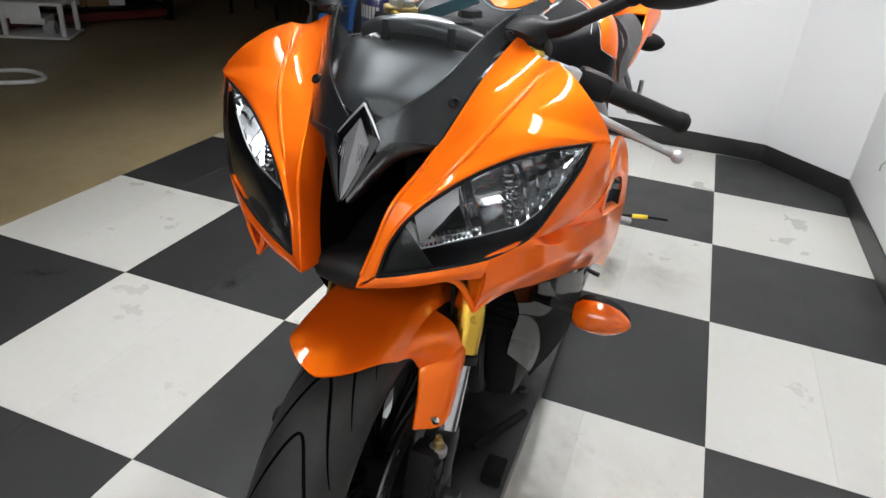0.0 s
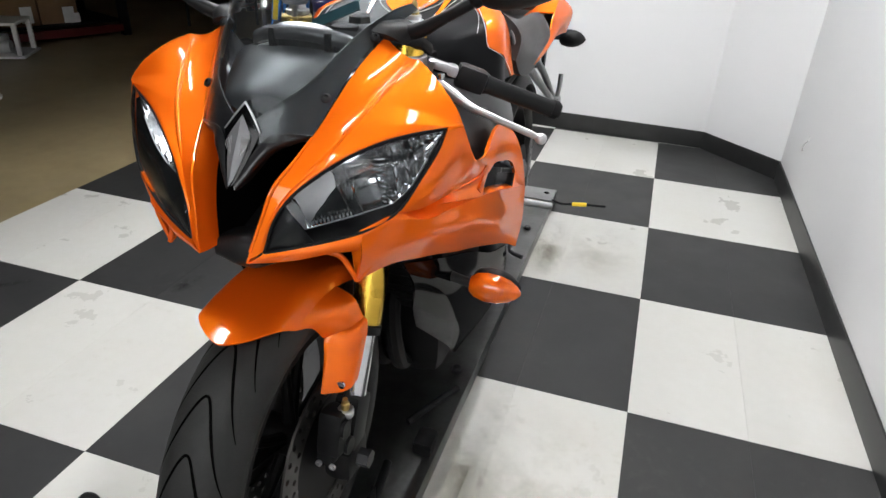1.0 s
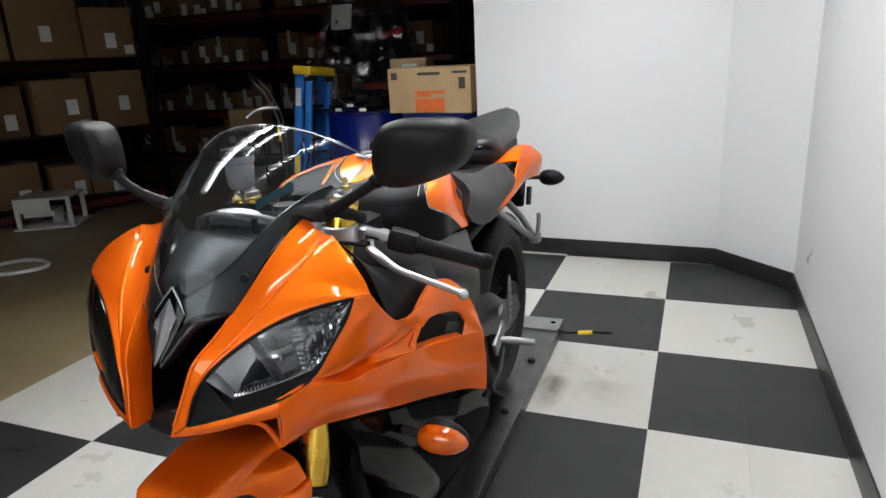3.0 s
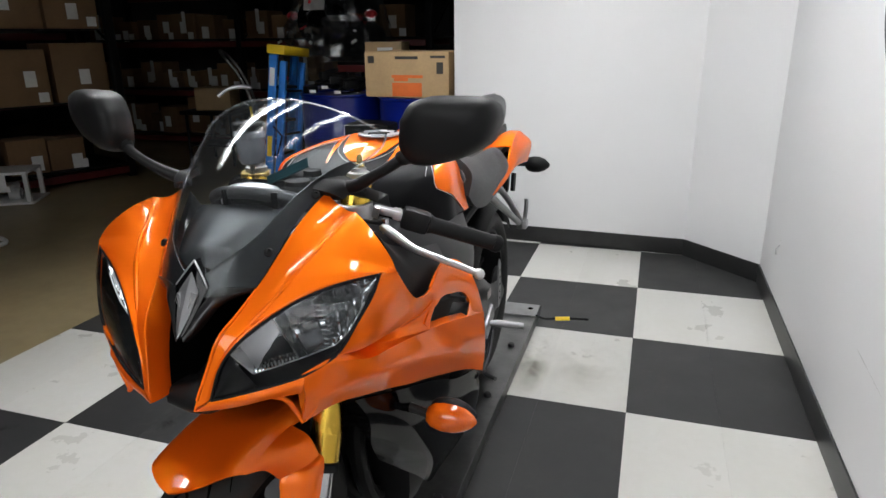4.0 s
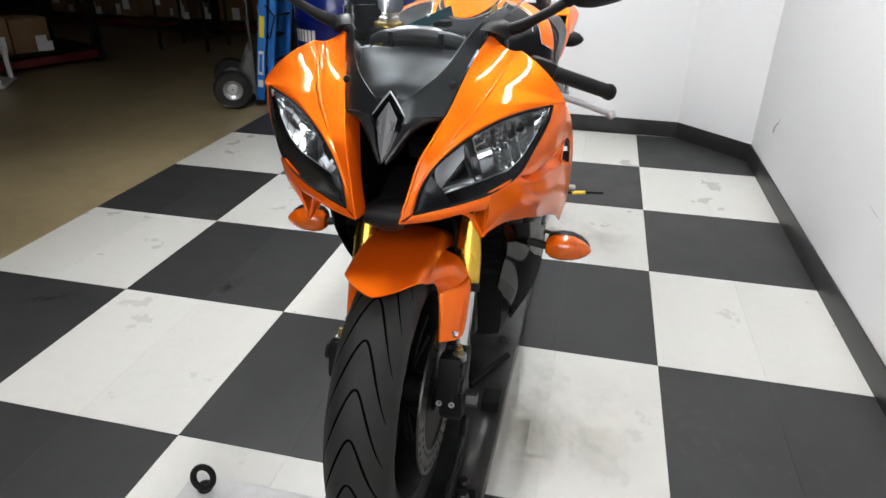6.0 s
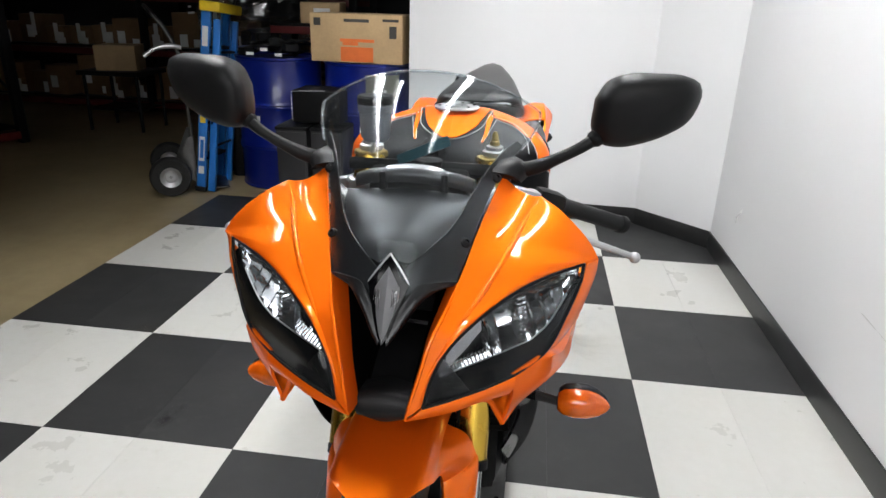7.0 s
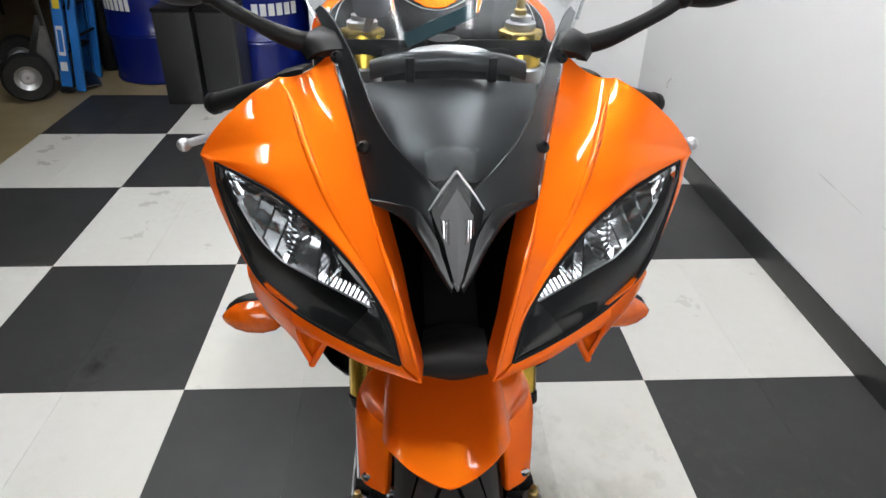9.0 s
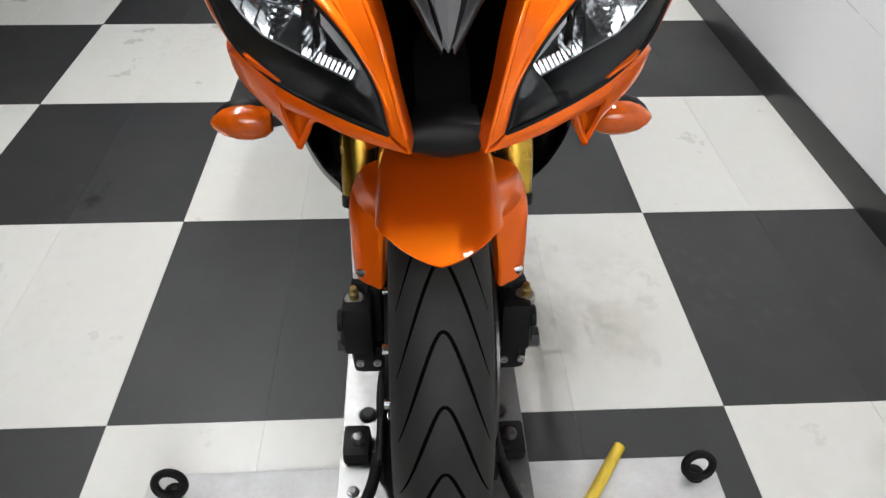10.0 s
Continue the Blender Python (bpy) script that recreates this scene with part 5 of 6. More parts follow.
def build_signals(bike):
    for s in (1, -1):
        b = teardrop(.094, .026, .0275, -.004)
        for v in b.verts:
            v.co += V((.287, -.476, .600))
        amber = part("front_indicator", b if s == 1 else mirrored(b), M_AMBER, bike, "amber front turn signal on a black stalk")
        back = teardrop(.088, .026, .0275, -.004)
        for v in back.verts:
            v.co = V((v.co.x + .287, v.co.y * .8 - .462, v.co.z * 1.03 + .603))
        part("indicator_shell", back if s == 1 else mirrored(back), M_BLACKPLASTIC, amber)
        part("indicator_stalk", tube([(s * .17, -.455, .60), (s * .21, -.465, .600), (s * .252, -.472, .596)], [.013, .009, .0085], 10, 10), M_RUBBER, amber)
        r = teardrop(.092, .026, .030, -.002)
        for v in r.verts:
            v.co += V((.192, .935, .797))
        rear = part("rear_indicator", r if s == 1 else mirrored(r), M_BLACKPLASTIC, bike, "dark rear turn signal on a stalk")
        part("rear_stalk", tube([(s * .05, .92, .79), (s * .10, .93, .797), (s * .155, .935, .797)], .009, 10, 8), M_RUBBER, rear)


def build_tank(bike):
    # section curves from the middle plane down one side, front to back
    half = [[(0, -.285, .945), (.05, -.283, .94), (.095, -.275, .93), (.115, -.27, .87)],
            [(0, -.255, .985), (.075, -.252, .980), (.140, -.245, .972), (.160, -.24, .88)],
            [(0, -.205, 1.008), (.085, -.205, 1.002), (.186, -.200, .990), (.203, -.20, .89)],
            [(0, -.13, 1.036), (.085, -.13, 1.028), (.180, -.14, 1.0), (.203, -.15, .89)],
            [(0, -.05, 1.045), (.08, -.05, 1.036), (.165, -.07, 1.0), (.198, -.08, .88)],
            [(0, .03, 1.02), (.07, .02, 1.01), (.15, -.01, .985), (.190, -.02, .87)],
            [(0, .09, .95), (.06, .08, .945), (.12, .05, .93), (.165, .03, .85)]]
    full = [[(-x, y, z) for x, y, z in reversed(q[1:])] + q for q in half]
    tank = part("fuel_tank", shell(full, 48, 40, .003), M_TANKBLACK, bike, "gloss black fuel tank with an orange top")
    g = loft_grid(half, 60, 30)

    def skin(i, j, lift):
        i, j = min(max(i, 0), 59.999), min(max(j, 0), 29.999)
        a, c = int(i), int(j)
        p = g[a][c].lerp(g[a][c + 1], j - c).lerp(g[a + 1][c].lerp(g[a + 1][c + 1], j - c), i - a)
        n = (g[a + 1][c] - g[a][c]).cross(g[a][c + 1] - g[a][c]).normalized()
        if n.x + n.z < 0:
            n = -n
        return p + n * lift
    # orange paint behind this line: tongue round the cap, notch, shoulder band and side
    line = [(0, 13), (2, 15), (5, 20), (6.2, 26), (6.9, 34), (7.5, 35), (8.2, 28), (12, 27), (15, 21), (19, 16), (22, 15), (24, 18), (27, 27), (30, 38)]

    bend = spline([(a, b, 0) for a, b in ((0, 13), (1.2, 13.4), (2.6, 15.2), (4.2, 18.2), (5.4, 22), (6.2, 27), (6.9, 34))], 60)

    def start(j):
        if j < 6.9:
            return min(bend, key=lambda p: abs(p.x - j)).y
        for (j0, i0), (j1, i1) in zip(line, line[1:]):
            if j <= j1:
                u = (j - j0) / (j1 - j0)
                return i0 + (i1 - i0) * u
        return 40
    bm = bmesh.new()
    mesh_grid(bm, [[skin(start(j / 3) + (59.9 - start(j / 3)) * k / 22, j / 3, .0022) for k in range(23)] for j in range(91)])
    bmesh.ops.recalc_face_normals(bm, faces=bm.faces)
    bmesh.ops.solidify(bm, geom=bm.faces[:], thickness=.0015)
    pair("tank_panel", bm, M_ORANGE, tank, "orange painted panel", sharp=1.0)
    spear = bmesh.new()
    mesh_grid(spear, [[skin(13 + 16 * k / 8, 6.9 + (.3 + .55 * k / 8) * w, .0026) for w in (0, .5, 1, 1.5)] for k in range(9)])
    bmesh.ops.solidify(spear, geom=spear.faces[:], thickness=.001)
    pair("tank_panel", spear, M_ORANGE, tank, "orange painted panel")
    for track in ([(28, 8.2), (27, 12), (21, 15), (16, 19), (15, 22), (18, 24), (27, 27), (37, 29.8)], [(26.5, 9), (25, 12), (19, 15), (14, 18)], [(29, 7.9), (13, 6.9)], [(28, 9), (14, 7.4)],
                  [(11.8, 0), (12.6, 1.6), (15.4, 4), (19.5, 6), (26, 7.0), (33, 7.6)]):
        pts = [skin(i, j, .0030) for i, j in track]
        pair("tank_pinstripe", tube(pts, .0006, 6, 24), M_LABEL, tank, "thin silver pinstripe")
    hole = V((0, -.085, 1.0445))
    ring = lathe([(.026, 0), (.048, 0), (.048, .003), (.043, .005), (.030, .005), (.026, .003)], 36, "z", hole, closed=True)
    cap = part("filler_cap", ring, M_ALU, tank, "brushed aluminium filler cap")
    part("cap_lid", lathe([(0, .004), (.024, .004), (.028, .002), (.028, 0)], 30, "z", hole), M_STEEL, cap)
    for k in range(6):
        a = k * math.pi / 3 + .3
        part("cap_screw", lathe([(0, .0070), (.003, .0070), (.0035, .0045)], 8, "z", (.037 * math.cos(a), hole.y + .037 * math.sin(a), hole.z)), M_SATIN, cap)
    for s in (1, -1):
        e = lathe([(0, .0035), (.009, .003), (.012, .001), (.0125, 0)], 24, "x")
        for v in e.verts:
            v.co = V((s * (v.co.x + .1965 - v.co.z * .42), v.co.y * .9 - .088, v.co.z * 1.15 + .960))
        part("badge", e, M_FRAME, tank, "round dark badge")


def build_seat(bike):
    half = [[(0, -.01, .985), (.08, -.01, .985), (.165, -.055, 1.000), (.204, -.035, .953), (.199, -.045, .905)],
            [(0, .05, .945), (.09, .05, .950), (.162, .02, .985), (.204, .02, .930), (.197, .01, .870)],
            [(0, .15, .915), (.10, .15, .920), (.162, .14, .962), (.202, .14, .905), (.192, .13, .836)],
            [(0, .28, .905), (.10, .28, .912), (.164, .28, .958), (.200, .28, .905), (.190, .29, .838)],
            [(0, .38, .915), (.10, .38, .920), (.170, .36, .950), (.200, .37, .905), (.191, .38, .850)],
            [(0, .44, .930), (.09, .44, .930), (.165, .41, .925), (.194, .42, .900), (.191, .44, .868)]]
    full = [[(-x, y, z) for x, y, z in reversed(q[1:])] + q for q in half]
    part("rider_seat", shell(full, 44, 44, .018), M_RIDERSEAT, bike, "dark grey vinyl rider seat")
    # pillion: a deep cushion that narrows and climbs to the back, with a rounded front and a black lip under it
    rings = []
    for y, w, top, low in ((.405, .098, .992, .972), (.411, .112, 1.000, .966), (.424, .121, 1.008, .958), (.450, .126, 1.015, .950), (.54, .123, 1.023, .945), (.66, .112, 1.030, .945), (.78, .096, 1.036, .948),
                           (.88, .077, 1.040, .952), (.96, .060, 1.042, .958), (1.02, .048, 1.041, .964), (1.048, .041, 1.032, .972), (1.058, .032, 1.014, .982)):
        h = top - low
        prof = [(-.97, .0), (-1.0, .30), (-.97, .58), (-.86, .80), (-.62, .93), (-.32, .985), (0, 1.0), (.32, .985), (.62, .93), (.86, .80), (.97, .58), (1.0, .30), (.97, .0)]
        rings.append([(w * u, y + .020 * (1 - v) * (y < .43) + .012 * (1 - v) * (y > 1) + .018 * u * u * (y < .5), low + h * v) for u, v in prof])
    part("pillion_seat", shell(rings, 60, 48, .010), M_SEAT, bike, "raised black vinyl pillion seat", sharp=1.0)
    lip = [[(x, y, .938 + dz), (x * 1.02, y - .004, .952 + dz), (x * .99, y - .001, .968 + dz)] for x, y, dz in ((-.118, .72, .004), (-.127, .56, 0), (-.130, .46, .004), (-.118, .428, .008), (-.06, .408, .010), (0, .404, .011), (.06, .408, .010), (.118, .428, .008), (.130, .46, .004), (.127, .56, 0), (.118, .72, .004))]
    part("pillion_lip", shell(lip, 60, 6, .006), M_BLACKPLASTIC, bike, "black plastic rim under the cushion")
    part("pillion_tag", box((.016, .010, .004), (0, 1.034, 1.040), .0015, (-30, 0, 0)), M_WORNALU, bike)
    part("strap_loop", box((.020, .016, .018), (-.100, .79, 1.006), .005, (0, 20, 0)), M_BLACKPLASTIC, bike)
    base = [[(-.12, .43, .915), (0, .40, .925), (.12, .43, .915)], [(-.13, .55, .905), (0, .55, .92), (.13, .55, .905)], [(-.12, .7, .90), (0, .7, .91), (.12, .7, .90)], [(-.08, .98, .90), (0, .98, .905), (.08, .98, .90)]]
    part("seat_base", shell(base, 16, 12, .02), M_SATIN, bike)
    tail = [[(.185, .115, .846), (.184, .11, .842), (.165, .12, .838)],
            [(.194, .26, .862), (.197, .27, .850), (.183, .29, .836)],
            [(.197, .38, .900), (.205, .40, .875), (.190, .42, .850)],
            [(.198, .43, .945), (.212, .47, .905), (.196, .51, .868)],
            [(.194, .50, .966), (.220, .56, .922), (.202, .60, .866)],
            [(.190, .60, .966), (.219, .64, .925), (.206, .66, .864)],
            [(.186, .655, .945), (.212, .680, .910), (.205, .685, .882)]]
    pair("tail_panel", shell(tail, 40, 14, .004), M_ORANGE, bike, "orange tail fairing panel")
    upper = [[(.120, .40, .935), (.160, .415, .945), (.198, .43, .945)], [(.120, .50, .940), (.160, .50, .966), (.194, .50, .966)], [(.110, .62, .940), (.155, .61, .965), (.190, .60, .966)], [(.10, .72, .915), (.15, .69, .940), (.186, .655, .945)]]
    pair("tail_panel", shell(upper, 14, 10, .004), M_ORANGE, bike, "orange tail fairing panel")
    back = [[(.184, .655, .943), (.205, .68, .910), (.195, .68, .872)], [(.13, .77, .915), (.14, .79, .88), (.125, .78, .83)], [(.06, .95, .91), (.075, .99, .88), (.06, .96, .83)]]
    pair("tail_panel", shell(back, 14, 8, .004), M_SATIN, bike, "dark tail fairing panel")
    under = [[(-.10, .5, .77), (0, .5, .78), (.10, .5, .77)], [(-.10, .75, .785), (0, .75, .80), (.10, .75, .785)], [(-.045, 1.02, .83), (0, 1.02, .83), (.045, 1.02, .83)]]
    part("under_tail", shell(under, 12, 8, .01), M_SATIN, bike)
    pl = box((.15, .03, .11), (.01, .95, .735), .012, (-20, 0, 0))
    box((.06, .05, .06), (.055, .92, .765), .01, bm=pl)
    box((.012, .045, .07), (.092, .985, .715), .004, (-12, 0, 0), bm=pl)
    part("plate_bracket", pl, M_SATIN, bike)
    part("tail_lamp", box((.10, .02, .03), (0, 1.0, .86), .008), M_RED, bike)


def build_chassis(bike):
    # spars, engine and belly: dark masses inside the fairing
    for s in (1, -1):
        spar = [[(s * .085, -.42, .96), (s * .10, -.42, .90), (s * .085, -.42, .84)], [(s * .165, -.27, .90), (s * .185, -.26, .84), (s * .165, -.26, .78)],
                [(s * .175, -.05, .86), (s * .200, -.02, .76), (s * .175, -.02, .66)], [(s * .145, .10, .82), (s * .165, .13, .70), (s * .145, .12, .56)],
                [(s * .12, .20, .74), (s * .14, .20, .62), (s * .12, .19, .42)]]
        part("frame_spar", shell(spar, 30, 10, .02), M_FRAME, bike, "dark grey aluminium frame spar")
        sub = tube([(s * .12, .15, .78), (s * .11, .45, .80), (s * .09, .85, .84)], .016, 10, 12)
        part("subframe_tube", sub, M_SATIN, bike)
        arm = [[(s * .085, .16, .56), (s * .115, .16, .52), (s * .085, .16, .44)], [(s * .115, .34, .56), (s * .14, .34, .51), (s * .115, .34, .42)],
               [(s * .118, .52, .47), (s * .14, .52, .42), (s * .118, .52, .35)], [(s * .112, .70, .42), (s * .125, .70, .38), (s * .112, .70, .33)]]
        part("swingarm", shell(arm, 20, 10, .02), M_FRAME, bike, "dark grey swingarm")
        peg = tube([(s * .150, .30, .835), (s * .172, .46, .745), (s * .190, .61, .662)], [.013, .011, .010], 10, 10)
        tube([(s * .140, .42, .845), (s * .172, .53, .755), (s * .192, .625, .664)], [.012, .010, .010], 10, 10, bm=peg)
        box((.034, .046, .030), (s * .198, .635, .652), .008, bm=peg)
        br = part("passenger_peg_bracket", peg, M_WORNALU, bike, "silver passenger footrest bracket")
        part("passenger_peg", tube([(s * .203, .638, .665), (s * .207, .643, .70), (s * .207, .645, .735)], .007, 8, 6), M_WORNALU, br)
        heel = prism([(-.018, -.07), (.012, -.07), (.02, -.02), (.012, .06), (.0, .078), (-.012, .06)], .004, pose(s * .185, .34, .545, 90, 0, 90))
        hg = part("heel_guard", heel, M_WORNALU, bike, "drilled silver heel guard")
        # holes are black discs on the plate, painted as shade
        for k in range(5):
            part("guard_hole", lathe([(0, 0), (.005, 0)], 10, "x", (s * .185 + (.0046 if s > 0 else .0046), .341, .50 + k * .022)), M_RECESS, hg)
        pl = box((.012, .10, .05), (s * .178, .25, .46), .01, (25, 0, 0))
        part("footpeg_plate", pl, M_WORNALU, hg)
        part("footpeg", tube([(s * .18, .25, .455), (s * .205, .26, .452), (s * .275, .28, .443)], [.008, .011, .010], 12), M_WORNALU, hg, "ribbed silver footpeg")
        part("foot_lever", tube([(s * .185, .27, .42), (s * .195, .19, .385), (s * .20, .12, .36), (s * .235, .10, .36)], .006, 8, 14), M_FRAME, hg)
    eng = box((.30, .46, .36), (0, -.10, .42), .05)
    box((.26, .30, .22), (0, -.18, .66), .04, (-20, 0, 0), bm=eng)
    box((.22, .26, .20), (0, .10, .62), .04, bm=eng)
    part("engine", eng, M_SATIN, bike, "black engine block inside the fairing")
    part("engine_cover", lathe([(0, .02), (.05, .02), (.075, .008), (.08, 0), (.08, -.02)], 28, "x", (.155, .02, .40)), M_SATIN, bike)
    part("airbox", box((.20, .36, .12), (0, -.22, .90), .03), M_SATIN, bike)
    rad = box((.32, .03, .26), (0, -.46, .62), .006, (18, 0, 0))
    r = part("radiator", rad, M_SATIN, bike, "black radiator behind the front wheel")
    for k in range(11):
        part("radiator_fin", box((.29, .002, .004), (0, -.478 + (k - 5) * -.0068, .62 + (k - 5) * .021), 0), M_SATIN, r)
    for s in (1, -1):
        belly = [[(s * .170, -.62, .700), (s * .176, -.585, .64), (s * .165, -.56, .58), (s * .15, -.50, .50)],
                 [(s * .196, -.50, .655), (s * .205, -.46, .57), (s * .195, -.42, .48), (s * .165, -.36, .37)],
                 [(s * .208, -.36, .60), (s * .216, -.30, .49), (s * .200, -.25, .36), (s * .15, -.20, .235)],
                 [(s * .214, -.20, .52), (s * .218, -.14, .42), (s * .190, -.06, .28), (s * .12, -.02, .185)],
                 [(s * .212, -.02, .45), (s * .205, .04, .36), (s * .175, .10, .25), (s * .11, .14, .175)],
                 [(s * .185, .12, .36), (s * .175, .16, .29), (s * .15, .20, .22), (s * .10, .22, .17)]]
        part("belly_fairing", shell(belly, 36, 20, .004), M_GLOSSBLACK, bike, "gloss black lower fairing")
    for k, x in enumerate((-.075, -.025, .025, .075)):
        part("exhaust_header", tube([(x, -.33, .60), (x, -.43, .52), (x, -.40, .34), (x * .6, -.20, .22), (x * .4, .05, .20)], .019, 10, 16), M_SATIN, bike)
    can = tube([(-.05, .08, .22), (-.10, .2, .24), (-.15, .42, .30)], [.05, .055, .045], 16, 8)
    part("exhaust_can", can, M_SATIN, bike)
    hug = []
    for i in range(9):
        th = radians(40 - i * 12)
        r = .335
        hug.append([V((q * .1, AXLE_R.y - math.sin(th) * (r - .03 * (abs(q) > .9)), AXLE_R.z + math.cos(th) * (r - .03 * (abs(q) > .9)))) for q in (-1, -.8, 0, .8, 1)])
    part("rear_hugger", shell([[tuple(p) for p in h] for h in hug], 18, 12, .004), M_BLACKPLASTIC, bike)
    part("rear_sprocket", lathe([(.03, -.003), (.10, -.003), (.10, .003), (.03, .003)], 40, "x", AXLE_R + V((.10, 0, 0)), closed=True), M_SATIN, bike)
    part("tail_sticker", box((.003, .04, .024), (.152, .36, .50), .001), M_LABEL, bike, "small white sticker")


def build_motorcycle():
    bike = thing("motorcycle", (BIKE_X, 0, -0.009), "orange and black sport motorcycle standing on a steel rail", "motorcycle")
    build_front_fairing(bike)
    build_nose(bike)
    build_headlight(bike)
    build_fender(bike)
    w = build_wheel(bike, AXLE_F, .300, .060, "black front tyre with chevron grooves", True)
    build_tread(w, AXLE_F, .300, .060, 15, M_RECESS)
    for s in (1, -1):
        build_disc(bike, AXLE_F, s * .068, .108, .155)
    rear = build_wheel(bike, AXLE_R, .316, .090, "black rear tyre", False)
    build_tread(rear, AXLE_R, .316, .090, 24, M_RECESS)
    build_fork(bike)
    build_bars(bike)
    build_mirrors(bike)
    build_signals(bike)
    build_tank(bike)
    build_seat(bike)
    build_chassis(bike)
    return bike


# ---------- stand under the motorcycle ----------
def build_rail():
    e = thing("wheel_rail", (BIKE_X - .006, 0.3, 0), "long galvanised steel rail channel on the tiled floor", "rail")
    w, top, y0, y1 = .336, .050, -1.06, 1.335
    step = -.715                                     # ahead of this the side walls stand on the cross plate
    L, c = y1 - y0, (y0 + y1) / 2 - .3
    deck = box((w, L, .006), (0, c, top - .003), .002)
    for s in (1, -1):
        for a, b, low in ((y0, step, .0135), (step, y1, 0)):
            box((.006, b - a, top - .002 - low), (s * (w / 2 - .003), (a + b) / 2 - .3, (low + top - .002) / 2), .002, bm=deck)
    part("channel", deck, M_RAIL, e)
    for y in (-.638, -.058, .50, .90):
        for s in (1, -1):
            part("rail_bolt", lathe([(0, .012), (.010, .012), (.013, .009), (.014, 0), (.018, 0), (.018, -.001)], 12, "z", (s * .122, y - .3, top)), M_FRAME, e)
    end = box((w, .13, .006), (0, y1 - .3 - .065, top + .003), .002)
    part("end_plate", end, mat("worn_zinc_plate", (0.30, 0.30, 0.30), 0.4, 0.7, vary=0.5, scale=12, tint=(0.16, 0.16, 0.155)), e)
    # black disc painted as the shade of a hole
    part("plate_hole", lathe([(0, .001), (.012, .001), (.013, 0)], 14, "z", (.13, y1 - .3 - .05, top + .006)), M_RECESS, e)
    for s in (1, -1):
        for y in (-.71, -.36):
            part("guide_block", box((.048, .062, .036), (s * .138, y - .3, top + .018), .009), M_SATIN, e, "black rubber guide block")
        part("bolt_head", lathe([(0, .014), (.008, .013), (.012, .007), (.013, 0)], 12, "z", (s * .135, -.71 - .3, top + .035)), M_RAIL, e)
        part("rail_screw", lathe([(0, .006), (.005, .006), (.006, .004), (.010, .003), (.011, 0)], 12, "z", (s * .142, -1.089, top)), M_RAIL, e)
        part("slide_bar", tube([(s * .072, -.605, top + .009), (s * .112, -.520, top + .012), (s * .150, -.440, top + .010)], .0085, 8, 8), M_SATIN, e, "black steel bar lying across the rail")


def build_cross_plate():
    e = thing("tie_down_plate", (BIKE_X, -.78, 0), "grey steel cross plate with two black lifting eyes", "plate")
    part("plate", box((1.03, .115, .012), (-.004, 0, .0062), .005), M_PLATE, e)
    for s in (1, -1):
        x = s * .466
        y = .018
        ring = []
        n = 28
        for k in range(n + 1):
            a = -math.pi / 2 + 2 * math.pi * k / n
            ring.append((x + .023 * math.cos(a) * 1.1, y + .010 * math.sin(a), .047 + .022 * math.sin(a)))
        eye = tube(ring, .0075, 10)
        eb = part("lifting_eye", eye, M_SATIN, e, "black forged lifting eye")
        part("eye_base", lathe([(0, .012), (.016, .012), (.018, .016), (.016, .024), (.008, .028), (0, .028)], 18, "z", (x, y, 0)), M_SATIN, eb)


def build_chock():
    e = thing("wheel_chock", (BIKE_X, -.78, 0), "black steel tube wheel chock around the front tyre", "wheel chock")
    hoop = [(-.085, .30, .10), (-.10, .16, .10), (-.098, .06, .105), (-.108, -.02, .115), (-.130, -.12, .135), (-.10, -.235, .160), (.10, -.235, .160), (.130, -.12, .135), (.108, -.02, .115), (.098, .06, .105), (.10, .16, .10), (.085, .30, .10)]
    part("hoop", tube(hoop, .010, 12, 60), M_SATIN, e)
    for s in (1, -1):
        part("side_plate", box((.008, .20, .085), (s * .098, .10, .095), .003), M_SATIN, e)
        part("upright", tube([(s * .105, .04, .012), (s * .105, .04, .105)], .010, 10), M_SATIN, e)
    part("cradle", box((.18, .12, .02), (0, -.10, .022), .006), M_SATIN, e)


def build_handle_and_cable():
    e = thing("jack_handle", (-.29, -.78, 0), "yellow plastic-sleeved bar lying on the steel plate", "bar")
    part("sleeve", tube([(.047, .072, .028), (-.068, -.08, .028)], .0108, 14), mat("dirty_yellow_sleeve", (0.60, 0.42, 0.025), 0.5, vary=0.5, scale=30, tint=(0.34, 0.24, 0.03)), e)
    part("shaft", tube([(-.068, -.08, .028), (-.128, -.16, .024)], .008, 10), M_SATIN, e)
    c = thing("cable", (-.30, 1.19, 0), "black cable with a yellow sleeve behind the rail", "cable")
    part("sleeve", tube([(-.03, .0, .062), (.03, .0, .070)], .009, 10), M_YELLOW, c)
    part("lead", tube([(.03, 0, .070), (.07, .01, .068), (.11, .0, .075)], .005, 8, 8), M_SATIN, c)
    part("tail", tube([(-.03, 0, .062), (-.08, .0, .056), (-.12, .02, .058)], .005, 8, 8), M_SATIN, c)


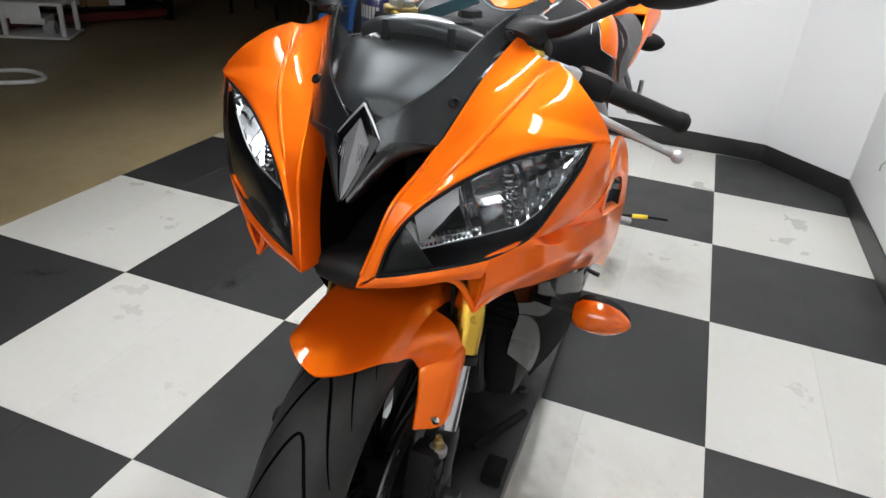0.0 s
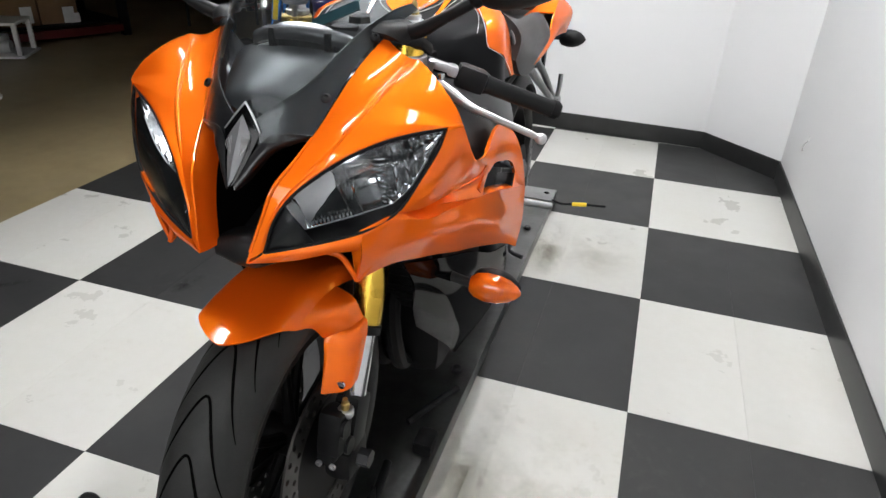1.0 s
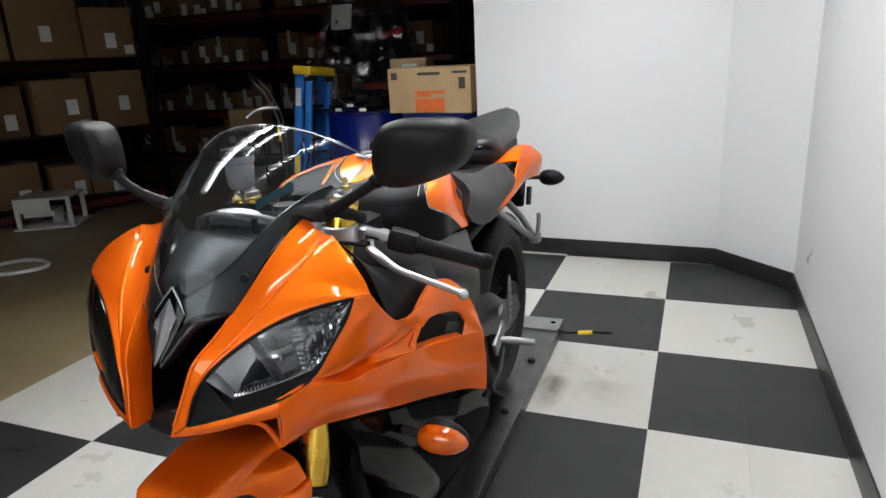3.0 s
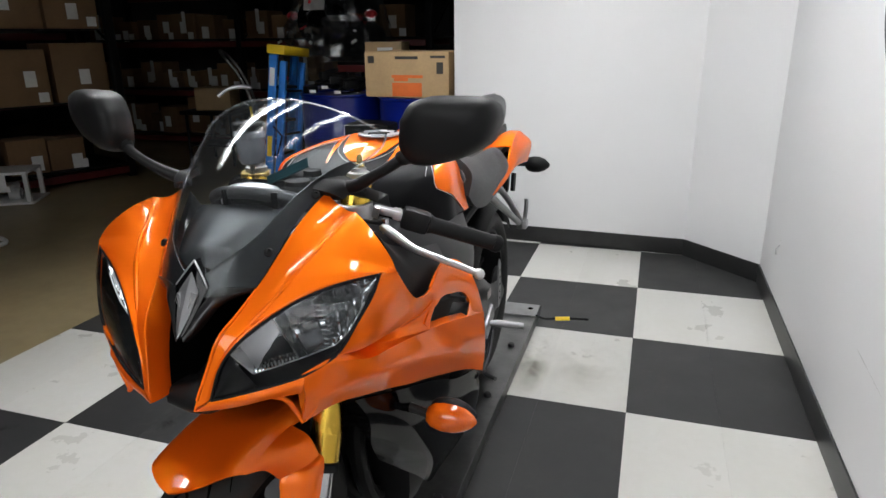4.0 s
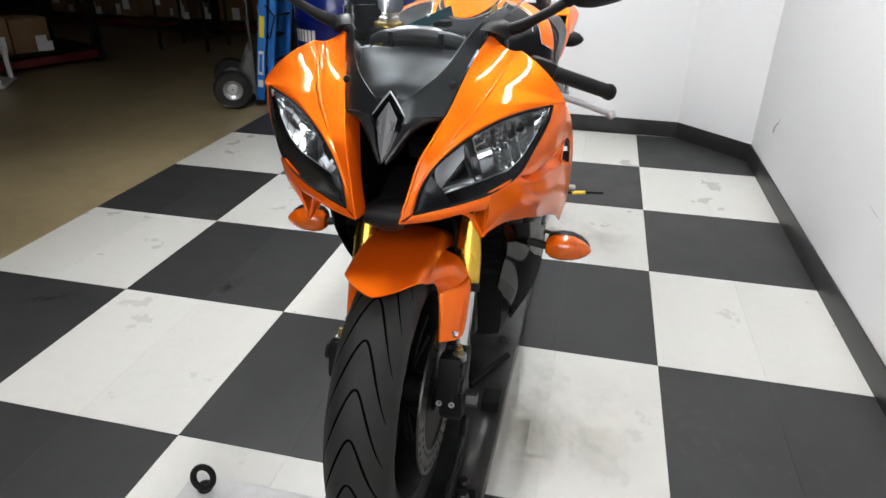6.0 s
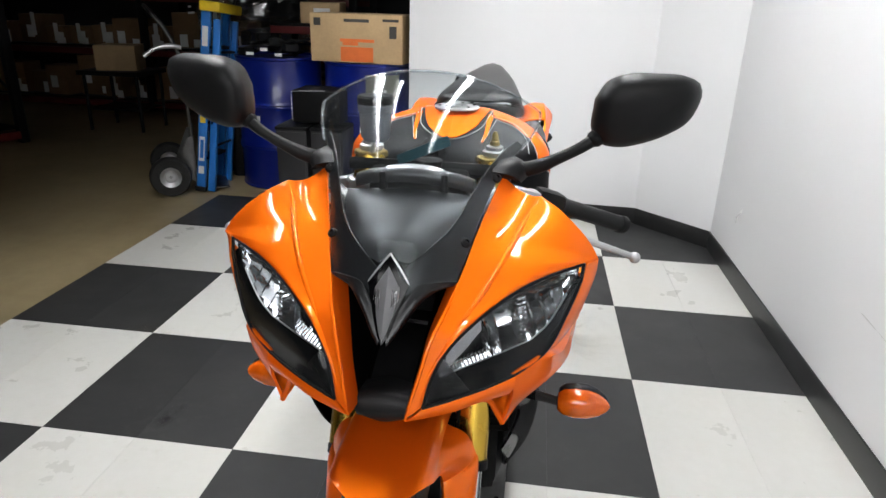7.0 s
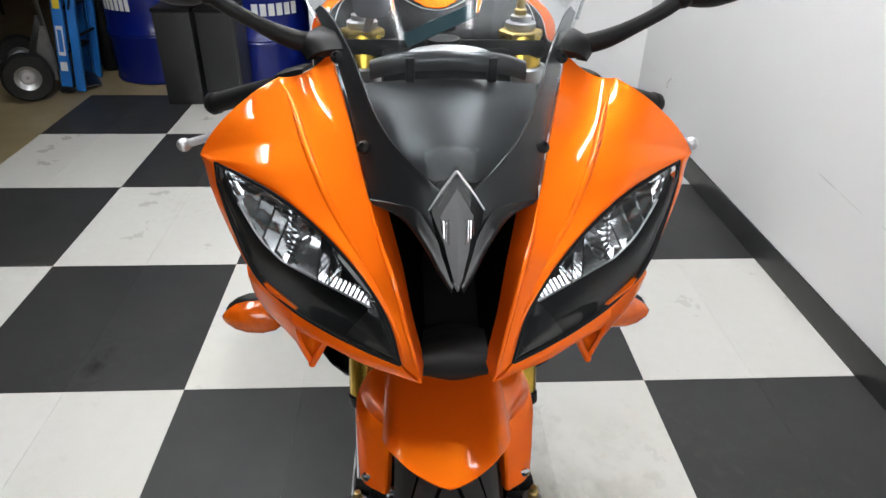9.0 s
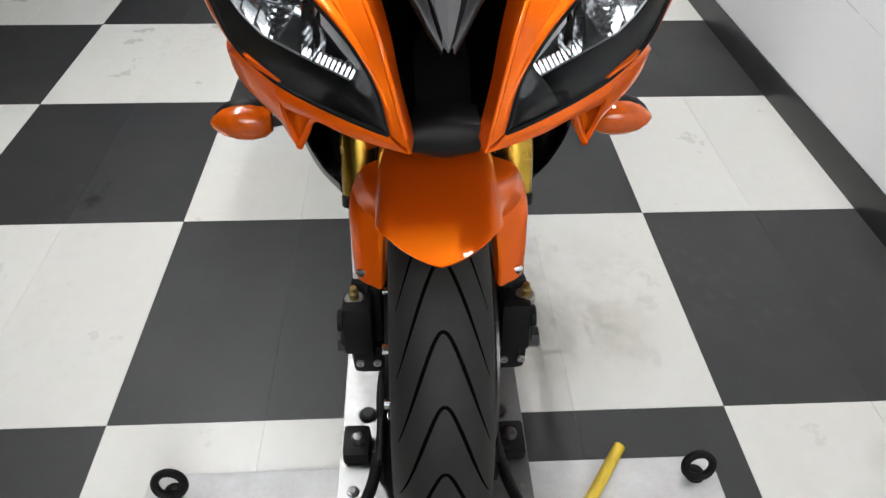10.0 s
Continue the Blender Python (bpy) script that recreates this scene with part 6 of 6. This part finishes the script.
# ---------- store behind ----------
def build_drum(x, y, turn, label, marks):
    e = thing("oil_drum", (x, y, 0), label, "drum", "blue oil drums")
    e.rotation_euler = (0, 0, radians(turn))
    R, H = .288, .868
    prof = [(0, 0), (R - .006, 0), (R, .006), (R, .012), (R - .006, .018)]
    for z in (.28, .56):
        prof += [(R - .006, z - .03), (R, z - .02), (R + .003, z - .008), (R - .003, z), (R + .003, z + .008), (R, z + .02), (R - .006, z + .03)]
    prof += [(R - .006, H - .02), (R + .002, H - .012), (R + .002, H), (R - .008, H), (R - .010, H - .015), (0, H - .015)]
    part("body", lathe(prof, 56), M_BLUEDRUM, e)
    for r, a, k in ((.05, .18, 0), (.03, -.19, 1)):
        part("bung", lathe([(0, .01), (r * .6, .01), (r * .7, 0)], 16, "z", (a, .05, H - .016)), M_STEEL, e)

    def patch(a0, a1, z0, z1, material, name, lab, lift=.004):
        bm = bmesh.new()
        n = 10
        mesh_grid(bm, [[V(((R + lift) * math.cos(radians(a0 + (a1 - a0) * k / n)), (R + lift) * math.sin(radians(a0 + (a1 - a0) * k / n)), z)) for k in range(n + 1)] for z in (z0, z1)])
        bmesh.ops.solidify(bm, geom=bm.faces[:], thickness=.001)
        part(name, bm, material, e, lab)
    for kind, a0, a1, z0, z1 in marks:
        if kind == "bars":       # white brand lettering becomes bars
            w = (a1 - a0) / 6
            for k in range(6):
                patch(a0 + k * w, a0 + (k + .74) * w, z0, z1, M_LABEL, "white_bar", "")
        elif kind == "label":
            patch(a0, a1, z0, z1, M_DRUMLABEL, "label", "grey safety label")
            for k in range(2):
                c = a0 + (a1 - a0) * (.25 + .28 * k)
                patch(c - 2.2, c + 2.2, z0 + .02, z0 + .06, M_LABEL, "hazard_mark", "", .0055)
    return e


def build_box(name, size, at, turn, label, category="box", marks=(), flap=True, group="", board=None):
    """A taped carton: at is the middle of its underside; marks are (face, u, v, w, h, material)."""
    e = thing(name, at, label, category, group)
    e.rotation_euler = (0, 0, radians(turn))
    w, d, h = size
    b = box((w, d, h), (0, 0, h / 2), min(.006, w * .03), seg=2)
    board = board or M_CARD
    part("carton", b, board, e)
    if flap:
        part("flap", box((w * .998, d * .49, .004), (0, d * .2475, h + .002), .001), board, e)
        part("flap", box((w * .998, d * .49, .004), (0, -d * .2475, h + .002), .001), board, e)
        part("tape", box((w * 1.002, .05, .001), (0, 0, h + .0047), 0), mat("packing_tape", (0.45, 0.33, 0.2), 0.25), e)
    for face, u, v, mw, mh, material in marks:
        if face == "front":
            q, p = (mw, .0015, mh), (u * w / 2, -d / 2 - .0008, v * h)
        else:
            q, p = (.0015, mw, mh), (w / 2 + .0008, u * d / 2, v * h)
        part("mark", box(q, p, 0), material, e)
    return e


def build_ladder():
    e = thing("step_ladder", (-2.60, 2.65, 0), "folded blue fibreglass step ladder with a yellow top", "ladder")
    e.rotation_euler = (radians(-6), radians(-4), radians(-84))
    H = 1.15
    def rail(x, y, h, w=.055, d=.028):
        b = box((.006, w, h), (x, y, h / 2), .002)
        box((d, .005, h), (x + (d / 2 if x < 0 else -d / 2), y - w / 2 + .0025, h / 2), .002, bm=b)
        box((d, .005, h), (x + (d / 2 if x < 0 else -d / 2), y + w / 2 - .0025, h / 2), .002, bm=b)
        return b
    for x in (-.18, .18):
        part("front_rail", rail(x, 0, H), M_LADDER, e)
        part("rear_rail", rail(x * .93, .066, H - .05, .045), M_LADDER, e)
        part("foot", box((.04, .07, .03), (x, 0, .012), .005), M_BLACKPLASTIC, e)
        part("spreader", tube([(x * 1.03, .02, .66), (x * 1.03, .09, .60), (x * 1.03, .06, .45)], .006, 8), M_SATIN, e)
    # treads and rear bars are black to paint the shade between the rails
    for k in range(4):
        part("tread", box((.34, .07, .02), (0, 0, .22 + k * .235), .004), M_SATIN, e)
    for k in range(3):
        part("rear_bar", tube([(-.165, .066, .3 + k * .3), (.165, .066, .3 + k * .3)], .009, 8), M_SATIN, e)
    part("top_cap", box((.42, .13, .060), (0, .03, H + .02), .012), M_YELLOW, e, "yellow plastic ladder top")
    for z0, h, m in ((.99, .12, M_LABEL), (.52, .14, M_YELLOW), (.28, .16, M_LABEL), (.14, .05, M_LABEL)):
        part("sticker", box((.002, .036, h), (.1845, 0, z0), 0), m, e)
        part("sticker", box((.022, .002, h), (.16, -.029, z0), 0), m, e)
    part("sticker_print", box((.0022, .022, .12), (.1855, 0, .28), 0), M_LADDER, e)


def build_hand_truck():
    e = thing("hand_truck", (-2.674, 2.643, 0), "grey steel hand truck with two black tyres", "hand truck")
    e.rotation_euler = (0, 0, radians(120))
    steel = M_RAIL
    for s in (1, -1):
        part("upright", tube([(s * .16, .02, .05), (s * .16, .03, .5), (s * .16, .05, .88), (s * .155, .12, 1.04)], .010, 12, 20), steel, e)
        wheel = part("tyre", lathe([(.066, -.035), (.115, -.038), (.128, -.02), (.130, 0), (.128, .02), (.115, .038), (.066, .035)], 36, "x", (s * .24, .18, .13), closed=True), M_RUBBER, e, "black pneumatic tyre")
        part("rim", lathe([(0, -.02), (.03, -.02), (.04, -.012), (.055, -.02), (.067, -.03), (.067, .03), (.055, .02), (.04, .012), (.03, .02), (0, .02)], 30, "x", (s * .24, .18, .13)), M_ALU, wheel)
        part("bracket", prism([(0, 0), (.12, .06), (.02, .30), (0, .30)], .005, pose(s * .17, .03, .07, 90, 0, 90)), steel, e)
    part("axle", tube([(-.26, .18, .13), (.26, .18, .13)], .010, 10), steel, e)
    for z in (.30, .55, .80):
        part("crossbar", tube([(-.16, .035, z), (.16, .035, z)], .010, 10), steel, e)
    part("toe_plate", box((.36, .20, .008), (0, -.08, .02), .003), steel, e)
    part("grip_loop", tube([(-.155, .12, 1.04), (-.15, .18, 1.12), (-.08, .21, 1.155), (.08, .21, 1.155), (.15, .18, 1.12), (.155, .12, 1.04)], .010, 12, 30), steel, e)
    part("handle", tube([(-.17, .03, .925), (-.17, .10, .935), (-.17, .18, .92), (-.17, .25, .875)], [.012, .016, .012, .014], 10, 14), M_ALU, e)
    part("yellow_tape", tube([(-.16, .038, .70), (-.16, .044, .80)], .0115, 12), M_YELLOW, e)


def build_bin(x, y, w, h, turn=0):
    e = thing("plastic_bin", (x, y, 0), "dark grey upright plastic bin with a flat front", "bin", "dark bins by the drums")
    e.rotation_euler = (0, 0, radians(turn))
    part("body", box((w, .30, h), (0, .15, h / 2), .012), M_BIN, e)
    part("panel", box((w * .86, .006, h * .92), (0, -.002, h / 2), .003), M_BIN, e)
    part("rim", box((w * 1.03, .31, .02), (0, .15, h), .006), M_SATIN, e)


def build_black_case():
    e = thing("storage_case", (-1.72, 2.38, .52), "black plastic case lying on the dark bins", "case")
    part("body", box((.30, .26, .20), (0, .1, .10), .02), M_SATIN, e)
    part("edge_trim", tube([(-.15, -.031, .02), (-.15, -.031, .19), (.06, -.031, .2)], .0016, 6), M_WHITEPLASTIC, e)


def build_rack():
    """Pallet racks with red beams: one along the left, one across the back."""
    rng = random.Random(5)
    for at, turn, length, levels, sizes in (((-6.62, -1.30, 0), 68.5, 5.2, (.07, .66, 1.28), (.28, .56)), ((-6.9, 5.3, 0), 0, 4.6, (.07, .62, 1.18, 1.75), (.16, .34))):
        e = thing("pallet_rack", at, "pallet rack with red beams and dark uprights in the dim store", "rack", "pallet racks")
        e.rotation_euler = (0, 0, radians(turn))
        M = Matrix.Translation(at) @ Matrix.Rotation(radians(turn), 4, "Z")
        for x in (0, length / 2, length):
            for y in (.04, .9):
                part("upright", box((.07, .07, 2.6), (x, y, 1.3), .004), M_SATIN, e)
            for z in (.4, 1.2):
                part("brace", tube([(x, .04, z), (x, .9, z + .5)], .012, 8), M_SATIN, e)
        for z in levels:
            for y in (.02, .9):
                for k in (0, 1):
                    if turn == 0 or z < .1 or y > .5:
                        part("beam", box((length / 2 - .07, .05, .065), (length * (.25 + .5 * k), y, z), .004), M_REDBEAM, e)
            part("deck", box((length, .84, .012), (length / 2, .46, z + .055), .003), M_SATIN, e)
            x = .04
            while x < length - .3:
                w = rng.uniform(*sizes)
                h = min(rng.uniform(.72, 1.1) * w * 1.15, .53)
                if abs(x + w / 2 - length / 2) < w / 2 + .04:
                    x = length / 2 + .05
                p = M @ V((x + w / 2, (.36 if w > .4 else .22) + rng.uniform(-.05, .10), z + .062))
                marks = [("front", rng.uniform(-.5, .5), rng.uniform(.2, .5), .09, .13, M_LABEL)]
                if rng.random() < .6:
                    marks.append(("front", rng.uniform(.5, .8), .14, .08, .08, M_LABEL))
                if rng.random() < .4:
                    marks += [("front", .1, q, .05, .11, M_LABEL) for q in (.45, .68, .90)]
                d = .62 if w > .4 else .3
                # rack cartons take the darkened board, which carries the shade of the store
                if turn == 0 or rng.random() < .92:
                    build_box("cardboard_box", (w, d, h), tuple(p), turn + rng.uniform(-6, 6), "brown cardboard carton with white labels on the rack", "box", marks, group="cartons on the rack", board=M_SHADECARD)
                x += w + rng.uniform(.01, .09)


def build_white_stand():
    e = thing("white_stand", (-4.97, 2.43, 0), "low white plastic stand with open sides on the concrete", "stand")
    e.rotation_euler = (0, 0, radians(30))
    w, d, h = .44, .34, .26
    part("base_tray", box((w + .04, d + .04, .018), (0, 0, .009), .005), M_WHITEPLASTIC, e)
    part("top", box((w, d, .022), (0, 0, h - .011), .006), M_WHITEPLASTIC, e)
    for sx in (1, -1):
        for sy in (1, -1):
            part("leg", box((.034, .034, h - .04), (sx * (w / 2 - .018), sy * (d / 2 - .018), h / 2 - .002), .006), M_WHITEPLASTIC, e)
    part("apron", box((w * .62, .010, .10), (-w * .17, -d / 2 + .012, h - .07), .003), M_WHITEPLASTIC, e)
    part("inner_tray", box((w * .55, d * .6, .05), (-.05, -.03, .12), .008), M_WHITEPLASTIC, e)
    part("roll", lathe([(.02, -.04), (.048, -.04), (.048, .04), (.02, .04)], 20, "x", (.08, -.06, .068), closed=True), M_PLATE, e)


def build_wire_coil():
    e = thing("white_hose", (-4.08, 1.42, 0), "white plastic hose loop lying on the concrete", "hose")
    loop = [(.19 * math.cos(a) * (1 + .15 * math.sin(2 * a)), .15 * math.sin(a), .014) for a in [2 * math.pi * k / 24 for k in range(25)]]
    part("loop", tube(loop, .014, 10), M_WHITEPLASTIC, e)


def build_wrapped_bike():
    """A dark motorcycle under plastic film behind the ladder."""
    e = thing("wrapped_motorcycle", (-2.92, 4.7, 0.08), "dark motorcycle under clear plastic film behind the ladder", "motorcycle")
    dark = M_SATIN
    body = blob((0, 0, 1.15), (.34, .5, .22), 3)
    part("tank", body, dark, e)
    part("front_panel", blob((0, -.5, 1.30), (.26, .18, .24), 3), M_GLOSSBLACK, e)
    part("seat", box((.3, .7, .12), (0, .6, 1.1), .05), M_SEAT, e)
    for y in (-.75, .75):
        part("tyre", lathe(tyre_profile(.31, .07), 48, "x", (0, y, .31), closed=True), M_RUBBER, e)
    part("engine", box((.4, .6, .5), (0, 0, .62), .08), dark, e)
    part("handlebar", tube([(-.42, -.30, 1.32), (-.2, -.42, 1.28), (.2, -.42, 1.28), (.42, -.30, 1.32)], .015, 10, 20), dark, e)
    for s in (1, -1):
        part("hand_guard", blob((s * .40, -.36, 1.36), (.06, .05, .04), 2), M_RED, e)
    part("number_board", box((.20, .02, .22), (0, -.66, 1.50), .02, (-15, 0, 0)), M_WHITEPLASTIC, e)
    rng = random.Random(8)
    # white scraps stand in for glints on the film; every fifth is red
    for k in range(12):
        part("tag", box((rng.uniform(.02, .07), .003, rng.uniform(.01, .03)), (rng.uniform(-.42, .42), -.72 + rng.uniform(-.03, .03), rng.uniform(.75, 1.5)), 0, (rng.uniform(-20, 20), rng.uniform(-40, 40), 0)), M_RED if k % 5 == 0 else M_LABEL, e)
    film = bmesh.new()
    g = []
    for i in range(22):
        row = []
        for j in range(28):
            a = math.pi * (j / 27) - math.pi * .0
            z = .75 + .05 * i
            k = .50 * math.sqrt(max(.02, 1 - ((z - .75) / 1.1) ** 2)) + .03
            row.append(V((math.cos(a) * k * 1.05 + rng.uniform(-.02, .02) + .02 * math.sin(j * 2.1), -math.sin(a) * k * 1.2 - .12 + rng.uniform(-.03, .03) + .03 * math.sin(j * 1.7 + i * .35), z)))
        g.append(row)
    mesh_grid(film, g)
    f = part("plastic_film", film, M_WRAP, e, "crumpled clear plastic film", sharp=0.2)
    f.visible_shadow = False


def build_store():
    build_drum(-1.50, 2.79, -90, "blue steel oil drum with a grey label, holding a carton", [("bars", 2, 56, .425, .49), ("label", 10, 54, .655, .805)])
    build_drum(-2.16, 2.92, -90, "blue steel oil drum with white bars of lettering", [("bars", -46, -6, .42, .50)])
    build_drum(-2.62, 3.35, -70, "blue steel oil drum behind the ladder", [])
    build_bin(-1.855, 2.27, .195, .50)
    build_bin(-1.635, 2.27, .200, .50)
    build_black_case()
    big = [("front", .02, .18, .21, .085, M_ORANGEPRINT), ("front", -.12, .40, .10, .02, M_ORANGEPRINT), ("front", .03, .47, .22, .018, M_ORANGEPRINT),
           ("front", -.84, .84, .045, .045, M_PRINT), ("front", .02, .88, .16, .018, M_PRINT), ("front", .80, .66, .045, .07, M_PRINT), ("front", .75, .90, .10, .015, M_PRINT)]
    build_box("moving_box", (.592, .42, .280), (-1.505, 2.778, .869), -5.2, "large brown cardboard moving box with orange print", "box", big)
    build_box("small_carton", (.29, .22, .14), (-2.00, 3.44, 1.062), 4, "small brown cardboard carton on the low shelf unit", "box", [("front", .1, .6, .12, .04, M_LABEL)])
    build_box("tan_carton", (.36, .30, .22), (-4.3, 4.4, .55), 15, "tan cardboard carton on a dark stand", "box")
    st = thing("work_stand", (-4.3, 4.4, 0), "dark metal work stand holding a tan carton", "stand")
    part("top", box((.6, .5, .04), (0, 0, .53), .006), M_SATIN, st)
    for sx in (1, -1):
        for sy in (1, -1):
            part("leg", tube([(sx * .26, sy * .2, 0), (sx * .26, sy * .2, .52)], .015, 8), M_SATIN, st)
    part("shelf", box((.5, .4, .02), (0, 0, .2), .004), M_SATIN, st)
    su = thing("shelf_unit", (-2.06, 3.52, 0), "low dark steel shelf unit with a red front beam", "shelf")
    for sx in (1, -1):
        for sy in (1, -1):
            part("post", box((.04, .04, 1.05), (sx * .27, sy * .20, .525), .004), M_SATIN, su)
    for z in (.30, .68, 1.05):
        part("shelf", box((.60, .46, .022), (0, 0, z), .003), M_SATIN, su)
    part("beam", box((.58, .014, .05), (0, -.238, 1.014), .003), M_REDBEAM, su, "red painted front beam")
    # clutter on top of the second drum
    c = thing("cable_pile", (-2.16, 2.92, .869), "heap of black cables and adapters on the drum", "cables")
    rng = random.Random(3)
    for k in range(7):
        pts = [(rng.uniform(-.2, .2), rng.uniform(-.2, .2), rng.uniform(.012, .10)) for _ in range(6)]
        part("lead", tube(pts, .008, 8, 40), M_SATIN, c)
    for k in range(4):
        part("adapter", box((.09, .06, .05), (rng.uniform(-.15, .15), rng.uniform(-.2, .05), .03 + .03 * k), .008, (0, 0, rng.uniform(0, 90))), M_SATIN, c)
    for k in range(3):
        part("tag", box((.05, .002, .02), (-.1 + .1 * k, -.235 - .01 * k, .02 + .03 * (k % 2)), 0), M_LABEL, c)
    # made-up roll that fills in an unidentified dark upright shape
    m = thing("upright_roll", (-2.52, 2.98, 0), "dark upright roll standing in for an unidentified shape by the drums", "mat")
    part("roll", lathe([(0, 0), (.052, 0), (.055, .01), (.055, .87), (.050, .88), (.030, .875), (.012, .872), (0, .872)], 24), M_SATIN, m)
    part("cord", tube([(.02, -.056, .86), (.05, -.066, .6), (.06, -.06, .4), (.055, -.05, .30)], .003, 6, 16), M_WHITEPLASTIC, m)
    build_ladder()
    build_hand_truck()
    build_rack()
    build_white_stand()
    build_wire_coil()
    build_wrapped_bike()


def wall_scuffs():
    """Faint rubbed lines on the side wall."""
    for y, z, dy, dz, w in ((.385, .407, -.11, -.008, .005), (.265, .398, -.12, -.010, .0022), (.075, .402, -.10, .006, .004), (-.42, .62, -.09, .07, .004)):
        e = thing("scuff_mark", (WALL_X - .0006, y, z), "faint grey scuff mark on the white wall", "scuff", "scuffs on the wall")
        bm = bmesh.new()
        mesh_grid(bm, [[V((0, dy * (k / 6 - .5) + q * w * .4, dz * (k / 6 - .5) + q * w * math.sin(math.pi * (k + .4) / 7))) for q in (-.5, .5)] for k in range(7)])
        bmesh.ops.solidify(bm, geom=bm.faces[:], thickness=.0004)
        part("smear", bm, M_SCUFF, e)


def floor_stains():
    """Films of dirt on the tiles; olive strips by the rail also paint its soft shadow."""
    for x, y, w, d, turn, material, label in (
            (-.20, -.32, .38, .56, 4, M_GRIME, "yellowish grime on a white tile beside the rail"),
            (-.345, -.305, .21, .605, 0, M_OLIVE, "olive oily dirt and painted soft shadow along the rail on a white tile"),
            (-.370, .90, .16, .60, 0, M_OLIVE, "olive oily dirt and painted soft shadow along the rail on a white tile"),
            (.345, -.735, .26, .18, 20, M_OLIVE, "oily footprint smear on a white tile"),
            (-.19, .92, .36, .55, -3, M_GRIME, "yellowish grime on a white tile beside the rail"),
            (.33, -.92, .40, .50, 0, M_GRIME, "faint yellowish grime on a white tile"),
            (.36, -.70, .16, .15, 0, M_SPECK, "dark speckled dirt on a white tile"),
            (-.26, -.40, .20, .32, 10, M_SPECK, "dark speckled dirt on a white tile"),
            (-1.86, .62, .22, .16, 15, M_SPECK, "dark speckled dirt on a white tile"),
            (-1.483, .115, .07, .15, -12, M_SMUDGE, "black rubber smudge on a dark tile"),
            (-2.05, -.12, .22, .06, 35, M_SMUDGE, "faint dark smear on the tiles")):
        e = thing("floor_stain", (x, y, .0007), label, "stain", "stains on the tiles")
        e.rotation_euler = (0, 0, radians(turn))
        bm = bmesh.new()
        mesh_grid(bm, [[V((w * (i / 4 - .5), d * (j / 4 - .5), 0)) for i in range(5)] for j in range(5)])
        part("film", bm, material, e)


def wall_marks():
    e = thing("wall_hook", (WALL_X, 1.655, .318), "small chipped plaster spot and nail on the white wall", "wall damage")
    part("nail", tube([(-.001, 0, .02), (-.014, .004, -.005), (-.012, .006, -.03)], .0030, 6, 6), M_PLATE, e)
    part("plug", lathe([(0, -.004), (.010, -.003), (.012, 0)], 12, "x", (0, 0, .03)), M_WHITEPLASTIC, e)


for lx, ly, wide in ((-0.26, 0.40, 0.10), (-1.68, 0.45, 0.10)):
    fluorescent(lx, ly, 2.38, 2.4, wide)
fluorescent(-1.20, 0.35, 2.38, 1.2, 0.03)
# added fill that brightens the front of the motorcycle
fill_panel(-0.76, -4.5, 2.60)
floor_ob = build_room()
wall_logo()
wall_marks()
wall_scuffs()
floor_stains()
build_motorcycle()
build_rail()
build_cross_plate()
build_chock()
build_handle_and_cable()
build_store()
lay_tiles(floor_ob)
